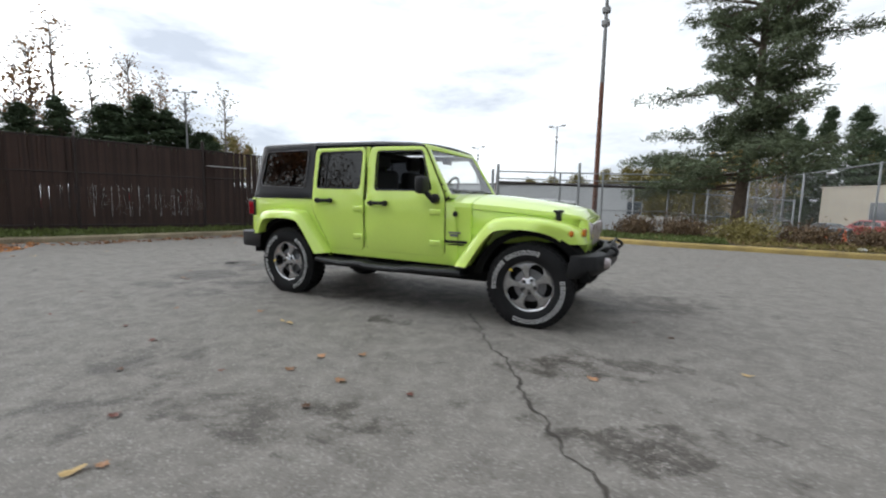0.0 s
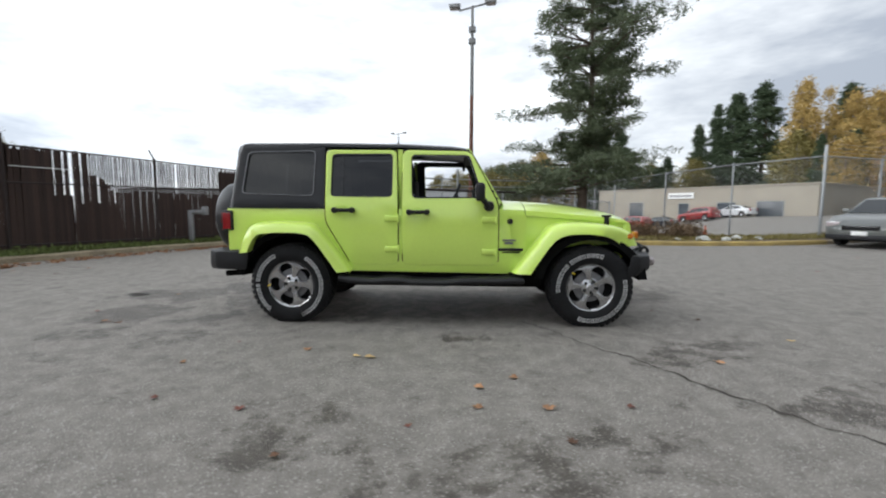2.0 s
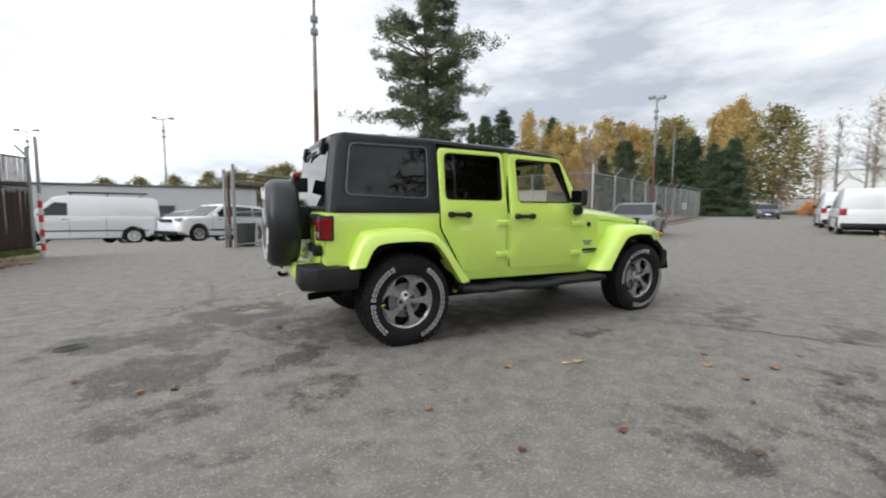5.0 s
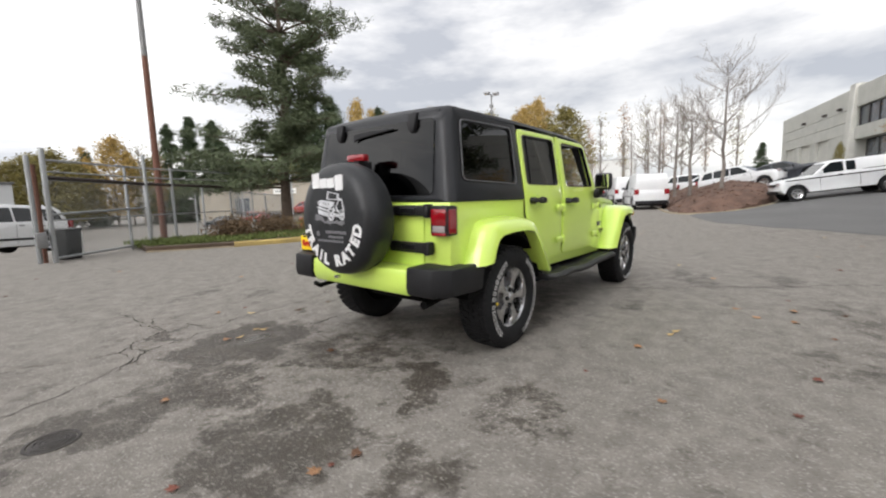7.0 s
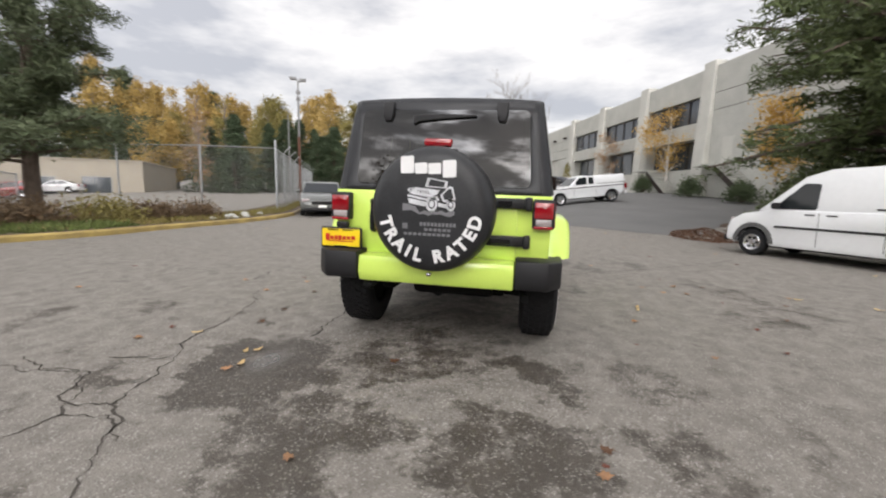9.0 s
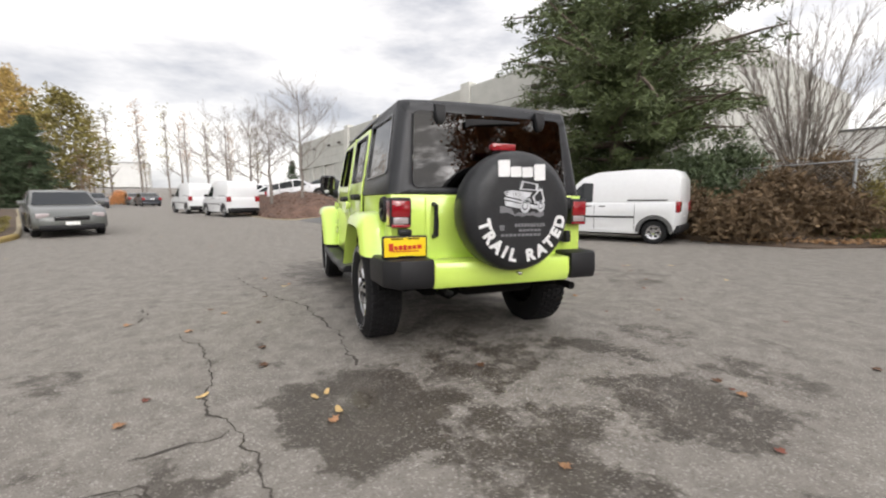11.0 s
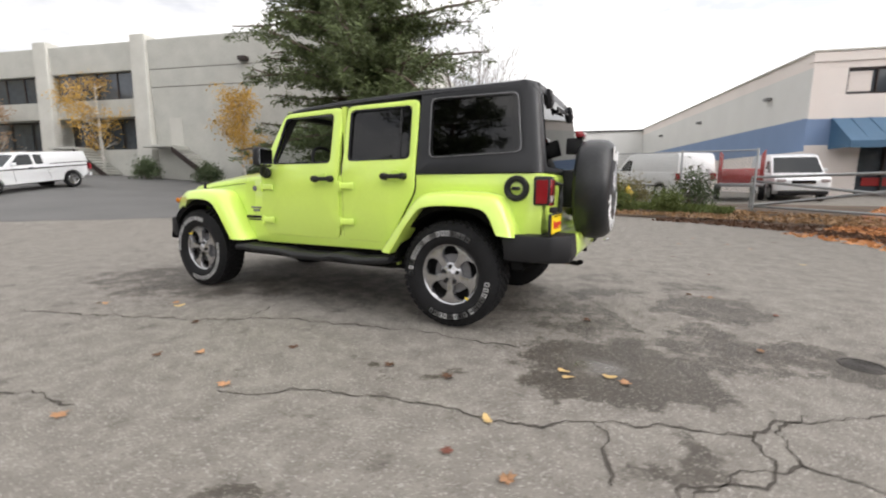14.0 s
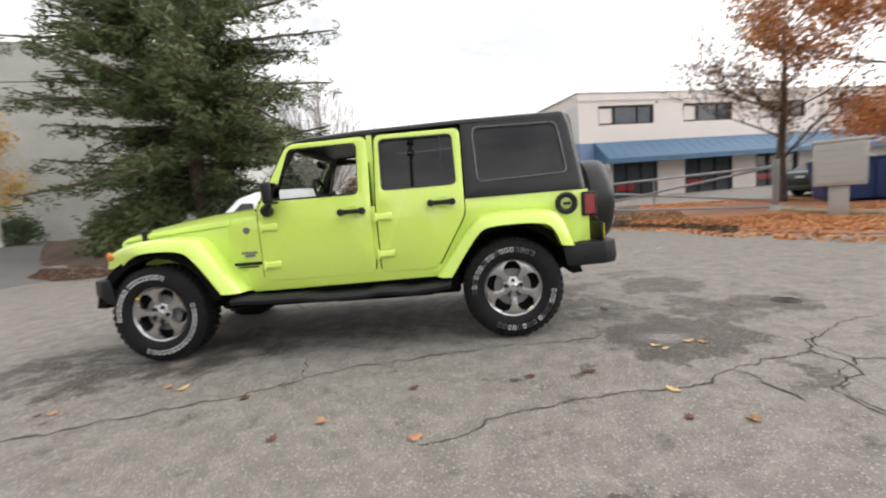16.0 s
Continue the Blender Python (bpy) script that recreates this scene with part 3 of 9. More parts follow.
def kerb(line, w, h, material, label):
    line = rounded(line, 2)
    bm = bmesh.new()
    rings = []
    for i, (x, y) in enumerate(line):
        a, b = line[max(0, i - 1)], line[min(len(line) - 1, i + 1)]
        d = Vector((b[0] - a[0], b[1] - a[1])).normalized()
        nx, ny = -d.y * w / 2, d.x * w / 2
        z, jit = gz(x, y), noise.noise((x * 3, y * 3, 0)) * 0.012
        rings.append([(x - nx, y - ny, z - 0.2), (x - nx, y - ny, z + h * 0.7 + jit), (x - nx * 0.6, y - ny * 0.6, z + h + jit), (x + nx * 0.6, y + ny * 0.6, z + h + jit),
                      (x + nx, y + ny, z + h * 0.7), (x + nx, y + ny, z - 0.2)])
    loft(bm, rings)
    return tagged(part("kerb", bm, material), label, "kerb", kind="structure")


side_road()
# bed by the brown fence
KW = [(-10.6, -4.0), (-9.3, -1.6), (-8.1, 1.3), (-7.25, 4.3), (-6.35, 6.4), (-5.5, 7.9), (-5.25, 9.0)]
FW = [(-13.6, -4.6), (-11.9, -1.5), (-10.5, 1.3), (-8.85, 4.2), (-7.6, 6.3), (-6.2, 8.2), (-5.45, 9.3)]
strip("grass_verge", FW, KW, 0.10, TURF, "strip of rough green grass under the brown fence")
kerb(KW, 0.16, 0.13, KERB_STONE, "worn concrete kerb with fallen leaves along it")
# bed by the pine and the street fence
KE = [(0.8, 10.6), (2.6, 9.55), (4.5, 8.98), (6.2, 9.05), (9.0, 8.75), (11.6, 8.7), (13.2, 9.05), (16.0, 10.2), (28.0, 15.6), (44.0, 22.8)]
FE = [(1.2, 13.2), (3.2, 14.2), (5.2, 14.8), (7.0, 15.2), (9.3, 14.9), (11.0, 12.9), (12.6, 11.5), (15.0, 12.2), (27.0, 17.6), (43.0, 24.8)]
strip("planting_bed", FE, KE, 0.12, SOIL, "brown bed of soil and leaf litter under a pine")
kerb(KE[:2], 0.15, 0.03, KERB_STONE, "flush worn kerb by the gate")
kerb(KE[1:7], 0.17, 0.14, KERB_YELLOW, "kerb with faded yellow paint")
kerb(KE[6:], 0.16, 0.13, KERB_STONE, "worn street kerb of grey concrete")
# bark bank with bare trees: it rises gently at its near end and along both sides
def bank(name, left, right, lift, material, label):
    a, b = rounded(left, 3), rounded(right, 3)
    bm, rings = bmesh.new(), []
    for i, ((x1, y1), (x2, y2)) in enumerate(zip(a, b)):
        up = lift * smooth01(i / (len(a) * 0.38))
        ring = []
        for w, q in ((0, -0.15), (0.02, 0.05), (0.14, 0.36), (0.30, 0.70), (0.48, 0.95), (0.66, 0.92), (0.84, 0.66), (0.97, 0.30), (1.0, -0.15)):
            x, y = x1 + (x2 - x1) * w, y1 + (y2 - y1) * w
            ring.append((x, y, gz(x, y) + q * up + min(0.8, up * 1.6) * (0.24 * noise.noise((x * 0.9, y * 0.9, 3)) + 0.30 * noise.noise((x * 2.3, y * 2.3, 5))) + (0.03 if q > 0 else -0.2)))
        rings.append(ring)
    loft(bm, rings)
    return tagged(part(name, bm, material), label, "bank", kind="structure")


bank("bark_bank", [(18.4, 1.0), (20.0, 1.9), (23.4, 2.9), (30.0, 5.2), (40.0, 9.2)], [(18.5, -0.8), (20.4, -1.9), (25.0, -2.4), (32.0, -0.8), (43.0, 3.6)], 0.92, MULCH,
     "sloping bank of red brown bark mulch under bare trees")
kerb([(33.0, -0.8), (25.0, -2.6), (20.6, -2.1), (18.6, -1.0), (18.2, 0.2), (18.4, 1.2), (20.0, 2.1), (23.4, 3.1), (30.0, 5.4)], 0.13, 0.05, KERB_STONE, "low worn kerb round the bark bank")
# bank below the spruce, verges of weeds and leaves
bank("shrub_bank", [(2.0, -8.6), (3.4, -8.0), (5.0, -8.1), (7.4, -7.5), (9.6, -6.7), (12.0, -6.8), (13.8, -8.8)], [(1.0, -11.0), (2.6, -14.0), (4.4, -15.0), (7.0, -16.0), (10.0, -16.5), (13.0, -15.5), (15.8, -11.5)], 0.42, SOIL,
     "low bank of bare soil and shrubs below a spruce")
bank("weed_verge", [(-2.6, -9.4), (-1.4, -9.9), (0.2, -10.3), (1.4, -10.3), (3.0, -9.2)], [(-3.4, -12.0), (-1.6, -12.8), (0.2, -13.0), (1.6, -12.9), (3.6, -11.0)], 0.12, SOIL, "verge of weeds and dead leaves by the side fence")
LV = ([(-1.6, -9.5), (-3.0, -8.85), (-4.5, -7.8), (-5.4, -6.4), (-5.6, -4.7), (-6.5, -3.1), (-8.4, -1.2), (-12.0, 2.0)], [(-2.2, -14.6), (-4.5, -15.2), (-8.0, -15.2), (-12.0, -13.5), (-15.0, -11.0), (-18.0, -8.5), (-22.0, -5.0), (-24.0, 0.0)])
strip("brown_verge", [q for q in LV[0][:3]], [q for q in LV[1][:3]], 0.015, SOIL, "bare brown verge strewn with leaves")
strip("leaf_verge", LV[0][2:], LV[1][2:], 0.015, LEAF_LITTER, "verge thick with fallen orange leaves")

# ---------------------------------------------------------------- buildings
U15 = Vector((math.cos(radians(15.2)), math.sin(radians(15.2)), 0))
N15 = Vector((U15.y, -U15.x, 0))


def frame_at(origin, u):
    """A pose whose x runs along u on the plan."""
    return Matrix.Translation(origin) @ Matrix.Rotation(math.atan2(u[1], u[0]), 4, "Z")


def wall_block(parent, name, material, x0, x1, y0, y1, z0, z1, label="", w=0.02):
    return part(name, bbox(x0, x1, y0, y1, z0, z1, w, 1), material, parent, label)


def concrete_hall():
    """The long tilt-up hall: local x along its front, y into the building, z from its floor."""
    h = thing("warehouse", "grey tilt-up concrete warehouse with tall pilasters", "building", m=frame_at((28.0, -12.6, 0.9), U15))
    top = 8.80
    pitch = 7.65
    # bays between pilasters: a full-width upper window and a shallow, dark-backed lower opening in each
    for i in range(3):
        x0, x1 = i * pitch + 0.55, (i + 1) * pitch - 0.55
        for z0, z1 in ((-1.2, 2.25), (4.3, 5.4), (7.1, top)):
            wall_block(h, "wall_panel", CONCRETE, x0, x1, -0.40, -0.05, z0, z1)
        win = part("window", bbox(x0, x1, -0.42, -0.36, 5.4, 7.1, 0.01, 1), WINDOW_GLASS, h)
        for k in range(5):
            xm = x0 + 0.05 + k * (x1 - x0 - 0.17) / 4
            part("mullion", bbox(xm, xm + 0.07, -0.35, -0.28, 5.42, 7.08, 0.005, 1), DARK_STEEL, win)
        # flat sheet; its near-black colour stands in for the unlit interior
        low = part("entrance", bbox(x0 - 0.1, x1 + 0.1, -1.0, -0.9, 2.2, 4.35, 0.01, 1), PAINTED_DEPTH, h, "near-black sheet painted as the unlit depth of an entrance")
        for k in range(3):
            part("door_leaf", bbox(x0 + 0.5 + k * 1.9, x0 + 2.1 + k * 1.9, -0.88, -0.82, 2.3, 4.2, 0.01, 1), WINDOW_GLASS, low)
        part("soffit", bbox(x0, x1, -2.0, -0.42, 4.3, 4.4, 0.01, 1), CONCRETE, h)
        part("porch_floor", bbox(x0, x1, -2.0, -0.42, 2.1, 2.24, 0.01, 1), CONCRETE, h)
        for xs in (x0 - 0.1, x1):
            part("reveal", bbox(xs, xs + 0.1, -2.0, -0.12, -1.2, 7.1, 0.01, 1), CONCRETE, h)
    for i in range(4):
        a = i * pitch
        bm = bmesh.new()
        loft(bm, [[(a - 0.55, -0.7, z), (a + 0.55, -0.7, z), (a + 0.55, f, z), (a - 0.55, f, z)] for z, f in ((-1.2, 0.62), (2.5, 0.40), (top + 0.35, 0.10))])
        part("pilaster", bev(bm, 0.03, 1), CONCRETE_EDGE, h, "pale tapered concrete pilaster")
    # blank end wall with two joints
    for z0, z1 in ((-1.2, 5.96), (5.99, 7.03), (7.06, top)):
        wall_block(h, "wall_panel", CONCRETE, -16.5, -0.56, -0.40, -0.02, z0, z1)
    for z in (5.975, 7.045):
        wall_block(h, "joint", DARK_STEEL, -16.5, -0.56, -0.40, -0.04, z - 0.02, z + 0.02, w=0.002)
    # plain far end with three loading docks, joints and small lamps
    e0, e1 = 3 * pitch + 0.56, 42.0
    docks = [(27.6, 31.0), (32.4, 35.8), (37.2, 40.6)]
    for z0, z1 in ((4.9, 5.96), (5.99, 7.03), (7.06, top)):
        wall_block(h, "wall_panel", CONCRETE, e0, e1, -0.40, -0.02, z0, z1)
    for a, b in zip([e0] + [q[1] for q in docks], [q[0] for q in docks] + [e1]):
        wall_block(h, "wall_panel", CONCRETE, a, b, -0.40, -0.02, -1.2, 4.88)
    for a, b in docks:
        dk = part("dock_door", bbox(a, b, -0.40, -0.30, -1.2, 4.9, 0.01, 1), CONCRETE_EDGE, h, "pale roller door in a shallow recess")
        for k in range(8):
            part("door_rib", bbox(a + 0.05, b - 0.05, -0.31, -0.28, 0.6 + k * 0.52, 0.63 + k * 0.52, 0.004, 1), CONCRETE, dk)
    for a in (25.0, 28.4, 34.0):
        part("wall_lamp", bbox(a, a + 0.5, -0.02, 0.30, 7.25, 7.45, 0.04, 2), DARK_STEEL, h, "small dark wall lamp")
    part("side_door", bbox(-2.6, -1.7, -0.02, 0.03, 2.4, 4.1, 0.01, 1), CONCRETE_EDGE, h, "pale flush door")
    wall_block(h, "back_wall", CONCRETE, -16.5, 42.0, -30, -29.6, -0.45, top)
    wall_block(h, "end_wall", CONCRETE, -16.9, -16.5, -30, -0.02, -1.2, top)
    wall_block(h, "end_wall", CONCRETE, 41.6, 42.0, -29.6, -0.41, -1.2, top)
    wall_block(h, "roof", ROOF_GREY, -16.5, 41.6, -29.6, -0.45, top - 0.5, top - 0.35)
    lamp = part("wall_lamp", bbox(-7.6, -7.1, -0.02, 0.40, 7.15, 7.4, 0.04, 2), DARK_STEEL, h, "small dark wall lamp")
    # two stairs with landing slab and rail
    for sx in (-0.75, 6.6):
        st = part("landing", bbox(sx - 2.1, sx, -0.02, 1.25, 2.24, 2.38, 0.02, 1), CONCRETE, h, "concrete landing with steps")
        for k in range(9):
            part("step", bbox(sx - 2.38 - k * 0.25, sx - 2.08 - k * 0.25, 0.10, 1.20, 2.10 - k * 0.18, 2.20 - k * 0.18, 0.01, 1), CONCRETE, st)
        part("stringer", bev(prism(bmesh.new(), [(sx - 2.0, 2.3), (sx - 2.0, 1.95), (sx - 4.3, 0.3), (sx - 4.6, 0.3), (sx - 4.6, 0.5)], 1.18, 1.24), 0.005, 1), DARK_STEEL, st)
    return h


# the hall's local y axis points to the yard side after a half turn, so mirror by facing -N15
concrete_hall()


def white_shop():
    """The two-storey shop: x along its front away from the corner, y out of the front."""
    d = Vector((-U15.x, -U15.y, 0))
    s = thing("shop_building", "white stucco two-storey building with a blue band and awning", "building", m=frame_at((-6.9, -20.3, 0.35), d))
    H = 6.02
    L, D = 34.0, 46.0
    wins = [(1.28, 4.97), (7.07, 10.65), (12.9, 16.5), (18.7, 22.3)]
    doors = [(2.1, 5.15), (7.1, 10.68), (12.5, 16.0), (18.2, 21.7)]

    def row(z0, z1, holes, mt, yo=0.0):
        xs = [0.0]
        for a, b in holes:
            xs += [a, b]
        xs.append(L)
        for a, b in zip(xs[::2], xs[1::2]):
            wall_block(s, "wall_panel", mt, a, b, 0.30 + yo, 0.0 + yo, z0, z1, w=0.01)
    # front lies at y = 0, the inside at y = -0.3 (negative y is out to the yard after the turn)
    row(-1.0, -0.02, [], CREAM_WALL)
    row(-0.02, 2.2, doors, CREAM_WALL)
    row(2.2, 3.3, [], BLUE_BAND)
    row(3.3, 4.28, [], CREAM_WALL)
    row(4.28, 5.35, wins, CREAM_WALL)
    row(5.35, 5.62, [], CREAM_WALL)
    wall_block(s, "parapet", CREAM_WALL, -0.06, L, 0.30, -0.06, 5.62, H)
    for a, b in wins:
        w = part("window", bbox(a, b, 0.16, 0.2, 4.28, 5.35, 0.01, 1), WINDOW_GLASS, s)
        part("window_frame", frame_panel(bmesh.new(), [(a, 4.28), (b, 4.28), (b, 5.35), (a, 5.35)], [(a + .07, 4.35), (b - .07, 4.35), (b - .07, 5.28), (a + .07, 5.28)], lambda u, v, q: (u, 0.06 + q, v), 0.09), DARK_STEEL, w, sharp=0)
        for k in (0.3, 0.72):
            part("mullion", bbox(a + (b - a) * k - 0.03, a + (b - a) * k + 0.03, 0.07, 0.14, 4.33, 5.3, 0.005, 1), DARK_STEEL, w)
        part("curtain", bbox(a + 0.1, a + (b - a) * 0.26, 0.145, 0.155, 4.4, 5.22, 0.003, 1), CREAM_WALL, w, "pale curtain")
    for a, b in doors:
        w = part("shop_window", bbox(a, b, 0.2, 0.24, -0.02, 2.2, 0.01, 1), WINDOW_GLASS, s, "dark shop window")
        for k in (0, 0.33, 0.66, 1):
            part("mullion", bbox(a + (b - a) * k - 0.04, a + (b - a) * k + 0.04, 0.08, 0.18, -0.02, 2.2, 0.005, 1), DARK_STEEL, w)
        part("red_panel", bbox(a + 0.3, a + 1.5, 0.12, 0.17, 0.45, 0.8, 0.01, 1), RED_CAR, w, "red sign panel behind the glass")
    # side wall with its bands
    for z0, z1, mt in ((-1.0, 1.95, CREAM_WALL), (1.95, 3.35, BLUE_BAND), (3.35, 5.42, WHITE_WALL), (5.42, H, CREAM_WALL)):
        wall_block(s, "side_wall", mt, -0.02 if mt is not BLUE_BAND else -0.03, 0.0, D, 0.0, z0, z1, w=0.005)
    wall_block(s, "roof", ROOF_GREY, 0.02, L, D, 0.3, H - 0.5, H - 0.4)
    wall_block(s, "coping", CONCRETE_EDGE, -0.12, 0.12, D, -0.1, H, H + 0.08)
    wall_block(s, "coping", CONCRETE_EDGE, 0.12, L, 0.2, -0.1, H, H + 0.08)
    wall_block(s, "back_wall", WHITE_WALL, 0, L, D, D + 0.3, -1.0, H)
    wall_block(s, "far_side_wall", WHITE_WALL, L, L + 0.3, D, 0, -1.0, H)
    for k in range(3):
        part("wall_lamp", bbox(-0.3, -0.03, 3 + k * 9, 3.35 + k * 9, 4.6, 4.75, 0.03, 1), GREY_POLE, s, "small wall lamp")
    # standing seam awning
    aw = part("awning", bmesh_awning(0.9, L - 2, 1.35), AWNING_BLUE, s, "blue standing seam metal awning")
    part("awning_end", prism_x([(0.0, 3.25), (-1.33, 2.24), (-1.33, 2.02), (0.0, 2.02)], 0.90, 0.94), AWNING_BLUE, aw)
    for k in range(46):
        x = 0.9 + k * 0.68
        bm = bmesh.new()
        loft(bm, [[(x, 0.0, 3.29), (x + .05, 0.0, 3.29), (x + .05, 0.0, 3.34), (x, 0.0, 3.34)], [(x, -1.3, 2.27), (x + .05, -1.3, 2.27), (x + .05, -1.3, 2.32), (x, -1.3, 2.32)]])
        part("seam", bm, AWNING_BLUE, aw)
    return s


def prism_x(poly, x0, x1):
    """A plate of the outline poly in y and z."""
    return loft(bmesh.new(), [[(x, y, z) for y, z in poly] for x in (x0, x1)])


def bmesh_awning(x0, x1, out):
    bm = bmesh.new()
    prism_pts = [(0.0, 3.24), (0.0, 3.31), (-out, 2.28), (-out, 2.00), (-out + 0.04, 2.00), (-out + 0.04, 2.22)]
    a = [bm.verts.new((x0, y, z)) for y, z in prism_pts]
    b = [bm.verts.new((x1, y, z)) for y, z in prism_pts]
    for i in range(len(a)):
        j = (i + 1) % len(a)
        bm.faces.new((a[i], a[j], b[j], b[i]))
    bm.faces.new(a)
    bm.faces.new(b[::-1])
    return bm


white_shop()

# ---------------------------------------------------------------- the lime off-road car
def half_width(z):
    if z <= 1.16:
        return 0.772 - 0.035 * max(0.0, (0.80 - z) / 0.3) ** 2
    return 0.772 - (z - 1.16) * 0.165


def off_roader():
    car = thing("off_road_car", "lime green four-door off-road car with a black hardtop", "car", m=pose(0, 0.035, -0.005, 1.0, 0, 0))

    def side(s, lift=0.0):
        return lambda x, z, d: (x, s * (half_width(z) + lift - d), z)

    # tub: closed block with the rear wheel arches cut out
    arch = [(math.cos(a) * 0.52, 0.42 + math.sin(a) * 0.52) for a in np.linspace(radians(165), radians(0), 12)]
    poly = [(-0.655, 1.155), (-0.66, 0.66), (-0.60, 0.58), (-0.50, 0.555)] + arch + [(0.58, 0.535), (2.16, 0.52), (2.2, 0.62), (2.16, 1.105), (2.05, 1.155)]
    part("tub", bev(prism(bmesh.new(), poly, -0.762, 0.762), 0.018, 2, 40), LIME, car)
    part("cabin_floor", bbox(-0.58, 1.98, -0.70, 0.70, 1.15, 1.168, 0.004, 1), TRIM_DARK, car, "dark carpeted cabin floor")
    # engine bay sides and hood
    rings = []
    for x, w, zt, zb in ((2.05, 0.735, 1.105, 0.70), (2.32, 0.715, 1.09, 0.72), (2.8, 0.655, 1.055, 0.78), (3.2, 0.60, 1.03, 0.80), (3.33, 0.57, 1.02, 0.80)):
        rings.append([(x, -w, zb), (x, -w, zt), (x, w, zt), (x, w, zb)])
    part("engine_bay_panel", bev(loft(bmesh.new(), rings), 0.012, 2, 40), LIME, car)

    def hood_ring(x, w, zs, zc):
        r = [(x, -w, zs - 0.012), (x, -w, zs)]
        for k in range(13):
            a = -1 + k / 6
            bul = (1 - abs(a) ** 3.0)
            r.append((x, a * (w - 0.012), zs + (zc - zs) * (0.30 + 0.70 * bul)))
        return r + [(x, w, zs), (x, w, zs - 0.012)]
    hood = part("hood", loft(bmesh.new(), [hood_ring(x, w, a, b) for x, w, a, b in ((2.325, 0.72, 1.102, 1.234), (2.6, 0.688, 1.082, 1.217), (2.9, 0.650, 1.062, 1.181), (3.2, 0.612, 1.040, 1.134), (3.33, 0.590, 1.028, 1.098), (3.385, 0.575, 1.012, 1.038))]), LIME, car, "lime hood with a raised centre", sharp=30)
    part("cowl", loft(bmesh.new(), [hood_ring(x, w, a, b) for x, w, a, b in ((2.03, 0.755, 1.114, 1.246), (2.18, 0.738, 1.110, 1.243), (2.317, 0.722, 1.103, 1.236))]), LIME, car)
    for s in (-1, 1):
        latch = part("hood_latch", bbox(3.12, 3.17, s * 0.605 - 0.02, s * 0.605 + 0.02, 0.985, 1.085, 0.008), PLASTIC, car, "black rubber hood latch")
        part("latch_cap", bbox(3.10, 3.19, s * 0.605 - 0.025, s * 0.605 + 0.025, 1.08, 1.10, 0.008), PLASTIC, latch)
        part("washer_jet", bbox(2.75, 2.79, s * 0.3 - 0.015, s * 0.3 + 0.015, 1.165, 1.185, 0.005), PLASTIC, hood)
    # grille with slots and lamps
    g = part("grille", bev(prism(bmesh.new(), [(3.30, 0.66), (3.385, 0.66), (3.425, 0.84), (3.40, 1.02), (3.33, 1.03)], -0.575, 0.575), 0.02, 2), LIME, car, "upright grille with seven slots")
    for k in range(7):
        y = (k - 3) * 0.085
        part("slot", bbox(3.385, 3.435, y - 0.024, y + 0.024, 0.76, 0.97, 0.012), CLEAR_LENS, g, "bright slot insert")
    for s in (-1, 1):
        hl = part("headlight", lathe(bmesh.new(), [(0.0, 0.055), (0.06, 0.05), (0.095, 0.02), (0.105, 0.0), (0.105, -0.03)], 28), CLEAR_LENS, g, "round clear headlight", m=pose(3.385, s * 0.44, 0.90, 0, 0, -90))
        part("bezel", lathe(bmesh.new(), [(0.105, -0.03), (0.105, 0.012), (0.118, 0.012), (0.12, -0.03)], 28), CHROME, hl)
    # wheel arch flares
    def flare(s, out, inn, inner_y, name):
        out, inn = rounded(out, 2), rounded(inn, 2)
        rings = []
        for i, ((xo, zo), (xi, zi)) in enumerate(zip(out, inn)):
            iy = inner_y[0] + (inner_y[1] - inner_y[0]) * i / (len(out) - 1)
            mx, mz = xo * .62 + xi * .38, zo * .62 + zi * .38
            t = max(0.0, xo - 3.06) * 0.30      # the front tip is drawn in towards the grille
            rings.append([(xo, s * min(iy, 0.79 - t), zo + 0.004), (xo, s * (0.80 - t), zo), (xo * .9 + xi * .1, s * (0.875 - t), zo * .9 + zi * .1), (mx, s * (0.915 - t), mz), (xi, s * (0.932 - t), zi),
                          (xi, s * (0.905 - t), zi - 0.002), (xi * 1.0, s * 0.70, zi + 0.02)])
        return part(name, loft(bmesh.new(), rings), LIME, car, "lime wheel arch flare", sharp=50)
    for s in (-1, 1):
        flare(s, [(-0.515, 0.715), (-0.430, 0.945), (-0.345, 1.028), (0.185, 1.032), (0.300, 0.965), (0.612, 0.545)], [(-0.390, 0.730), (-0.325, 0.885), (-0.22, 0.924), (0.170, 0.926), (0.270, 0.865), (0.490, 0.540)], (0.75, 0.75), "rear_flare")
        flare(s, [(2.195, 0.538), (2.475, 0.925), (2.600, 1.030), (3.030, 1.032), (3.360, 0.948), (3.415, 0.81)], [(2.355, 0.540), (2.565, 0.865), (2.690, 0.926), (2.980, 0.926), (3.150, 0.875), (3.225, 0.810)], (0.72, 0.54), "front_flare")
        for cx, r0, r1, iy in ((0.0, 0.50, 0.60, 0.02), (2.946, 0.47, 0.57, 0.40)):
            bm = bmesh.new()
            rings = []
            for a in np.linspace(radians(172), radians(8), 16):
                c, q = math.cos(a), math.sin(a)
                rings.append([(cx + c * r0, s * iy, 0.42 + q * r0), (cx + c * r1, s * iy, 0.42 + q * r1 * 0.9), (cx + c * r1 * 0.95, s * 0.83, 0.42 + q * r1 * 0.88), (cx + c * r0 * 0.98, s * 0.83, 0.42 + q * r0 * 0.95)])
            part("wheel_well_liner", loft(bm, rings), UNDER, car, "black plastic wheel well liner with shade put into its colour")
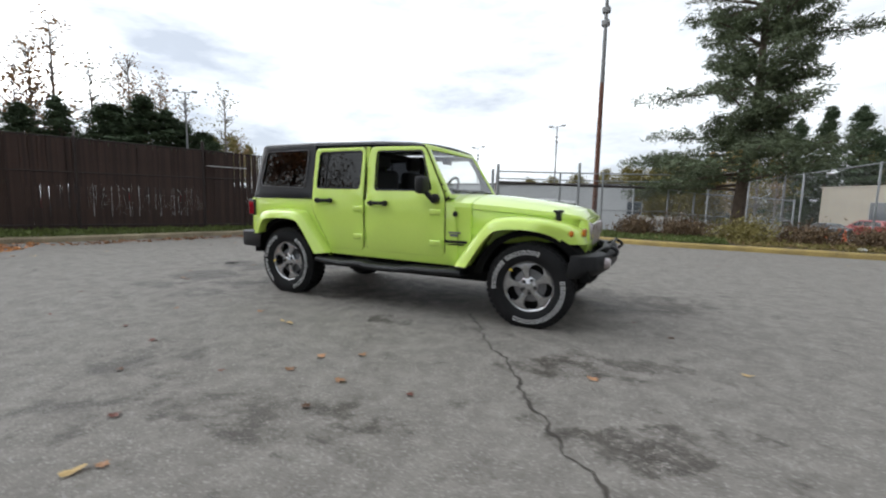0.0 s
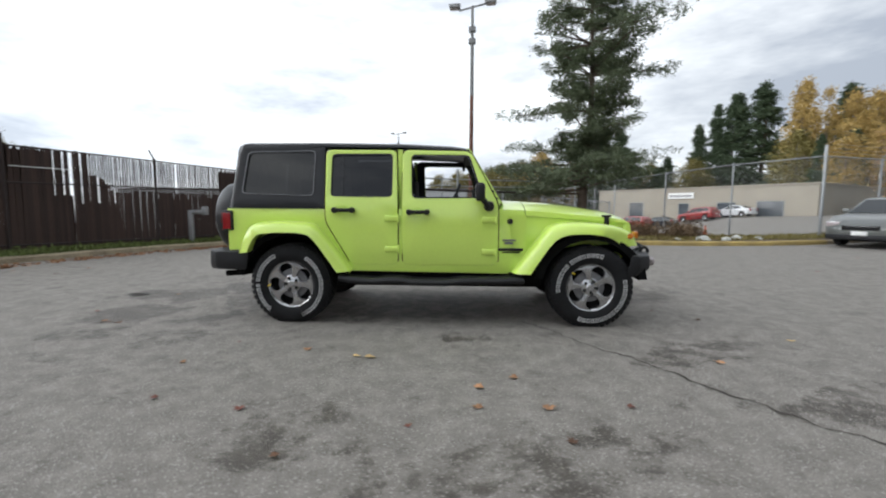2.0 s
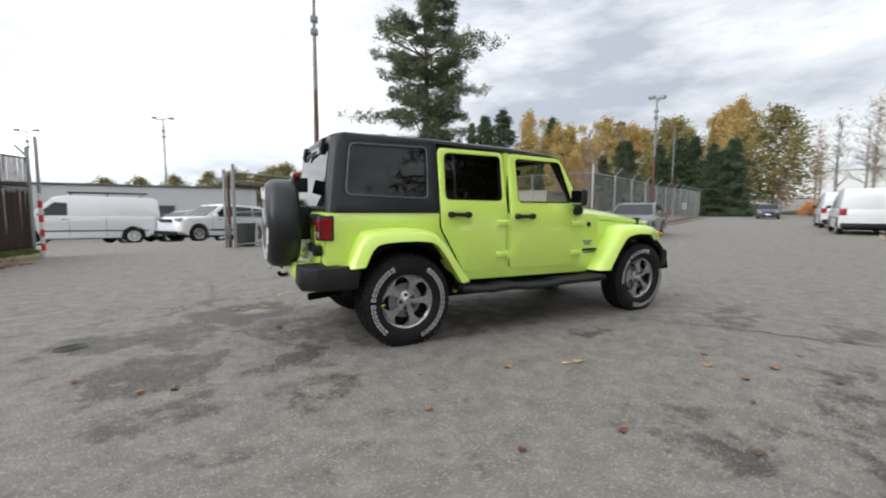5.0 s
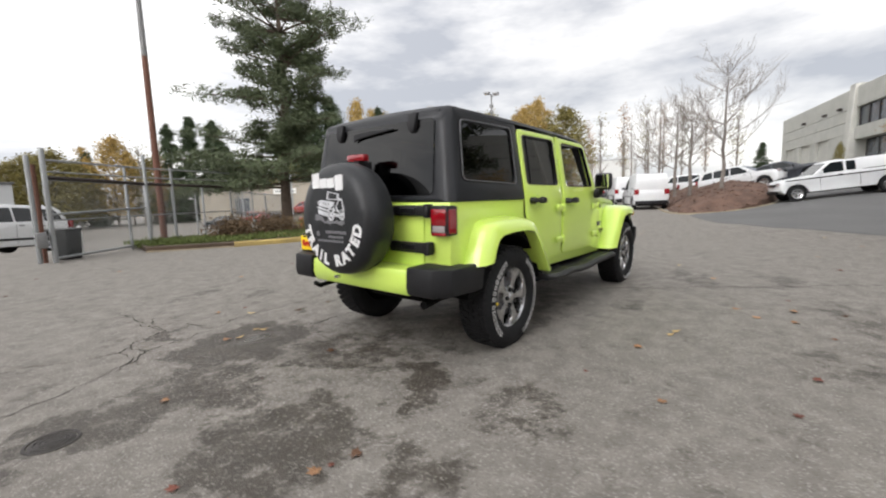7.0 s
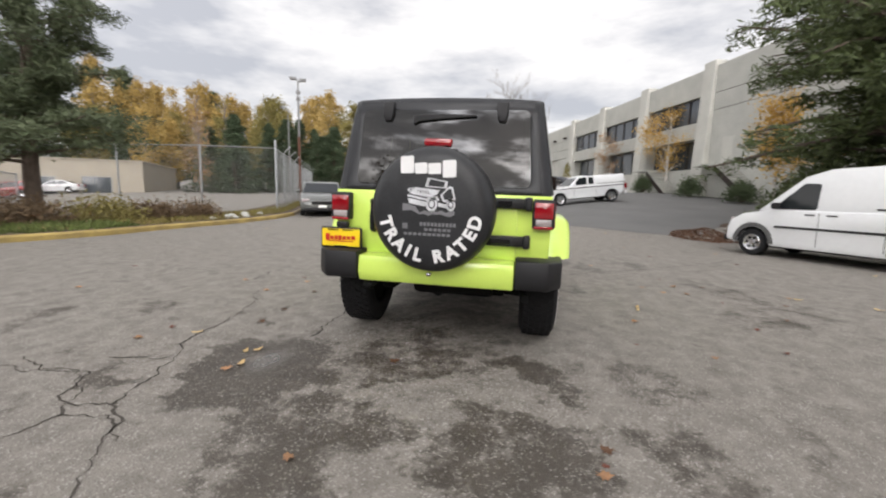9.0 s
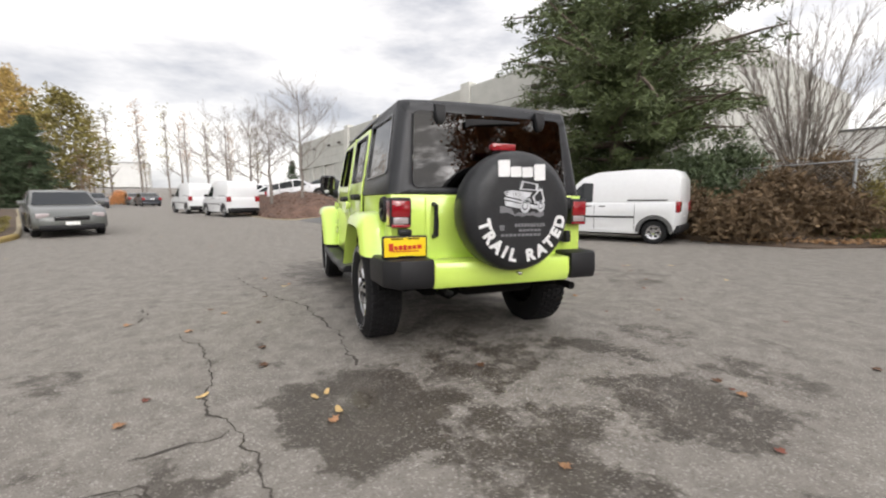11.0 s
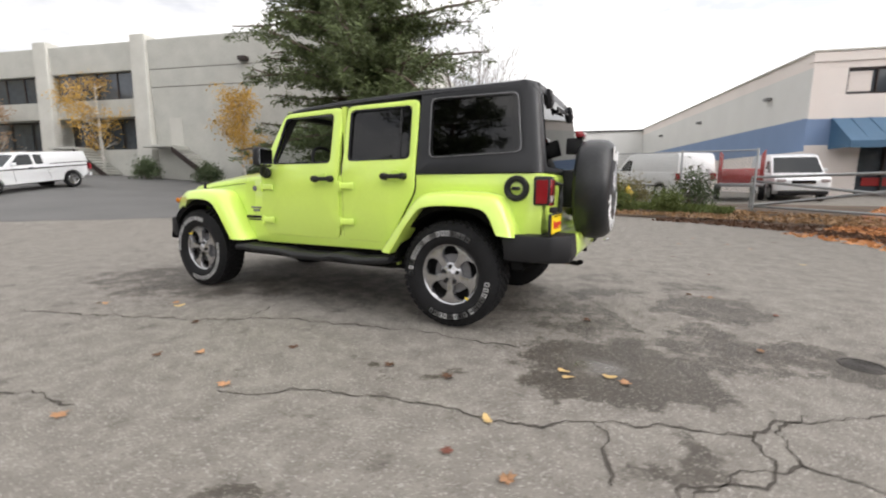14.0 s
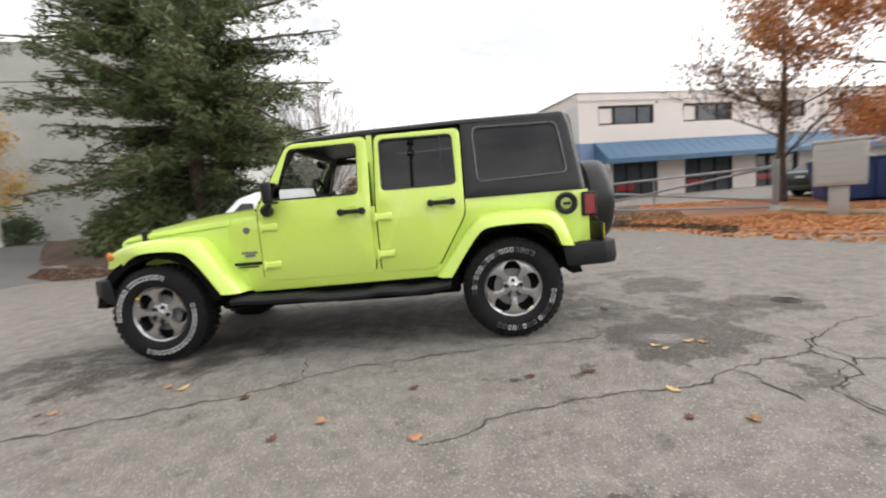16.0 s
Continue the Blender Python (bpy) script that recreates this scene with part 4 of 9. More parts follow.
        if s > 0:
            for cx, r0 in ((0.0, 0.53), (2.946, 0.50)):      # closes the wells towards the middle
                part("inner_well", prism(bmesh.new(), [(cx + math.cos(a) * r0, 0.42 + math.sin(a) * r0) for a in np.linspace(radians(170), radians(10), 14)], -0.42, 0.42), UNDER, car, "inner wheel wells with shade put into their black")
        part("side_marker", lathe(bmesh.new(), [(0.0, -0.010), (0.020, -0.008), (0.027, 0.0)], 20), AMBER, car, "round amber marker lamp", m=pose(3.30, s * 0.838, 0.905, 0, 0, 205 if s > 0 else -25))
        part("turn_signal", bbox(3.375, 3.412, s * 0.70 - 0.05, s * 0.70 + 0.05, 0.875, 0.945, 0.014), AMBER, car, "amber turn signal")
        # rear quarter skin behind the rear door
        # doors
        RD = round_poly([(0.342, 1.738), (1.052, 1.735), (1.068, 1.2), (1.066, 0.60), (0.60, 0.60), (0.345, 1.03)], 0.06)
        RH = round_poly([(0.410, 1.690), (1.010, 1.692), (1.008, 1.278), (0.400, 1.282)], 0.045)
        FD = round_poly([(1.110, 1.735), (1.783, 1.720), (2.056, 1.20), (2.058, 0.60), (1.112, 0.60)], 0.07)
        FH = round_poly([(1.200, 1.682), (1.765, 1.674), (1.905, 1.268), (1.208, 1.266)], 0.045)
        for nm, o, h, hx, hz, gl in (("rear_door", RD, RH, 0.53, 1.142, SMOKED), ("front_door", FD, FH, 1.27, 1.125, CLEAR)):
            dr = part(nm, bev(frame_panel(bmesh.new(), o, h, side(s, 0.012), 0.045), 0.008, 2, 50), LIME, car, "lime door panel", sharp=40)
            sl = part("window_seal", frame_panel(bmesh.new(), [(x + (x - hx) * 0.012, z + (z - 1.48) * 0.03) for x, z in h], [(x - (x - hx) * 0.02, z - (z - 1.48) * 0.03) for x, z in h], side(s, 0.013), 0.03), GLOSS_BLACK, dr, sharp=40)
            cx, cz = sum(q[0] for q in o) / len(o), sum(q[1] for q in o) / len(o)
            part("door_seal", frame_panel(bmesh.new(), [(x + math.copysign(0.007, x - cx), z + math.copysign(0.007, z - cz)) for x, z in o], [(x - math.copysign(0.02, x - cx), z - math.copysign(0.02, z - cz)) for x, z in o], side(s, 0.0005), 0.012), UNDER, dr, "thin black door gap seal", sharp=40)
            part("door_trim", frame_panel(bmesh.new(), o, h, side(s, -0.036), 0.014), TRIM_DARK, dr, "dark inner door trim", sharp=40)
            if gl is not CLEAR:      # both front windows are wound down
                gp = part("window_pane", sheet(bmesh.new(), h, side(s, -0.008)), gl, dr, "smoked window pane")
                gp.visible_shadow = False
            hd = part("door_handle", bbox(hx - 0.09, hx + 0.09, s * 0.815 - 0.014, s * 0.815 + 0.014, hz - 0.018, hz + 0.018, 0.012), PLASTIC, dr, "black door handle")
            for q in (-1, 1):
                part("handle_mount", lathe(bmesh.new(), [(0.0, -0.034), (0.022, -0.032), (0.028, -0.014), (0.028, 0.02)], 16), PLASTIC, hd, m=pose(hx + q * 0.088, s * 0.80, hz, 0, 0, 180 if s > 0 else 0))
            bm = lathe(bmesh.new(), [(0.040, 0.0), (0.046, -0.004), (0.052, 0.0)], 26)      # pressed rim of the hand recess
            part("handle_recess", bm, LIME, dr, m=pose(hx - 0.01, s * 0.7845, hz + 0.004, 0, 0, 180 if s > 0 else 0))
            hh = 1.01 if nm == "rear_door" else 1.965
            for z in ((1.062, 0.757) if nm == "rear_door" else (1.050, 0.738)):
                bm = bmesh.new()
                loft(bm, [[(x, s * (0.772 + 0.012), z - q), (x, s * (0.772 + 0.012), z + q), (x, s * (0.772 + d), z + q * 0.8), (x, s * (0.772 + d), z - q * 0.8)] for x, q, d in ((hh - 0.070, 0.033, 0.020), (hh - 0.062, 0.034, 0.025), (hh + 0.02, 0.027, 0.028), (hh + 0.05, 0.029, 0.032), (hh + 0.062, 0.034, 0.034))])
                hg = part("hinge", bev(bm, 0.004, 1), LIME, dr, "body-coloured door hinge")
                part("hinge_pin", bbox(hh + 0.058, hh + 0.078, s * 0.8 - 0.012, s * 0.8 + 0.012, z - 0.042, z + 0.042, 0.006), LIME, hg)
        sd = side(s, 0.002)
        part("door_divider", bev(loft(bmesh.new(), [[sd(0.500, z, 0), sd(0.522, z, 0), sd(0.522, z, 0.02), sd(0.500, z, 0.02)] for z in (1.275, 1.48, 1.695)]), 0.002, 1), GLOSS_BLACK, car, "black rear window divider")
        # b pillar strip between the doors, in body colour
        part("pillar_strip", prism(bmesh.new(), [(1.066, 0.56), (1.112, 0.56), (1.112, 1.735), (1.066, 1.735)], s * 0.66, s * 0.70), LIME, car)
        # mirror
        mr = part("door_mirror", bbox(1.828, 1.915, s * 0.905 - 0.088, s * 0.905 + 0.088, 1.232, 1.405, 0.032, 3), PLASTIC, car, "black door mirror")
        part("mirror_glass", bbox(1.8262, 1.829, s * 0.905 - 0.070, s * 0.905 + 0.070, 1.250, 1.388, 0.001, 1), MIRROR, mr)
        bm = bmesh.new()
        tube(bm, [(1.955, s * 0.79, 1.19), (1.945, s * 0.85, 1.19), (1.90, s * 0.88, 1.25)], 0.028, 8)
        part("mirror_arm", bm, PLASTIC, mr)
        part("mirror_foot", lathe(bmesh.new(), [(0, -0.05), (0.04, -0.045), (0.05, -0.02), (0.05, 0.01)], 18), PLASTIC, mr, m=pose(1.96, s * 0.795, 1.185, 0, 0, 180 if s > 0 else 0))
        # badge bars and trim badge
        bd = part("badge", lathe(bmesh.new(), [(0, -0.006), (0.024, -0.006), (0.028, 0.002)], 20), PLASTIC if s < 0 else GREY_INK, car, "small round badge", m=pose(2.17, s * 0.766, 1.037, 0, 0, 180 if s > 0 else 0))
        for k, (x0, x1, z, hgt, mt) in enumerate(((2.10, 2.23, 0.852, 0.016, GREY_INK), (2.12, 2.20, 0.825, 0.022, GREY_INK), (2.05, 2.30, 0.760, 0.026, GLOSS_BLACK), (2.10, 2.27, 0.732, 0.010, GLOSS_BLACK))):
            part("badge_bar", bbox(x0, x1, s * 0.762 - 0.010, s * 0.762 + 0.010, z - hgt / 2, z + hgt / 2, 0.002, 1), mt, car, "small badge bar")
        part("cowl_side", prism(bmesh.new(), [(2.045, 0.53), (2.33, 0.53), (2.33, 1.10), (2.045, 1.108)], s * 0.70, s * 0.744), LIME, car)
        # running board
        bm = bmesh.new()
        loft(bm, [[(x, s * 0.72, z - 0.065), (x, s * 0.72, z), (x, s * 0.90, z + 0.004), (x, s * 0.935, z - 0.02), (x, s * 0.925, z - 0.055)] for x, z in ((0.50, 0.512), (0.62, 0.492), (0.84, 0.476), (0.95, 0.490), (1.10, 0.492), (1.20, 0.474), (1.55, 0.472), (1.72, 0.492), (2.05, 0.494), (2.16, 0.502), (2.30, 0.500))])
        sb = part("side_step", bev(bm, 0.008, 2, 40), PLASTIC, car, "black plastic side step")
        for x in (0.68, 1.38, 2.12):
            part("bracket", bbox(x - 0.03, x + 0.03, s * 0.60 - 0.14, s * 0.60 + 0.16, 0.40, 0.45, 0.008), UNDER, sb)
    # hardtop
    HT = [(-0.585, 1.162), (0.332, 1.157), (0.332, 1.775), (-0.505, 1.795)]
    HW = round_poly([(-0.440, 1.712), (0.232, 1.722), (0.215, 1.290), (-0.495, 1.312)], 0.05)
    top = part("hardtop_roof", bmesh_roof(), BLACK_TOP, car, "textured black hardtop roof", sharp=40)
    for s in (-1, 1):
        sp = part("hardtop_side", bev(frame_panel(bmesh.new(), HT, HW, side(s, 0.004), 0.04), 0.010, 2, 50), BLACK_TOP, car, "textured black hardtop side", sharp=40)
        part("quarter_seal", frame_panel(bmesh.new(), [(x + (x + .12) * 0.045, z + (z - 1.5) * 0.06) for x, z in HW], [(x - (x + .12) * 0.02, z - (z - 1.5) * 0.03) for x, z in HW], side(s, 0.009), 0.03), GLOSS_BLACK, sp, sharp=40)
        # thin ridge whose grey paints the sky's highlight along the black seal
        part("window_trim", frame_panel(bmesh.new(), [(x + (x + .12) * 0.030, z + (z - 1.5) * 0.050) for x, z in HW], [(x + (x + .12) * 0.012, z + (z - 1.5) * 0.026) for x, z in HW], side(s, 0.013), 0.02), HIGHLIGHT_GREY, sp, "thin grey ridge painted as the window seal's highlight", sharp=40)
        qp = part("quarter_pane", sheet(bmesh.new(), HW, side(s, -0.004)), SMOKED, sp, "smoked quarter window")
        qp.visible_shadow = False
        # rounded rear corner
        rings = []
        for z, xr in ((1.162, -0.655), (1.45, -0.618), (1.70, -0.586), (1.775, -0.560), (1.80, -0.530)):
            w, r = half_width(z) + 0.004, 0.075
            ring = [(xr + r + 0.002, s * (w - 0.05), z), (xr + r + 0.002, s * w, z)]
            ring += [(xr + r - math.sin(a) * r, s * (w - r + math.cos(a) * r), z) for a in np.linspace(0.15, math.pi / 2 - 0.15, 6)]
            ring += [(xr, s * (w - r - 0.002), z), (xr + 0.05, s * (w - r - 0.002), z)]
            rings.append(ring)
        part("hardtop_corner", loft(bmesh.new(), rings), BLACK_TOP, top, sharp=40)

    def rear(y, z, d):
        return (-0.655 + (z - 1.162) * 0.13 + d, y, z)
    RO = [(-0.70, 1.162), (0.70, 1.162), (0.615, 1.785), (-0.615, 1.785)]
    RG = round_poly([(-0.615, 1.205), (0.615, 1.205), (0.585, 1.725), (-0.585, 1.725)], 0.05)
    rp = part("hardtop_rear", bev(frame_panel(bmesh.new(), RO, RG, rear, 0.04), 0.008, 2, 50), BLACK_TOP, car, "black frame of the rear window", sharp=40)
    rg = part("rear_window", sheet(bmesh.new(), RG, lambda y, z, d: rear(y, z, -0.006)), SMOKED, car, "smoked lift-up rear window")
    rg.visible_shadow = False
    for s in (-1, 1):
        part("glass_hinge", bev(loft(bmesh.new(), [[(rear(0, z, -q)[0], s * 0.40 - w, z), (rear(0, z, -q)[0], s * 0.40 + w, z), (rear(0, z, 0.01)[0], s * 0.40 + w, z), (rear(0, z, 0.01)[0], s * 0.40 - w, z)] for z, w, q in ((1.640, 0.022, 0.025), (1.685, 0.036, 0.04), (1.775, 0.04, 0.035))]), 0.006, 1), PLASTIC, rg, "black glass hinge")
    wp = part("rear_wiper", bev(loft(bmesh.new(), [[(rear(0, z, -0.02)[0], y, z - w), (rear(0, z, -0.035)[0], y, z - w), (rear(0, z, -0.035)[0], y, z + w), (rear(0, z, -0.02)[0], y, z + w)] for y, z, w in ((0.215, 1.650, 0.03), (0.17, 1.664, 0.022), (0.0, 1.675, 0.016), (-0.225, 1.683, 0.006))]), 0.004, 1), PLASTIC, rg, "black rear wiper")
    part("brake_lamp", bbox(-0.80, -0.74, -0.090, 0.096, 1.455, 1.506, 0.012), RED_LENS, car, "red high brake lamp")
    part("brake_lamp_arm", bbox(-0.79, -0.66, -0.03, 0.03, 1.33, 1.46, 0.01), PLASTIC, car)
    # tailgate
    tg = part("tailgate", bbox(-0.672, -0.645, -0.540, 0.530, 0.70, 1.145, 0.012), LIME, car, "lime tailgate")
    for z in (1.10, 0.845):
        hb = part("tailgate_hinge", bbox(-0.712, -0.668, -0.625, -0.24, z - 0.036, z + 0.036, 0.01), PLASTIC, tg, "black tailgate hinge")
        part("hinge_knuckle", bbox(-0.735, -0.665, -0.632, -0.585, z - 0.045, z + 0.045, 0.012), PLASTIC, hb)
        part("hinge_recess", bbox(-0.718, -0.708, -0.50, -0.36, z - 0.02, z + 0.02, 0.004, 1), GLOSS_BLACK, hb)
    hd = bmesh.new()
    tube(hd, [(-0.675, 0.47, 1.09), (-0.72, 0.47, 1.08), (-0.725, 0.47, 0.98), (-0.72, 0.47, 0.88), (-0.675, 0.47, 0.87)], 0.018, 8)
    part("tailgate_handle", hd, PLASTIC, tg, "black upright tailgate handle")
    for s in (-1, 1):
        tl = part("tail_light", bbox(-0.715, -0.60, s * 0.712 - 0.072, s * 0.712 + 0.075, 0.938, 1.134, 0.014), PLASTIC, car, "red tail light in a black bezel")
        part("red_lens", bbox(-0.722, -0.705, s * 0.712 - 0.060, s * 0.712 + 0.063, 1.005, 1.113, 0.006), RED_LENS, tl)
        part("reverse_lens", bbox(-0.721, -0.705, s * 0.712 - 0.050, s * 0.712 + 0.053, 0.960, 1.003, 0.005), CLEAR_LENS, tl)
        part("red_lens", bbox(-0.721, -0.705, s * 0.712 - 0.060, s * 0.712 + 0.063, 0.936, 0.958, 0.004), RED_LENS, tl)
        part("side_lens", bbox(-0.70, -0.62, s * 0.783 - 0.004, s * 0.783 + 0.006, 0.95, 1.11, 0.003, 1), RED_LENS, tl)
    # bumpers
    part("rear_bumper", bev(prism(bmesh.new(), [(-0.83, 0.53), (-0.855, 0.60), (-0.845, 0.71), (-0.66, 0.715), (-0.62, 0.55)], -0.540, 0.526), 0.015, 2), LIME, car, "lime rear bumper centre")
    for s in (-1, 1):
        y0, y1 = (0.529, 0.848) if s > 0 else (-0.848, -0.543)
        bm = bmesh.new()
        a, b = (y0, y1) if s > 0 else (y1, y0)
        loft(bm, [[(-0.855, a, 0.545), (-0.87, a, 0.60), (-0.86, a, 0.735), (-0.60, a, 0.74), (-0.60, a, 0.54)],
                  [(-0.855, b - s * 0.09, 0.545), (-0.87, b - s * 0.09, 0.60), (-0.86, b - s * 0.09, 0.735), (-0.55, b - s * 0.05, 0.74), (-0.55, b - s * 0.05, 0.54)],
                  [(-0.74, b, 0.55), (-0.755, b, 0.60), (-0.75, b, 0.73), (-0.40, b + s * 0.02, 0.735), (-0.43, b + s * 0.02, 0.55)]])
        part("bumper_end", bev(bm, 0.014, 2, 30), PLASTIC, car, "black plastic bumper end")
    hk = bmesh.new()
    tube(hk, [(-0.72, 0.42, 0.51), (-0.86, 0.42, 0.497), (-0.885, 0.42, 0.51), (-0.88, 0.46, 0.515)], 0.018, 8)
    part("tow_hook", hk, UNDER, car, "black tow hook")
    fb = bmesh.new()
    loft(fb, [[(x - e, y, 0.51), (x - 0.36 * e, y, 0.52), (x + 0.01, y, 0.59), (x, y, 0.715), (x - 0.64 * e, y, 0.725)] for y, x, e in ((-0.87, 3.385, 0.12), (-0.78, 3.51, 0.20), (-0.55, 3.60, 0.22), (0.0, 3.63, 0.22), (0.55, 3.60, 0.22), (0.78, 3.51, 0.20), (0.87, 3.385, 0.12))])
    fbo = part("front_bumper", bev(fb, 0.012, 2, 30), PLASTIC, car, "black plastic front bumper")
    hoop = bmesh.new()
    tube(hoop, rounded([(3.54, -0.45, 0.70), (3.60, -0.45, 0.785), (3.60, 0.45, 0.785), (3.54, 0.45, 0.70)], 2), 0.016, 8)
    part("bumper_hoop", hoop, PLASTIC, fbo)
    for s in (-1, 1):
        hk = bmesh.new()
        tube(hk, rounded([(3.50, s * 0.40, 0.71), (3.60, s * 0.40, 0.775), (3.67, s * 0.40, 0.72), (3.62, s * 0.40, 0.68)], 2), 0.016, 8)
        part("tow_hook", hk, PLASTIC, fbo)
        part("fog_lamp", lathe(bmesh.new(), [(0, 0.02), (0.04, 0.018), (0.05, 0), (0.05, -0.03)], 18), CLEAR_LENS, fbo, m=pose(3.60, s * 0.62, 0.64, 0, 0, -90))
    part("skid_plate", bbox(3.05, 3.50, -0.55, 0.55, 0.46, 0.58, 0.03), UNDER, car)
    # windscreen
    def ws(y, z, d):
        return (2.102 - (z - 1.20) * 0.60 - d, y, z)
    WO = [(-0.735, 1.19), (0.735, 1.19), (0.665, 1.745), (-0.665, 1.745)]
    WH = round_poly([(-0.665, 1.235), (0.665, 1.235), (0.605, 1.690), (-0.605, 1.690)], 0.04)
    wf = part("windscreen_frame", bev(frame_panel(bmesh.new(), WO, WH, ws, 0.055), 0.012, 2, 40), LIME, car, "lime windscreen frame")
    part("inner_frame", frame_panel(bmesh.new(), [(y * 0.97, z * 0.985 + 0.022) for y, z in WO], [(y * 0.97, z * 0.985 + 0.022) for y, z in WH], lambda y, z, d: ws(y, z, d + 0.014), 0.062), TRIM_DARK, wf, "dark inner windscreen trim")
    wg = part("windscreen", sheet(bmesh.new(), WH, lambda y, z, d: ws(y, z, 0.01)), CLEAR, wf, "clear windscreen")
    wg.visible_shadow = False
    for y in (-0.42, 0.12):
        w = bmesh.new()
        tube(w, [(2.13, y + 0.35, 1.238), (2.12, y, 1.262), (2.115, y - 0.28, 1.262)], 0.010, 6)
        part("wiper", w, PLASTIC, wf, "black wiper")
    for s in (-1, 1):
        for z in (1.20, 1.26, 1.33):
            part("bolt", lathe(bmesh.new(), [(0, -0.008), (0.008, -0.008), (0.010, 0)], 10), PLASTIC, wf, m=pose(ws(0, z, 0.02)[0], s * (0.74 - (z - 1.19) * 0.12), z, 0, 0, 180 if s > 0 else 0))
    # fuel filler
    ff = part("fuel_filler", lathe(bmesh.new(), [(0.0, 0.02), (0.045, 0.018), (0.048, -0.012), (0.055, -0.012), (0.066, -0.02), (0.084, -0.018), (0.09, -0.006), (0.09, 0.02)], 32), PLASTIC, car, "round black fuel filler", m=pose(-0.478, 0.772, 1.052, 0, 0, 180))
    part("filler_cap", bbox(-0.03, 0.03, -0.025, 0.0, -0.012, 0.012, 0.006), GLOSS_BLACK, ff)
    # number card
    pl = part("dealer_card_frame", bbox(-0.745, -0.722, 0.540, 0.848, 0.733, 0.885, 0.012), PLASTIC, car, "black plate frame with a yellow card")
    part("yellow_card", bbox(-0.752, -0.742, 0.553, 0.835, 0.747, 0.872, 0.003, 1), YELLOW_PLATE, pl)
    for k, (a, b, z, h, mt) in enumerate(((0.795, 0.825, 0.818, 0.050, RED_INK), (0.765, 0.788, 0.812, 0.026, RED_INK), (0.735, 0.758, 0.814, 0.030, RED_INK), (0.705, 0.728, 0.814, 0.036, RED_INK), (0.672, 0.698, 0.814, 0.026, RED_INK), (0.640, 0.665, 0.816, 0.024, RED_INK), (0.603, 0.632, 0.818, 0.026, RED_INK), (0.62, 0.80, 0.790, 0.006, RED_INK), (0.62, 0.70, 0.872, 0.008, GLOSS_BLACK), (0.73, 0.81, 0.872, 0.008, GLOSS_BLACK), (0.66, 0.76, 0.756, 0.006, GLOSS_BLACK))):
        part("print_bar", bbox(-0.757, -0.751, a - 0.018, b - 0.018, z - 0.006 - h / 2, z - 0.006 + h / 2, 0.001, 1), mt, pl)
    part("plate_lamp", bbox(-0.745, -0.70, 0.645, 0.735, 0.884, 0.925, 0.012), PLASTIC, pl)
    # cabin
    for s in (-1, 1):
        st = part("front_seat", bbox(0.98, 1.14, s * 0.36 - 0.23, s * 0.36 + 0.23, 1.16, 1.50, 0.05, 3), CLOTH, car, "black cloth front seat")
        part("headrest", bbox(1.0, 1.09, s * 0.36 - 0.13, s * 0.36 + 0.13, 1.52, 1.68, 0.035, 3), CLOTH, st)
        part("sport_bar", tube_of([(1.10, s * 0.60, 1.16), (1.05, s * 0.58, 1.62), (0.95, s * 0.57, 1.69), (-0.35, s * 0.57, 1.69), (-0.45, s * 0.60, 1.2)], 0.035), TRIM_DARK, car, "padded black sport bar")
    part("rear_bench", bbox(0.02, 0.16, -0.58, 0.58, 1.16, 1.46, 0.05, 3), CLOTH, car, "black rear bench")
    part("roof_bar", tube_of([(1.0, -0.57, 1.68), (1.0, 0.57, 1.68)], 0.035), TRIM_DARK, car)
    db = part("dashboard", bbox(1.72, 2.06, -0.68, 0.68, 1.15, 1.275, 0.04, 3), TRIM_DARK, car, "dark dashboard")
    for y in (-0.5, 0.5):
        part("air_vent", lathe(bmesh.new(), [(0, 0.01), (0.035, 0.012), (0.045, 0)], 16), GLOSS_BLACK, db, m=pose(1.72, y, 1.235, 0, 0, 90))
    sw = bmesh.new()
    tube(sw, [(1.60 + math.sin(a) * 0.07, 0.36 + math.cos(a) * 0.185, 1.27 + math.sin(a) * 0.17) for a in np.linspace(0, 2 * math.pi, 25)], 0.015, 8, cap=False)
    so = part("steering_wheel", sw, TRIM_DARK, car, "black steering wheel")
    part("hub", bbox(1.58, 1.66, 0.30, 0.42, 1.22, 1.31, 0.03), TRIM_DARK, so)
    part("rear_view_mirror", bbox(1.70, 1.73, -0.11, 0.11, 1.575, 1.64, 0.02), TRIM_DARK, car)
    # chassis
    for s in (-1, 1):
        part("chassis_rail", bbox(-0.45, 3.40, s * 0.42 - 0.05, s * 0.42 + 0.05, 0.40, 0.54, 0.01), UNDER, car)
        part("spring", lathe(bmesh.new(), [(0.07, -0.15), (0.075, 0.15)], 12), UNDER, car, m=pose(0.05, s * 0.52, 0.58, 90, 0, 0))
    for x in (0.0, 2.946):
        ax = part("axle", tube_of([(x, -0.72, 0.40), (x, 0.72, 0.40)], 0.05), UNDER, car)
        part("differential", lathe(bmesh.new(), [(0, -0.13), (0.10, -0.10), (0.15, 0), (0.10, 0.10), (0, 0.13)], 16), UNDER, ax, m=pose(x, 0.1, 0.40))
    # plain block added below the floor to deepen the shade under the car
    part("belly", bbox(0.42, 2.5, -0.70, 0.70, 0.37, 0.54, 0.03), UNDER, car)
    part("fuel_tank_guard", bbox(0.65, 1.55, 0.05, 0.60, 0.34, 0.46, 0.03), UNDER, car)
    part("silencer", lathe(bmesh.new(), [(0, -0.3), (0.09, -0.29), (0.1, -0.25), (0.1, 0.25), (0.09, 0.29), (0, 0.3)], 14), UNDER, car, m=pose(-0.5, -0.1, 0.50))
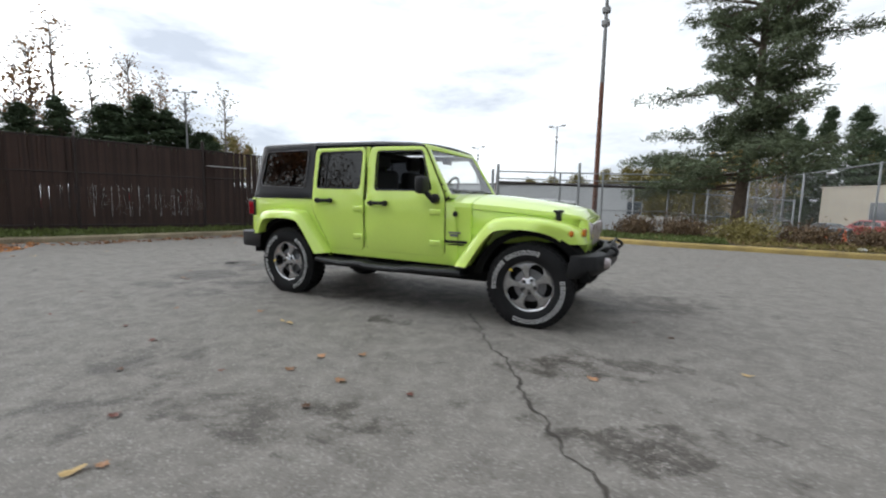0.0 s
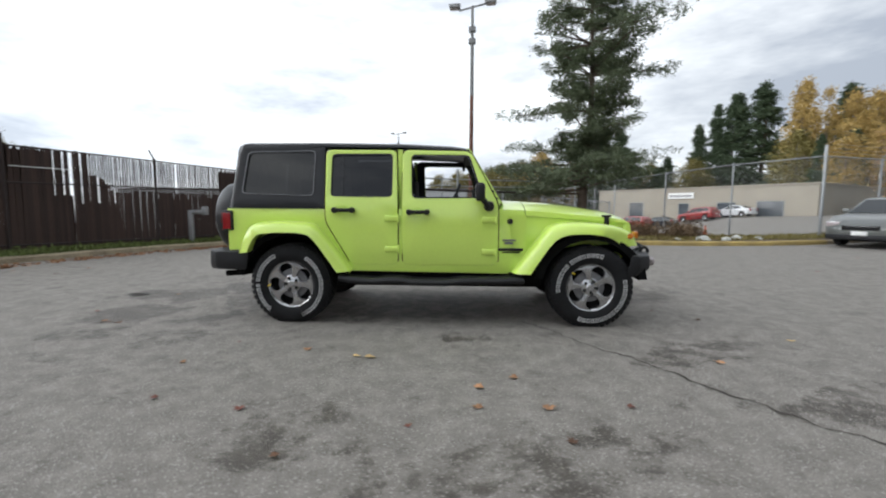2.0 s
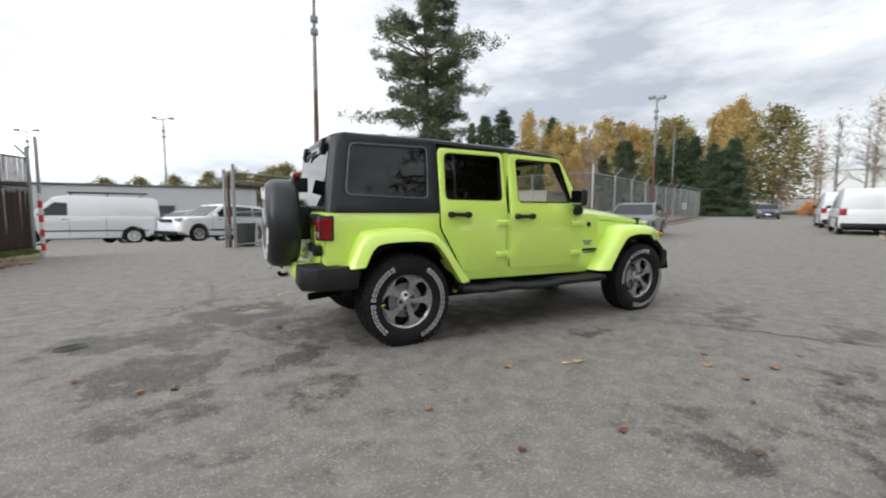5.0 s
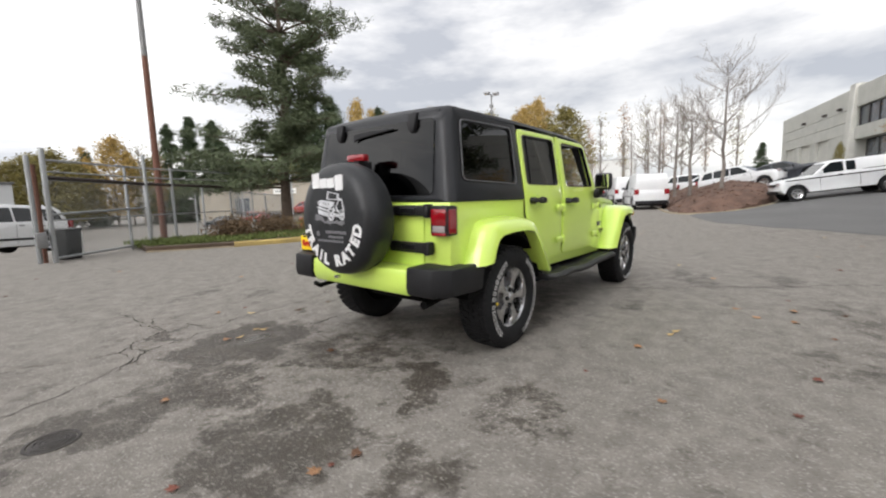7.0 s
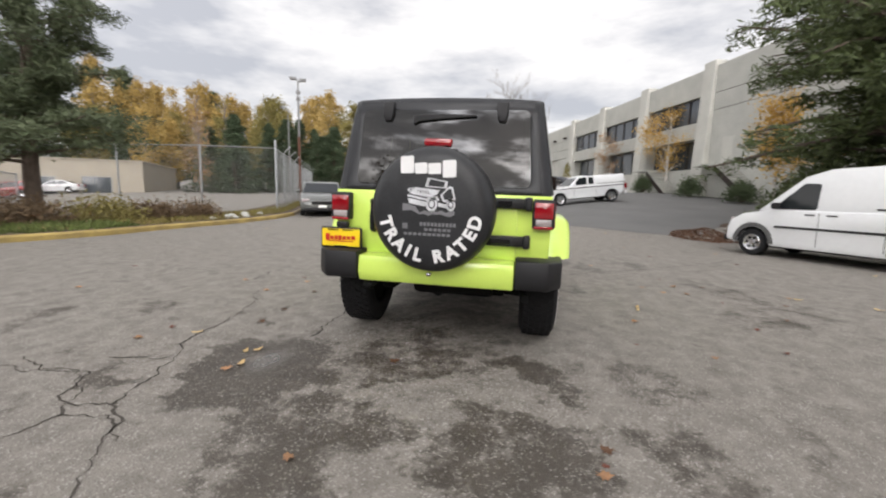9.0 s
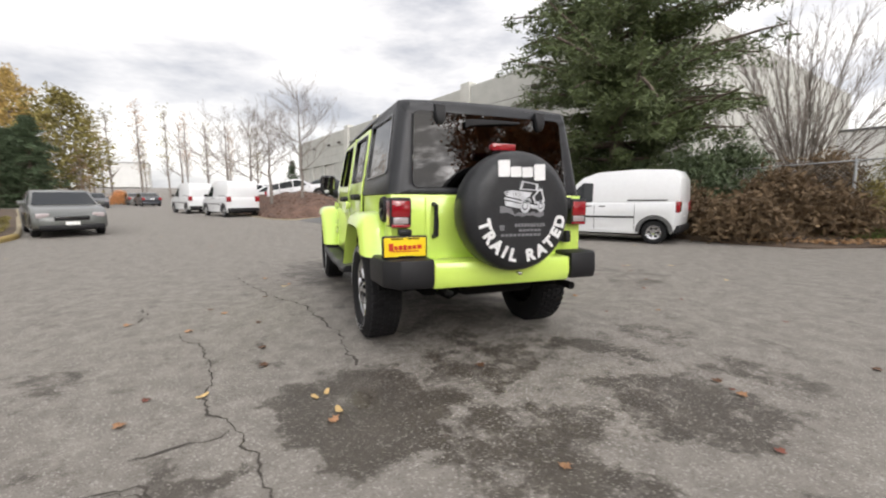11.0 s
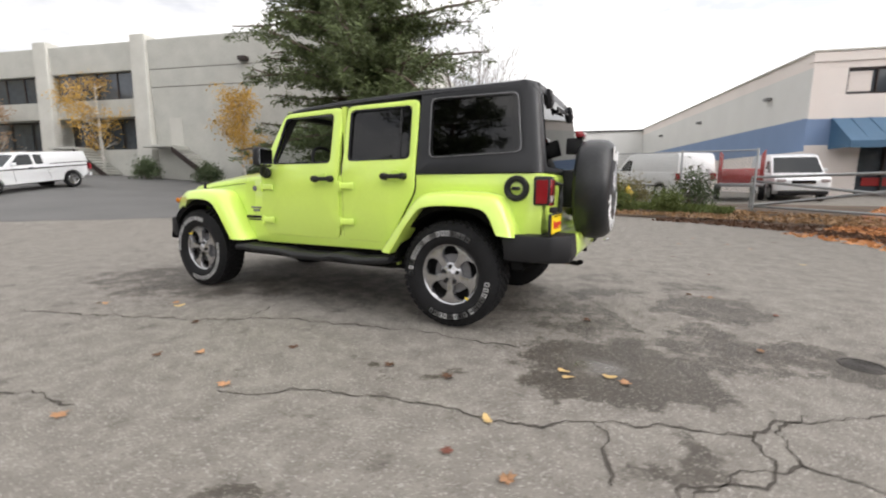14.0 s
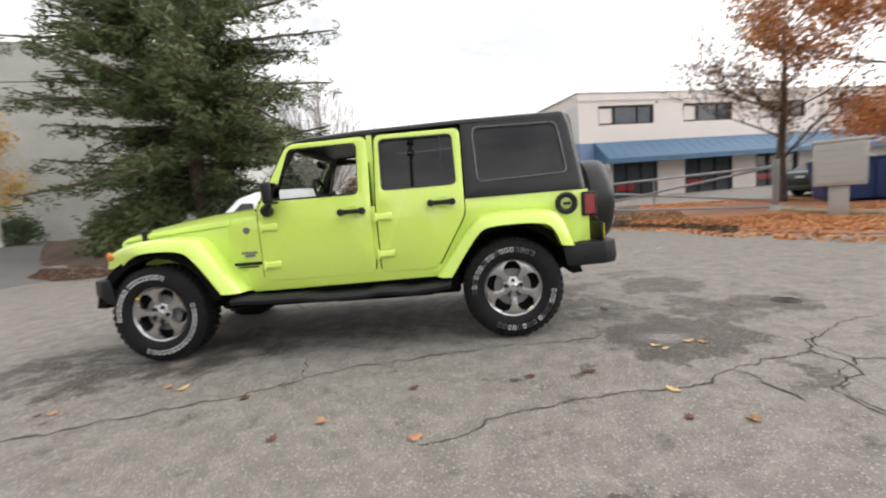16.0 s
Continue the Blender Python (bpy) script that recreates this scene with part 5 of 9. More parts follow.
    part("tailpipe", tube_of([(-0.5, -0.35, 0.47), (-0.62, -0.60, 0.48), (-0.78, -0.62, 0.47)], 0.03), UNDER, car, "sooty steel tailpipe")
    # spare wheel with cover
    sp = part("spare_wheel_cover", lathe(bmesh.new(), [(0.0, -0.130), (0.26, -0.129), (0.32, -0.124), (0.358, -0.108), (0.386, -0.072), (0.397, -0.02), (0.397, 0.06), (0.385, 0.11), (0.35, 0.135), (0.0, 0.135)], 56), VINYL, car, "black vinyl spare wheel cover with white print", m=pose(-0.915, -0.010, 1.045, 0, 0, -90))
    cover_print(sp)
    part("spare_carrier", bbox(-0.80, -0.66, -0.17, 0.15, 0.90, 1.20, 0.02), PLASTIC, car)
    part("cover_valve", bbox(-1.03, -0.99, -0.025, 0.005, 0.632, 0.65, 0.004), CHROME, car)
    # wheels
    first = None
    for x, s, turn in ((0.0, -1, 216), (2.946, -1, 259), (0.0, 1, 90), (2.946, 1, 260)):
        road_wheel(car, pose(x, s * 0.738, 0.404, 0, 0, 180 if s > 0 else 0), turn)
    return car


def tube_of(pts, r, n=8):
    return tube(bmesh.new(), pts, r, n)


def bmesh_roof():
    bm = bmesh.new()
    rings = []
    for x, zt, w, e in ((-0.585, 1.750, 0.61, 0.05), (-0.548, 1.796, 0.635, 0.05), (-0.47, 1.814, 0.648, 0.045), (0.33, 1.815, 0.655, 0.045), (1.14, 1.797, 0.66, 0.04), (1.60, 1.772, 0.66, 0.035), (1.775, 1.750, 0.655, 0.03)):
        ring = [(x, -w - 0.028, zt - e), (x, -w - 0.02, zt - 0.018), (x, -w + 0.03, zt)]
        ring += [(x, w * k / 4, zt + 0.018 * (1 - (k / 4) ** 2)) for k in range(-3, 4)]
        ring += [(x, w - 0.03, zt), (x, w + 0.02, zt - 0.018), (x, w + 0.028, zt - e)]
        rings.append(ring)
    return loft(bm, rings)


def letter(ch, size, material, parent, m, name="letter", depth=0.003):
    cu = bpy.data.curves.new("letter", "FONT")
    cu.body, cu.size, cu.extrude, cu.align_x, cu.align_y, cu.offset = ch, size, depth, "CENTER", "CENTER", size * 0.045
    tmp = bpy.data.objects.new("letter", cu)
    me = bpy.data.meshes.new_from_object(tmp)
    bpy.data.objects.remove(tmp)
    me.materials.clear()
    me.materials.append(material)
    ob = new(name, me)
    ob.parent, ob.matrix_basis = parent, m
    return ob


def cover_print(sp):
    """White print on the cover. Its outside faces local -y."""
    face = -0.1305
    up = Matrix.Rotation(radians(90), 4, "X")
    for ch, a in zip("TRAILRATED", (197, 213, 229, 243, 256, 282, 299, 315, 331, 347)):
        a = radians(a)
        m = Matrix.Translation((math.cos(a) * 0.290, face + 0.001, math.sin(a) * 0.290)) @ Matrix.Rotation(-(a + radians(90)), 4, "Y") @ Matrix.Rotation(radians(4), 4, "X") @ up
        letter(ch, 0.108, WHITE_PRINT, sp, m)
    # the maker's mark becomes four plain white blocks
    place = lambda u, v, d: (u, face - 0.002 + d, v)
    oval = lambda x, z, r, q=1.0: [(x + r * math.cos(a), z + r * q * math.sin(a)) for a in np.linspace(0, 2 * math.pi, 19)[:-1]]
    for x, w, z0, z1 in ((-0.148, 0.078, 0.218, 0.326), (-0.062, 0.074, 0.218, 0.288), (0.022, 0.074, 0.218, 0.288), (0.112, 0.078, 0.200, 0.308)):
        part("print_mark", prism(bmesh.new(), round_poly([(x - w / 2, z0), (x + w / 2 + 0.004, z0 + 0.004), (x + w / 2, z1), (x - w / 2 - 0.004, z1 - 0.006)], 0.012), face - 0.002, face + 0.004), WHITE_PRINT, sp)
    # a small printed sketch of a vehicle climbing over stones
    solid = lambda poly, ink=PALE_INK: part("print_sketch", prism(bmesh.new(), poly, face - 0.002, face + 0.004), ink, sp)
    outline = lambda poly, k: part("print_sketch", frame_panel(bmesh.new(), poly, [(sum(p[0] for p in poly) / len(poly) * (1 - k) + u * k, sum(p[1] for p in poly) / len(poly) * (1 - k) + v * k) for u, v in poly], place, 0.006), PALE_INK, sp)
    outline([(-0.035, 0.142), (-0.018, 0.198), (0.106, 0.178), (0.100, 0.136)], 0.74)
    outline([(0.062, 0.094), (0.114, 0.150), (0.136, 0.146), (0.158, 0.068), (0.082, 0.052)], 0.72)
    outline([(-0.142, 0.126), (-0.108, 0.136), (-0.104, 0.118), (-0.136, 0.110)], 0.5)
    solid([(-0.132, 0.100), (-0.094, 0.138), (0.058, 0.124), (0.040, 0.096), (-0.012, 0.078)])
    solid([(-0.146, 0.082), (-0.140, 0.092), (-0.016, 0.070), (-0.012, 0.056)])
    solid([(-0.140, 0.072), (-0.020, 0.050), (-0.030, 0.022), (-0.132, 0.040)])
    solid([(-0.008, 0.072), (0.044, 0.088), (0.060, 0.060), (0.020, 0.064)])
    solid([(0.052, 0.050), (0.110, 0.038), (0.108, 0.016), (0.050, 0.026)])
    for k in range(5):
        x = -0.082 + k * 0.016
        solid([(x, 0.108 - k * 0.002), (x + 0.007, 0.107 - k * 0.002), (x + 0.010, 0.124 - k * 0.002), (x + 0.003, 0.125 - k * 0.002)], PLASTIC)
    for x, z, r in ((0.010, 0.040, 0.036), (0.128, 0.038, 0.028)):
        outline(oval(x, z, r, 1.35), 0.62)
        solid(oval(x, z, r * 0.42, 1.35))
    rocks = random.Random(6)
    upper = [(-0.172 + k * 0.027, (0.030 if k < 4 else -0.004) + rocks.uniform(-0.014, 0.012)) for k in range(13)]
    lower = [(x, (0.0 if k < 4 else -0.022) + rocks.uniform(-0.016, 0.004)) for k, (x, z) in enumerate(upper)]
    solid(upper + lower[::-1], GREY_INK)
    for z, x0, x1, h in ((-0.085, -0.06, 0.17, 0.022), (-0.118, -0.03, 0.14, 0.016), (-0.148, -0.16, 0.14, 0.016), (-0.10, -0.17, -0.10, 0.035)):
        n = 10 if x1 - x0 > 0.2 else 6
        for k in range(n if x0 > -0.165 else 3):
            w = (x1 - x0) / n
            part("print_bar", prism(bmesh.new(), [(x0 + k * w, z - h / 2), (x0 + (k + 0.72) * w, z - h / 2), (x0 + (k + 0.72) * w, z + h / 2), (x0 + k * w, z + h / 2)], face - 0.002, face + 0.003), GREY_INK, sp)


WHEEL_MESHES = {}


def road_wheel(car, m, turn):
    """A road wheel whose outside faces local -y."""
    w = new("wheel")
    w.parent, w.matrix_basis = car, m @ Matrix.Rotation(radians(turn), 4, "Y")
    tagged(w, "chunky tyre with raised white lettering on an alloy rim")
    if not WHEEL_MESHES:
        bm = lathe(bmesh.new(), [(0.232, -0.105), (0.245, -0.122), (0.29, -0.137), (0.325, -0.138), (0.355, -0.131), (0.378, -0.117), (0.390, -0.098), (0.395, -0.06), (0.396, 0.0), (0.395, 0.06), (0.390, 0.098), (0.378, 0.117), (0.33, 0.138), (0.245, 0.122), (0.232, 0.105)], 72)
        for row, (y0, y1) in enumerate(((-0.108, -0.074), (-0.066, -0.026), (-0.018, 0.018), (0.026, 0.066), (0.074, 0.108))):
            for k in range(44):
                a = 2 * math.pi * (k + 0.5 * (row % 2)) / 44
                wd = 0.040 if row in (0, 4) else 0.034
                r0, r1 = 0.385 if row in (0, 4) else 0.39, 0.403 if row in (0, 4) else 0.406
                sk = 0.16 * (1 if row < 2 else -1 if row > 2 else 0.5)
                vs = []
                for r in (r0, r1):
                    for (y, dy) in ((y0, -1), (y1, 1)):
                        for q in (-1, 1):
                            aa = a + q * wd / 2 / 0.40 + dy * sk * 0.08
                            vs.append(bm.verts.new((r * math.cos(aa), y, r * math.sin(aa))))
                for f in ((0, 1, 3, 2), (4, 6, 7, 5), (0, 4, 5, 1), (2, 3, 7, 6), (0, 2, 6, 4), (1, 5, 7, 3)):
                    bm.faces.new([vs[i] for i in f])
        for k in range(44):   # shoulder lugs
            a = 2 * math.pi * k / 44
            vs = []
            for r, y in ((0.352, -0.132), (0.394, -0.100)):
                for q in (-0.022, 0.022):
                    for d in (0, -0.005):
                        vs.append(bm.verts.new((r * math.cos(a + q), y + d, r * math.sin(a + q))))
            for f in ((0, 1, 3, 2), (4, 6, 7, 5), (0, 4, 5, 1), (2, 3, 7, 6), (0, 2, 6, 4), (1, 5, 7, 3)):
                bm.faces.new([vs[i] for i in f])
        WHEEL_MESHES["tyre"] = bm_data("tyre", bm, RUBBER)
        # plain outlined blocks of the size of the sidewall writing
        bm = bmesh.new()
        for da, r0, r1, wd in ((-0.046, 0.299, 0.337, 0.021), (0.023, 0.299, 0.337, 0.021), (-0.0245, 0.299, 0.306, 0.047), (-0.0245, 0.330, 0.337, 0.047)):
            bm.faces.new([bm.verts.new((r * math.cos(da + q), -0.1445, r * math.sin(da + q))) for r, q in ((r0, 0), (r0, wd), (r1, wd), (r1, 0))])
        bmesh.ops.solidify(bm, geom=bm.faces[:], thickness=0.003)
        WHEEL_MESHES["raised_mark"] = bm_data("raised_mark", bm, WHITE_INK)
        bm = lathe(bmesh.new(), [(0.215, 0.10), (0.215, -0.09), (0.228, -0.102), (0.238, -0.108), (0.238, -0.09), (0.232, -0.07)], 64)
        WHEEL_MESHES["rim"] = bm_data("rim", bm, ALLOY)
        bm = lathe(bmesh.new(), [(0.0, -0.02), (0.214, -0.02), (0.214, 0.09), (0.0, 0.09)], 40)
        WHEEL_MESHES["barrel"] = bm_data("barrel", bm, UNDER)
        bm = lathe(bmesh.new(), [(0.08, -0.03), (0.15, -0.03), (0.15, -0.045), (0.08, -0.045)], 40)
        WHEEL_MESHES["brake_disc"] = bm_data("brake_disc", bm, STEEL)
        for i in range(5):
            bm = bmesh.new()
            rings = []
            for r, hw, y in ((0.045, 0.032, -0.088), (0.09, 0.025, -0.096), (0.125, 0.026, -0.100), (0.16, 0.035, -0.103), (0.188, 0.056, -0.103), (0.206, 0.092, -0.100), (0.219, 0.126, -0.098)):
                hw2 = hw * 0.9
                rings.append([(r, y + 0.045, -hw), (r, y + 0.008, -hw), (r, y, -hw2), (r, y - 0.004, 0), (r, y, hw2), (r, y + 0.008, hw), (r, y + 0.045, hw)])
            rings = [[(p[0] * math.cos(2 * math.pi * i / 5) - p[2] * math.sin(2 * math.pi * i / 5), p[1], p[0] * math.sin(2 * math.pi * i / 5) + p[2] * math.cos(2 * math.pi * i / 5)) for p in ([(q[0] * math.cos(q[2] / max(q[0], .05) * 0.9) if q[0] > 0.15 else q[0], q[1], q[2]) for q in rg])] for rg in rings]
            loft(bm, rings)
            WHEEL_MESHES["spoke%d" % i] = bm_data("spoke", bm, ALLOY)
        bm = lathe(bmesh.new(), [(0.0, -0.112), (0.028, -0.112), (0.036, -0.104), (0.05, -0.100), (0.075, -0.096), (0.09, -0.085), (0.09, -0.04)], 32)
        WHEEL_MESHES["hub_cap"] = bm_data("hub_cap", bm, ALLOY)
        bm = lathe(bmesh.new(), [(0.0, -0.117), (0.013, -0.117), (0.017, -0.106), (0.017, -0.085)], 6)
        WHEEL_MESHES["lug_nut"] = bm_data("lug_nut", bm, GLOSS_BLACK)
        bm = bbox(-0.004, 0.004, -0.118, -0.098, -0.016, 0.016, 0.002, 1)
        WHEEL_MESHES["tag"] = bm_data("tag", bm, YELLOW_PLATE)
    for nm, me in WHEEL_MESHES.items():
        base = nm.rstrip("01234")
        spots = [Matrix.Identity(4)]
        if nm == "lug_nut":
            spots = [Matrix.Translation((0.063 * math.cos(a), 0, 0.063 * math.sin(a))) for a in [2 * math.pi * (k + 0.5) / 5 for k in range(5)]]
        if base == "raised_mark":
            spots = [Matrix.Rotation(-radians(a), 4, "Y") for a in [150 + q * 7.6 for q in range(17)] + [38 + q * 7.6 for q in range(7)] + [-26 + q * 7.6 for q in range(8)]]
        if nm == "tag":
            spots = [Matrix.Translation((0.17, 0, 0.14)) @ Matrix.Rotation(radians(30), 4, "Y")]
        for sp in spots:
            o = new(base, me)
            o.parent, o.matrix_basis = w, sp
    return w


def bm_data(name, bm, material, sharp=35):
    bmesh.ops.recalc_face_normals(bm, faces=bm.faces)
    me = bpy.data.meshes.new(name)
    bm.to_mesh(me)
    bm.free()
    me.materials.append(material)
    me.polygons.foreach_set("use_smooth", [True] * len(me.polygons))
    me.set_sharp_from_angle(angle=radians(sharp))
    return me


off_roader()

# ---------------------------------------------------------------- fences and poles
def post_mesh(h, r, material, name="post"):
    bm = lathe(bmesh.new(), [(0.0, 0.0), (r, 0.0), (r, h - 0.02), (r * 0.7, h), (0.0, h + 0.01)], 10)
    bmesh.ops.rotate(bm, verts=bm.verts, cent=(0, 0, 0), matrix=Matrix.Rotation(radians(90), 3, "X"))
    return bm_data(name, bm, material)


def child(name, me, parent, m, label=""):
    o = new(name, me)
    o.parent, o.matrix_basis = parent, m
    return tagged(o, label)


def bar_between(a, b, r, n=6):
    return tube(bmesh.new(), [a, b], r, n)


def chain_fence(name, label, line, h, arms=False, pitch=0.11, mid_rail=False, corner=None, wire=0.0035):
    """Chain-link fence along a line of posts: wires woven at 45 degrees, top rail, posts, barbed wire arms."""
    f = thing(name, label, "fence")
    pm = post_mesh(h, 0.035, GALV)
    pts = [Vector((x, y, gz(x, y))) for x, y in line]
    wire_v, wire_f = [], []
    for i, p in enumerate(pts):
        hh = h + (corner[1] if corner and i == corner[0] else 0)
        child("post", pm, f, Matrix.Translation(p) @ Matrix.Diagonal((1.35 if corner and i == corner[0] else 1, 1.35 if corner and i == corner[0] else 1, hh / h, 1)))
    for a, b in zip(pts, pts[1:]):
        up = Vector((0, 0, 1))
        part("rail", bar_between(a + up * (h - 0.05), b + up * (h - 0.05), 0.022), GALV, f)
        if mid_rail:
            part("rail", bar_between(a + up * (h * 0.5), b + up * (h * 0.5), 0.02), GALV, f)
        part("tension_wire", bar_between(a + up * 0.12, b + up * 0.12, 0.006, 4), GALV, f)
        d = b - a
        ln, u = d.length, d.normalized()
        side = Vector((-u.y, u.x, 0)) * 0.004
        k = -h
        lo, hi = 0.06, h - 0.05
        while k < ln:
            for sgn in (1, -1):
                s0, s1 = (k, k + (hi - lo))
                c0, c1 = max(0, s0), min(ln, s1)
                if c1 > c0:
                    z0, z1 = lo + (c0 - s0), lo + (c1 - s0)
                    if sgn < 0:
                        z0, z1 = lo + hi - z0, lo + hi - z1
                    q, r = a + d * (c0 / ln) + up * z0, a + d * (c1 / ln) + up * z1
                    n0 = len(wire_v)
                    t = Vector((0, 0, wire))
                    wire_v += [q - t, q + side, q + t, r - t, r + side, r + t]
                    wire_f += [(n0, n0 + 1, n0 + 4, n0 + 3), (n0 + 1, n0 + 2, n0 + 5, n0 + 4), (n0 + 2, n0, n0 + 3, n0 + 5)]
            k += pitch
        if arms:
            n = Vector((u.y, -u.x, 0))
            for q in (0.25, 0.6, 0.95):
                part("barbed_wire", bar_between(a + up * (h + 0.32 * q) + n * 0.3 * q, b + up * (h + 0.32 * q) + n * 0.3 * q, 0.005, 4), GALV, f)
            part("arm", bar_between(b + up * h, b + up * (h + 0.36) + n * 0.34, 0.028), GALV, f, "angled barbed wire arm")
    raw_part("mesh", np.array([tuple(v) for v in wire_v]), np.array(wire_f), WIRE, f, "woven chain-link wire", kind="stuff")
    return f


RD = Vector((math.cos(radians(25)), math.sin(radians(25))))
CORNER = Vector((14.0, 10.25))
chain_fence("street_fence", "tall galvanised chain-link fence along the street", [tuple(CORNER + RD * 3.6 * k) for k in range(12)], 2.95, arms=True, corner=(0, 0.32))
PD = Vector((-0.47, 0.88))
chain_fence("side_fence", "tall galvanised chain-link fence beside the pine bed", [tuple(CORNER + PD * 3.0 * k) for k in range(6)], 2.95)
chain_fence("yard_fence", "chain-link yard fence with a middle rail", [(4.6, 13.95), (5.6, 15.4), (7.4, 16.6), (9.6, 18.4)], 1.85, mid_rail=True, pitch=0.085, wire=0.0045)
chain_fence("gate_fence", "weathered chain-link panels beside the yard gate", [(-1.05, 10.28), (0.85, 12.0), (1.45, 12.52), (2.3, 12.9), (3.4, 13.4), (4.6, 13.95)], 1.9, mid_rail=True, pitch=0.085, wire=0.0045)


def sliding_gate():
    g = thing("sliding_gate", "weathered steel sliding gate with upper rails", "gate")
    A, M, B = (Vector((x, y, gz(x, y) - 0.02)) for x, y in ((-1.05, 10.24), (1.45, 12.48), (4.6, 13.91)))
    up = Vector((0, 0, 1))
    for x, y, h, r, mt in ((-1.29, 10.35, 2.42, 0.05, GALV), (-1.05, 10.22, 2.58, 0.055, GALV), (-1.18, 10.52, 2.25, 0.05, RUST_POLE), (0.85, 11.95, 2.36, 0.035, GALV), (1.47, 12.44, 2.78, 0.05, GALV), (2.3, 12.85, 2.45, 0.04, GALV)):
        p = Vector((x, y, gz(x, y) - 0.05))
        part("post", bar_between(p, p + up * h, r, 8), mt, g)
    for za, zb, zc, r, mt in ((2.30, 2.36, 2.38, 0.025, GALV), (2.05, 2.08, 2.10, 0.02, GALV), (1.92, 1.90, 1.86, 0.045, DARK_STEEL), (0.12, 0.12, 0.12, 0.03, GALV)):
        part("rail", bar_between(A + up * za, M + up * zb, r, 8), mt, g)
        part("rail", bar_between(M + up * zb, B + up * zc, r, 8), mt, g)
    part("rail", bar_between(A + up * 1.10, M + up * 1.2, 0.028, 8), GALV, g)
    part("latch_box", bbox(A.x - 0.28, A.x - 0.1, A.y - 0.12, A.y + 0.02, 0.35, 0.7, 0.02), GREY_POLE, g)
    return g


sliding_gate()
bin_thing = thing("litter_bin", "dark grey litter bin by the gate", "bin", m=Matrix.Translation((-0.72, 10.95, gz(-0.7, 10.9))) @ Matrix.Rotation(radians(40), 4, "Z") @ Matrix.Diagonal((0.74, 0.74, 0.84, 1)))
part("bin_body", bev(loft(bmesh.new(), [[(-0.27, -0.24, 0), (0.27, -0.24, 0), (0.27, 0.24, 0), (-0.27, 0.24, 0)], [(-0.31, -0.28, 0.8), (0.31, -0.28, 0.8), (0.31, 0.28, 0.8), (-0.31, 0.28, 0.8)]]), 0.03, 2), PLASTIC, bin_thing)
part("bin_lid", bbox(-0.33, 0.33, -0.30, 0.30, 0.8, 0.88, 0.03), PLASTIC, bin_thing)
bol = thing("bollard", "thin white steel bollard", "bollard", m=Matrix.Translation((-0.38, 11.36, gz(-0.4, 11.4))) @ Matrix.Diagonal((1, 1, 0.82, 1)))
part("bollard_post", lathe(bmesh.new(), [(0, 0), (0.05, 0), (0.05, 0.9), (0.03, 0.94), (0, 0.95)], 12), WHITE_WALL, bol, m=pose(0, 0, 0, 90, 0, 0))


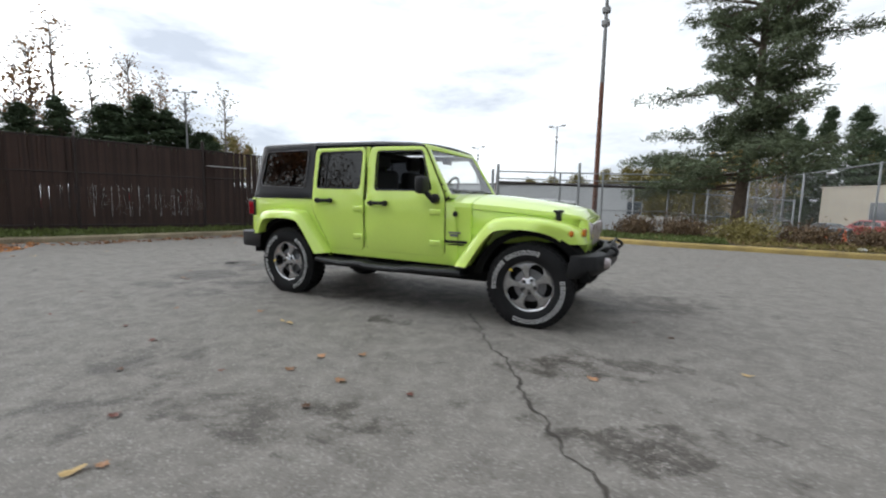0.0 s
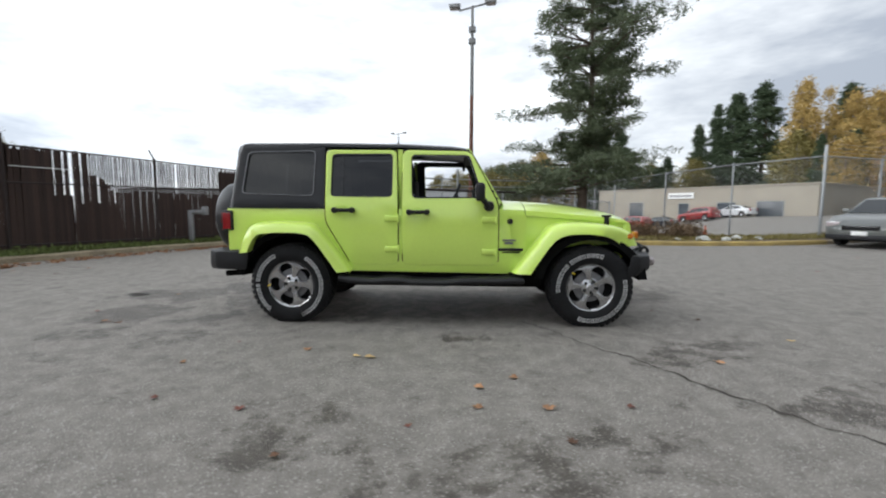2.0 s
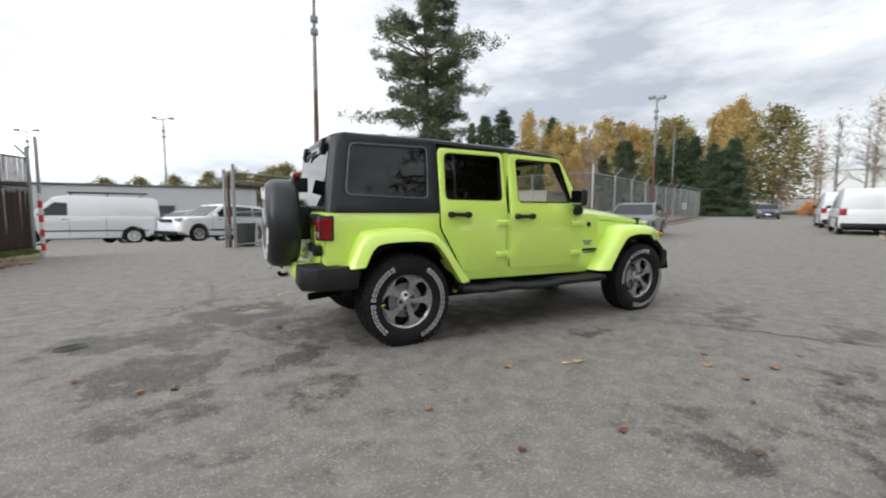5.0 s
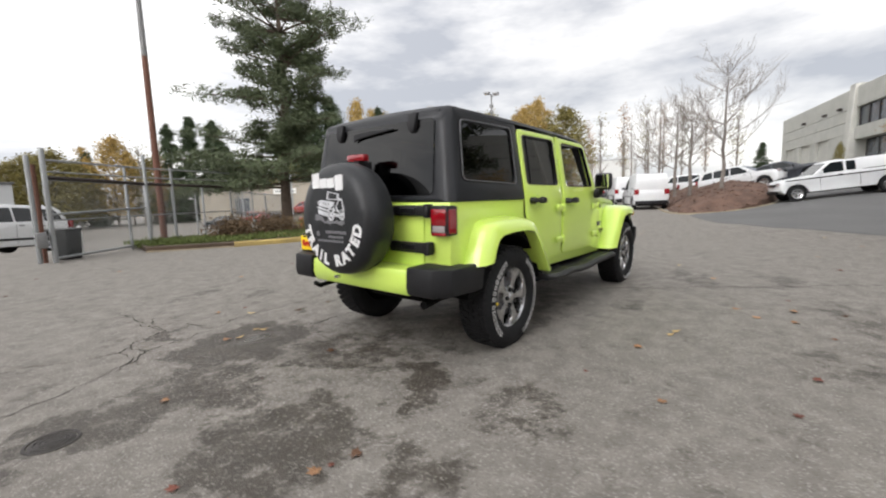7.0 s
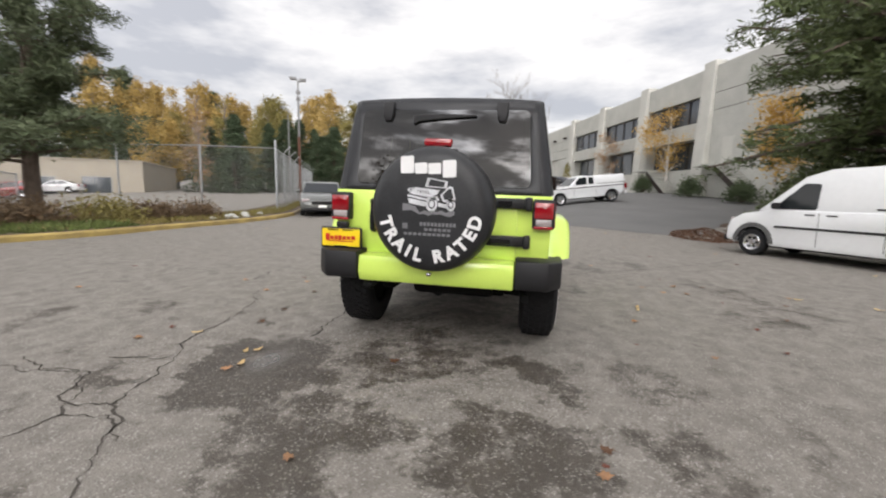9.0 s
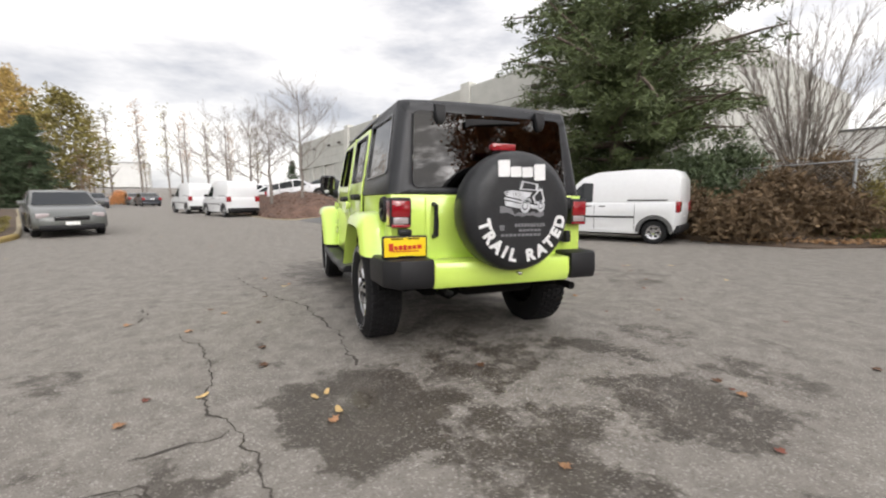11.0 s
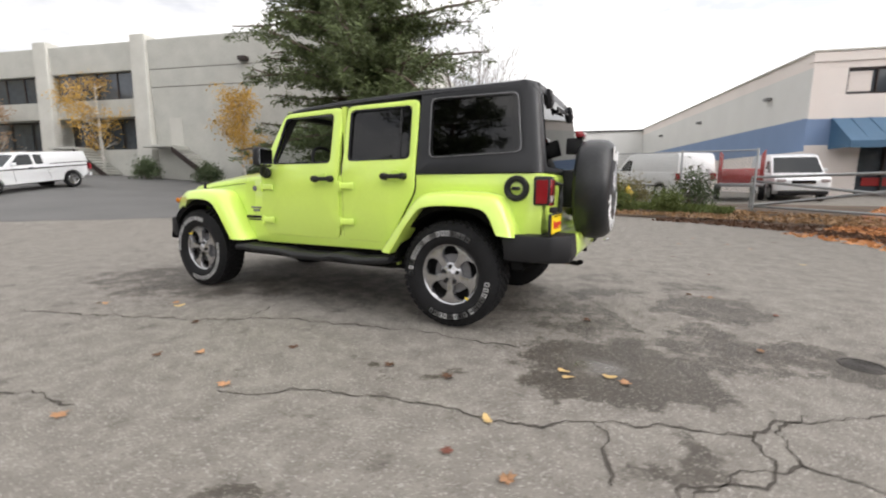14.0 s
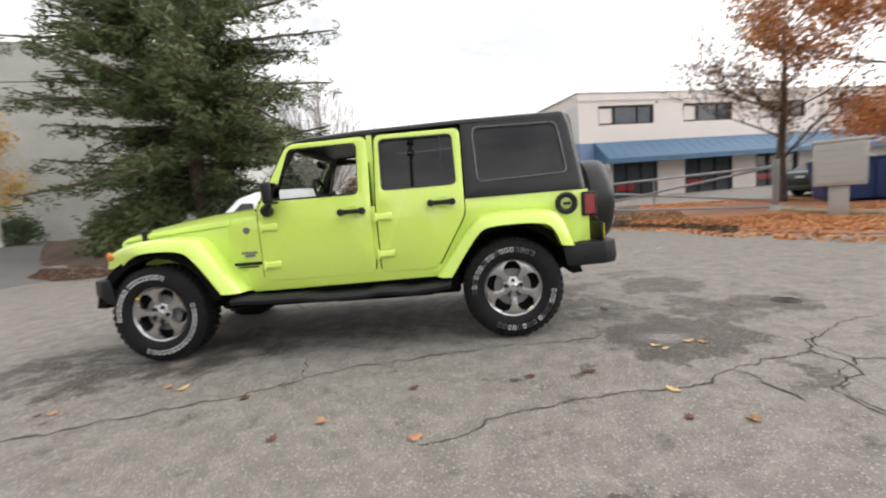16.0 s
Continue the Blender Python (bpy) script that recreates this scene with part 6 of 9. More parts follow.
def brown_fence():
    """Chain-link fence filled with dark brown slats, some missing, solid boards behind the lower part."""
    f = thing("slatted_fence", "tall dark brown slatted privacy fence with gaps", "fence")
    a, b = Vector((-13.2, -3.6)), Vector((-5.35, 9.2))
    d = b - a
    ln, u = d.length, d.normalized()
    rng = random.Random(5)
    h = 2.62
    top_at = lambda q: h - 0.35 * q ** 1.6      # the top falls towards the gate
    yaw = math.atan2(u.y, u.x)
    widths = [bm_data("slat", bbox(-w / 2, w / 2, -0.006, 0.006, 0.0, 1.0, 0.002, 1), SLAT) for w in (0.052, 0.058, 0.064)]
    n = 265
    thin = bm_data("upper_slat", bbox(-0.019, 0.019, -0.004, 0.004, 0.0, 1.0, 0.002, 1), SLAT)
    for k in range(n):
        s = (k + 0.5) / n * ln
        p = a + u * s
        z = gz(p.x, p.y) + 0.10
        frac = s / ln
        ht = top_at(frac)
        lean = rng.uniform(-0.012, 0.012)
        turn = Matrix.Rotation(yaw, 4, "Z") @ Matrix.Rotation(lean, 4, "Y")
        if rng.random() < 0.015:
            continue
        pale = frac > 0.70 + rng.uniform(-0.012, 0.012)
        if pale:      # the upper half is filled with thin pale slats there
            t = 1.46 + 0.5 * max(0.0, 0.74 - frac) / 0.04 + rng.uniform(-0.05, 0.03)
            if rng.random() < 0.97:
                child("upper_slat", thin, f, Matrix.Translation((p.x, p.y, z + t - 0.02)) @ turn @ Matrix.Diagonal((1, 1, ht - t - rng.uniform(0.02, 0.06), 1)), "thin dark slat with open gaps beside it")
        else:
            t = ht - rng.uniform(0.0, 0.07)
        low = 0.0
        if 0.33 < frac < 0.60 and not 0.385 < frac < 0.40:      # broken off low down, the cars behind show through
            low, stub = rng.uniform(1.20, 1.28), rng.uniform(0.60, 0.80)
            child("slat", widths[k % 3], f, Matrix.Translation((p.x, p.y, z)) @ turn @ Matrix.Diagonal((1, 1, stub, 1)))
            child("narrow_slat", thin, f, Matrix.Translation((p.x, p.y, z + stub - 0.02)) @ turn @ Matrix.Diagonal((1.45, 1, low - stub + 0.04, 1)))
        elif frac < 0.3 and rng.random() < 0.05:
            low = rng.uniform(0.3, 0.8)
        child("slat", widths[k % 3], f, Matrix.Translation((p.x, p.y, z + low)) @ turn @ Matrix.Diagonal((1, 1, t - low, 1)))
    for k in range(6):
        p = a + u * (ln * k / 5)
        hp = top_at(k / 5)
        part("post", bar_between((p.x, p.y, -0.1), (p.x, p.y, hp + 0.12 + (0.2 if k % 2 else 0)), 0.04, 8), DARK_STEEL if k < 5 else GALV, f)
        part("arm", bar_between((p.x, p.y, hp + 0.1), (p.x - u.y * 0.3, p.y + u.x * 0.3, hp + 0.38), 0.02, 6), DARK_STEEL, f)
    part("strip_light", bar_between((a.x + d.x * 0.607 + u.y * 0.03, a.y + d.y * 0.607 - u.x * 0.06, 2.07), (a.x + d.x * 0.681 + u.y * 0.06, a.y + d.y * 0.681 - u.x * 0.06, 2.05), 0.011, 6), WHITE_WALL, f, "white strip fixed to the slats")
    for z in (0.2, 1.62):
        part("rail", bar_between((a.x, a.y, z + 0.08), (b.x, b.y, z + 0.08), 0.022, 6), DARK_STEEL, f)
    part("rail", tube_of([(a.x + d.x * q, a.y + d.y * q, top_at(q) + 0.06) for q in (0, 0.2, 0.4, 0.6, 0.8, 1)], 0.022, 6), DARK_STEEL, f)
    # solid boards behind the slats
    off = Vector((u.y, -u.x)) * -0.05
    for s0, s1, z0, z1 in ((0.0, 0.40, 1.32, 2.48), (0.40, 0.65, 1.32, 2.36), (0.0, 0.33, 0.12, 1.22), (0.34, 0.60, 0.12, 0.42), (0.60, 0.68, 0.12, 1.34), (0.69, 0.74, 0.2, 1.15), (0.80, 0.86, 0.6, 1.3), (0.88, 0.965, 0.6, 1.35), (0.30, 0.35, 0.62, 1.3), (0.92, 0.965, 1.5, 2.18)):
        p, q = a + d * s0 + off, a + d * s1 + off
        bm = loft(bmesh.new(), [[(p.x, p.y, z0 + .1), (q.x, q.y, z0 + .1), (q.x, q.y, z1 + .1), (p.x, p.y, z1 + .1)], [(p.x + off.x * .4, p.y + off.y * .4, z0 + .1), (q.x + off.x * .4, q.y + off.y * .4, z0 + .1), (q.x + off.x * .4, q.y + off.y * .4, z1 + .1), (p.x + off.x * .4, p.y + off.y * .4, z1 + .1)]])
        part("board", bm, SLAT, f, "solid dark brown board")
    return f


brown_fence()
pipe = thing("gate_arm_post", "pale grey steel post with a bent arm", "post", m=Matrix.Translation((-6.22, 7.05, gz(-6.2, 7.0) + 0.1)))
part("upright", bbox(-0.06, 0.06, -0.06, 0.06, -0.15, 0.95, 0.02), GALV, pipe)
part("cross_arm", bbox(-0.06, 0.42, -0.05, 0.05, 0.87, 0.98, 0.02), GALV, pipe)
part("reader_box", bbox(0.36, 0.50, -0.08, 0.08, 0.84, 1.08, 0.02), GALV, pipe)
mk = thing("striped_marker_post", "tall thin post with red and white bands", "post", m=Matrix.Translation((-5.2, 9.25, 0)))
for k in range(9):
    part("band", lathe(bmesh.new(), [(0, k * 0.17), (0.045, k * 0.17), (0.045, k * 0.17 + 0.168), (0, k * 0.17 + 0.168)], 10), RED_INK if k % 2 else WHITE_WALL, mk, m=pose(0, 0, 0, 90, 0, 0))
part("pole", bar_between((0, 0, 1.5), (0, 0, 2.85), 0.035, 8), GALV, mk)


def lamp_post(x, y, h, heads, label, lower=RUST_POLE, split=0.45, turn=0.0, r=0.10, arm_l=0.55):
    z = gz(x, y)
    p = thing("street_lamp", label, "lamp post", m=Matrix.Translation((x, y, z)) @ Matrix.Rotation(radians(turn), 4, "Z"))
    part("lower_pole", tube(bmesh.new(), [(0, 0, -0.2), (0, 0, h * split)], r, 12, r * 0.85), lower, p)
    part("upper_pole", tube(bmesh.new(), [(0, 0, h * split), (0, 0, h)], r * 0.85, 12, r * 0.55), GREY_POLE, p)
    part("base_flange", lathe(bmesh.new(), [(0, -0.1), (0.2, -0.1), (0.2, 0.16), (0.12, 0.2), (0, 0.2)], 14), lower, p, m=pose(0, 0, 0, 90, 0, 0))
    arm = part("cross_arm", tube_of([(-arm_l, 0, h - 0.15), (0, 0, h - 0.05), (arm_l, 0, h + 0.05)][0 if heads > 1 else 1:], 0.035), GREY_POLE, p)
    for s in ((-1, 1) if heads > 1 else (1,)):
        hd = part("lamp_head", bev(loft(bmesh.new(), [[(s * (arm_l - 0.05 + q), -w, h + s * 0.04 + dz), (s * (arm_l - 0.05 + q), w, h + s * 0.04 + dz), (s * (arm_l - 0.05 + q), w * 0.8, h + s * 0.04 + dz + 0.16), (s * (arm_l - 0.05 + q), -w * 0.8, h + s * 0.04 + dz + 0.16)] for q, w, dz in ((0.0, 0.08, 0.0), (0.08, 0.17, -0.02), (0.42, 0.17, -0.02), (0.46, 0.12, 0.02))]), 0.015, 1), GREY_POLE, p, "grey floodlight head")
        part("lens", bbox(s * (arm_l + 0.2) - 0.15, s * (arm_l + 0.2) + 0.15, -0.13, 0.13, h + s * 0.04 - 0.035, h + s * 0.04 - 0.022, 0.003, 1), CLEAR_LENS, hd)
    if heads > 1:
        for zz in (h * 0.89, h * 0.84):
            part("bracket", bbox(-0.14, 0.14, -0.10, 0.10, zz, zz + 0.22, 0.03), GREY_POLE, p)
    return p


lamp_post(2.02, 13.12, 9.35, 2, "tall brown and grey pole with two floodlights", split=0.62, turn=-8)
lamp_post(24.7, 14.95, 8.55, 2, "tall brown street pole with two floodlights", split=0.55, turn=115, r=0.09, arm_l=0.14)
lamp_post(-6.3, 47.5, 12.0, 2, "distant grey lamp pole", GREY_POLE)
lamp_post(10.5, 24.0, 4.9, 1, "slim grey lamp pole behind the fence", GREY_POLE, r=0.06)
lamp_post(46.0, 28.0, 10.5, 1, "distant brown street pole", turn=150)
lamp_post(-34.0, 20.5, 10.8, 2, "dark yard pole with floodlights behind the brown fence", DARK_STEEL, turn=60)
lamp_post(-18.0, 52.0, 10.5, 2, "distant pale lamp pole", GALV, r=0.07)


# ---------------------------------------------------------------- far buildings
def low_building(name, label, x, y, yaw, L, D, H, wall, openings=(), z=None):
    b = thing(name, label, "building", m=Matrix.Translation((x, y, gz(x, y) if z is None else z)) @ Matrix.Rotation(radians(yaw), 4, "Z"))
    part("wall", bbox(0, L, 0, D, -2.0, H, 0.03, 1), wall, b)
    part("roof", bbox(-0.15, L + 0.15, -0.15, D + 0.15, H, H + 0.18, 0.03, 1), ROOF_GREY if wall is not TAN_WALL else TAN_WALL, b)
    for x0, x1, z0, z1 in openings:
        w = part("window", bbox(x0, x1, -0.06, 0.02, z0, z1, 0.01, 1), WINDOW_GLASS, b)
        part("window_frame", frame_panel(bmesh.new(), [(x0 - .08, z0 - .08), (x1 + .08, z0 - .08), (x1 + .08, z1 + .08), (x0 - .08, z1 + .08)], [(x0, z0), (x1, z0), (x1, z1), (x0, z1)], lambda u, v, q: (u, -0.09 + q, v), 0.1), GALV, w, sharp=0)
    return b


tan_b = low_building("tan_workshop", "low tan block workshop with a long sign", 26.0, 72.3, -57, 31, 22, 5.4, TAN_WALL, [(24.8, 27.65, 0.9, 3.4), (20.0, 22.2, 0.9, 3.3), (14.6, 16.0, 0.9, 3.2), (6.3, 8.7, 0.9, 3.4)], z=-1.2)
sg = part("sign_board", bbox(12.9, 16.7, -0.16, -0.07, 3.95, 4.8, 0.02, 1), SIGN_WHITE, tan_b, "long white sign board")
for k in range(9):
    part("sign_bar", bbox(13.2 + k * 0.36, 13.45 + k * 0.36, -0.18, -0.155, 4.22, 4.5, 0.01, 1), GREY_INK, sg)
low_building("grey_depot", "long low pale grey depot building", -42, 47, -1, 44, 16, 4.55, GREY_WALL, [(8 + k * 9, 9.4 + k * 9, 1.4, 2.7) for k in range(5)], z=-1.15)
low_building("pale_store", "distant pale warehouse with a flat roof", 1, -62, 15, 24, 14, 5.2, WHITE_WALL, [(3, 6, 1, 2.5), (11, 14, 1, 2.5)], z=1.0)
low_building("hill_house", "pale house on the far hill", 168, 42, 100, 26, 12, 5.5, WHITE_WALL, [(3 + k * 4, 5 + k * 4, 1.2, 2.8) for k in range(5)], z=7.5)


# ---------------------------------------------------------------- vehicles
def car_wheel(parent, m, r, style):
    key = "wheel_%.2f_%s" % (r, style)
    if key not in WHEELS:
        t = bm_data("tyre", lathe(bmesh.new(), [(r * 0.62, -0.09), (r * 0.8, -0.11), (r * 0.96, -0.10), (r, -0.06), (r, 0.08), (r * 0.9, 0.1), (r * 0.6, 0.1)], 28), RUBBER)
        prof = [(0, -0.095), (r * 0.16, -0.10), (r * 0.2, -0.075), (r * 0.5, -0.085), (r * 0.6, -0.105), (r * 0.64, -0.09), (r * 0.64, 0.08)]
        bm = lathe(bmesh.new(), prof, 28)
        rim = bm_data("rim", bm, ALLOY if style != "steel" else WHITE_WALL)
        bm = bmesh.new()
        bm.faces.new([bm.verts.new((r * 0.36 + math.cos(q) * r * 0.1, -0.092, math.sin(q) * r * 0.1)) for q in np.linspace(0, 2 * math.pi, 8)[:-1]])
        WHEELS[key] = (t, rim, bm_data("rim_hole", bm, UNDER))
    w = new("wheel")
    w.parent, w.matrix_basis = parent, m
    tyre, rim, gap = WHEELS[key]
    child("tyre", tyre, w, Matrix.Identity(4))
    child("rim", rim, w, Matrix.Identity(4))
    for k in range(6):
        child("rim_hole", gap, w, Matrix.Rotation(radians(60 * k), 4, "Y"))


WHEELS = {}


def vehicle(name, label, x, y, heading, spec, paint, group="parked cars", lift=0.0, size=1.0):
    W, r, wb = spec["w"], spec["r"], spec["wb"]
    hd = radians(heading)
    f = Vector((math.cos(hd), math.sin(hd)))
    zf, zr = gz(x + f.x * wb / 2, y + f.y * wb / 2), gz(x - f.x * wb / 2, y - f.y * wb / 2)
    m = Matrix.Translation((x, y, (zf + zr) / 2 + lift)) @ Matrix.Rotation(hd, 4, "Z") @ Matrix.Rotation(-math.atan2(zf - zr, wb), 4, "Y") @ Matrix.Diagonal((size, size, size, 1))
    v = thing(name, label, spec["cat"], group, m=m)
    z0 = spec["z0"]
    ra = r + 0.07
    bottom = []
    for cx in (wb / 2, -wb / 2):
        bottom += [(cx + ra * 1.02, z0)] + [(cx + math.cos(a) * ra, r + math.sin(a) * ra) for a in np.linspace(radians(8), radians(172), 9)] + [(cx - ra * 1.02, z0)]
    body = spec["top"] + bottom
    ends = wb / 2 + ra + 0.04      # nose and tail are drawn in towards the corners
    pulled = lambda q, k: math.copysign(ends + (abs(q) - ends) * k, q) if abs(q) > ends else q
    bm = loft(bmesh.new(), [[(pulled(px, k), py, pz) for px, pz in body] for py, k in ((-W, 0.55), (-W * 0.84, 0.86), (-W * 0.5, 1.0), (W * 0.5, 1.0), (W * 0.84, 0.86), (W, 0.55))])
    part("body", bev(bm, 0.035, 2, 35), paint, v)
    part("floor_pan", bbox(-wb / 2 - 0.5, wb / 2 + 0.4, -W * 0.82, W * 0.82, z0 - 0.04, z0 + 0.35, 0.03, 1), UNDER, v)
    zb = spec["belt"]
    tw = spec.get("tumble", 0.26)

    def side(s, d):
        return lambda px, pz, q: (px, s * (W - 0.03 - max(0.0, pz - zb) * tw + d), pz)
    g = spec["cab"]
    bm = bmesh.new()
    a = [bm.verts.new(side(-1, 0)(px, pz, 0)) for px, pz in g]
    b = [bm.verts.new(side(1, 0)(px, pz, 0)) for px, pz in g]
    bm.faces.new(a)
    bm.faces.new(b[::-1])
    for i in range(len(g)):
        j = (i + 1) % len(g)
        bm.faces.new((a[i], a[j], b[j], b[i]))
    cab = part("cabin", bev(bm, 0.04, 2, 25), paint, v)
    for poly in spec["glass"]:
        for s in (-1, 1):
            bm = bmesh.new()
            q = round_poly(poly, 0.05, 3)
            r1 = [side(s, 0.008)(px, pz, 0) for px, pz in q]
            r2 = [side(s, -0.03)(px, pz, 0) for px, pz in q]
            part("side_window", loft(bm, [r1, r2]), CAR_GLASS, cab)
    for nm, (x1, zz1), (x2, zz2), k in spec["screens"]:
        n = Vector((zz2 - zz1, 0, -(x2 - x1))).normalized() * (0.012 if nm == "windscreen" else -0.012)
        if nm == "windscreen" and n.x < 0 or nm != "windscreen" and n.x > 0:
            n = -n
        w1, w2 = W - 0.10 - max(0, zz1 - zb) * tw, W - 0.10 - max(0, zz2 - zb) * tw
        bm = bmesh.new()
        lo, hi = 0.08, 0.9
        P = [(x1 + (x2 - x1) * lo, -w1, zz1 + (zz2 - zz1) * lo), (x1 + (x2 - x1) * lo, w1, zz1 + (zz2 - zz1) * lo), (x1 + (x2 - x1) * hi, w2, zz1 + (zz2 - zz1) * hi), (x1 + (x2 - x1) * hi, -w2, zz1 + (zz2 - zz1) * hi)]
        loft(bm, [[Vector(p) + n for p in P], [Vector(p) - n * 2 for p in P]])
        part(nm, bm, CAR_GLASS, cab)
    for cx in (wb / 2, -wb / 2):
        for s in (-1, 1):
            car_wheel(v, Matrix.Translation((cx, s * (W - 0.10), r)) @ Matrix.Rotation(math.pi if s > 0 else 0, 4, "Z"), r, spec.get("rim", "alloy"))
            if spec.get("arch"):
                bm = bmesh.new()
                loft(bm, [[(cx + math.cos(t) * q, s * (W + d), r + math.sin(t) * q) for q, d in ((ra + 0.09, 0.0), (ra + 0.07, 0.02), (ra - 0.01, 0.02), (ra - 0.01, -0.1))] for t in np.linspace(radians(0), radians(180), 14)])
                part("wheel_arch_trim", bm, ROOF_GREY, v, "grey plastic arch trim")
    for s in (-1, 1):
        fx, fz = spec["lamp_f"]
        rx, rz = spec["lamp_r"]
        part("headlight", bbox(fx - 0.22, fx, s * (W - 0.24) - 0.16, s * (W - 0.24) + 0.16, fz - 0.075, fz + 0.075, 0.03), CLEAR_LENS, v)
        part("tail_light", bbox(rx, rx + 0.12, s * (W - 0.13) - 0.12, s * (W - 0.13) + 0.135, rz - 0.15, rz + 0.15, 0.03), RED_LENS, v)
        mx, mz = spec["mirror"]
        part("door_mirror", bbox(mx - 0.06, mx + 0.06, s * (W + 0.10) - 0.09, s * (W + 0.10) + 0.09, mz - 0.07, mz + 0.07, 0.03), PLASTIC if spec.get("arch") else paint, v)
        for hx, hz in spec.get("handles", ()):
            part("door_handle", bbox(hx - 0.09, hx + 0.09, s * W - 0.02, s * W + 0.02, hz - 0.015, hz + 0.015, 0.008), PLASTIC, v)
        for sx in spec.get("seams", ()):
            part("door_seam", bbox(sx - 0.006, sx + 0.006, s * W - 0.003, s * W + 0.003, z0 + 0.1, zb - 0.02, 0.001, 1), UNDER, v)
        for bx0, bx1, bz, bh in spec.get("bars", ()):
            yy = W if bz < zb else W - 0.03 - (bz - zb) * tw
            part("side_moulding", bbox(bx0, bx1, s * yy - 0.015, s * yy + 0.015, bz - bh / 2, bz + bh / 2, 0.006), PLASTIC, v)
    fx, fz = spec["grille"]
    part("grille", bbox(fx - 0.05, fx + 0.015, -0.42, 0.42, fz - 0.08, fz + 0.06, 0.02), GLOSS_BLACK, v)
    part("bumper_insert", bbox(fx - 0.05, fx + 0.03, -W + 0.12, W - 0.12, z0 + 0.03, z0 + 0.18, 0.03), PLASTIC, v)
    part("number_plate", bbox(fx + 0.01, fx + 0.035, -0.17, 0.17, fz - 0.22, fz - 0.11, 0.005), SIGN_WHITE, v)
    rx = spec["top"][0][0]
    part("rear_plate", bbox(rx - 0.03, rx + 0.01, -0.17, 0.17, 0.72, 0.84, 0.005), SIGN_WHITE, v)
    part("rear_bumper", bbox(rx - 0.05, rx + 0.1, -W + 0.06, W - 0.06, z0 + 0.05, z0 + 0.25, 0.04), PLASTIC if spec.get("arch") else paint, v)
    return v


SEDAN = dict(cat="car", w=0.90, r=0.33, wb=2.73, z0=0.22, belt=0.96, top=[(-2.36, 0.42), (-2.40, 0.72), (-2.33, 0.98), (-1.75, 1.03), (0.95, 0.99), (1.75, 0.90), (2.20, 0.76), (2.36, 0.60), (2.38, 0.32)],
             cab=[(-1.85, 0.98), (-1.00, 1.42), (-0.3, 1.475), (0.25, 1.43), (1.15, 0.95)], glass=[[(-1.45, 1.02), (-0.92, 1.36), (-0.42, 1.39), (-0.42, 1.01)], [(-0.36, 1.01), (-0.36, 1.395), (0.20, 1.37), (0.78, 1.0)]],
             screens=[("windscreen", (1.15, 0.95), (0.25, 1.43), 0), ("rear_window", (-1.85, 0.98), (-1.0, 1.42), 0)], lamp_f=(2.28, 0.68), lamp_r=(-2.41, 0.82), mirror=(0.72, 1.05), grille=(2.37, 0.60), seams=(-0.4, 0.75), handles=((-0.55, 0.9), (0.3, 0.9)))
SUV = dict(cat="car", w=0.96, r=0.38, wb=2.92, z0=0.30, belt=1.12, top=[(-2.40, 0.55), (-2.42, 0.95), (-2.36, 1.16), (0.90, 1.14), (1.95, 1.08), (2.28, 0.95), (2.36, 0.75), (2.36, 0.45)],
           cab=[(-2.30, 1.12), (-2.05, 1.60), (-1.85, 1.72), (-0.2, 1.77), (0.25, 1.70), (1.15, 1.10)], glass=[[(-2.05, 1.18), (-1.85, 1.58), (-1.35, 1.62), (-1.35, 1.17)], [(-1.28, 1.17), (-1.28, 1.63), (-0.35, 1.66), (-0.35, 1.16)], [(-0.28, 1.16), (-0.28, 1.66), (0.18, 1.62), (0.80, 1.15)]],
           screens=[("windscreen", (1.15, 1.10), (0.25, 1.70), 0), ("rear_window", (-2.30, 1.12), (-1.95, 1.68), 0)], lamp_f=(2.33, 0.98), lamp_r=(-2.43, 1.05), mirror=(0.75, 1.22), grille=(2.36, 0.93), seams=(-1.3, -0.32, 0.85), handles=((-0.5, 1.03), (0.5, 1.03)), bars=((-1.0, 1.0, 0.55, 0.08),))
SMALL_VAN = dict(cat="van", w=0.90, r=0.315, wb=2.91, z0=0.26, belt=1.08, tumble=0.13, arch=True, rim="alloy", top=[(-2.02, 0.45), (-2.06, 0.85), (-2.05, 1.12), (1.05, 1.10), (1.72, 1.00), (2.10, 0.82), (2.22, 0.62), (2.22, 0.36)],
                 cab=[(-2.05, 1.08), (-2.03, 1.75), (-1.90, 1.98), (-1.0, 2.03), (0.1, 1.99), (0.55, 1.84), (1.42, 1.06)], glass=[[(0.22, 1.13), (0.22, 1.68), (0.52, 1.70), (1.10, 1.12)]],
                 screens=[("windscreen", (1.42, 1.06), (0.55, 1.84), 0)], lamp_f=(2.08, 0.82), lamp_r=(-2.07, 1.0), mirror=(0.95, 1.2), grille=(2.21, 0.66), seams=(0.15, -0.95), handles=((0.32, 1.02), (-0.08, 1.02)), bars=((-0.95, 1.0, 0.72, 0.05), (-1.75, -0.75, 1.18, 0.035)))
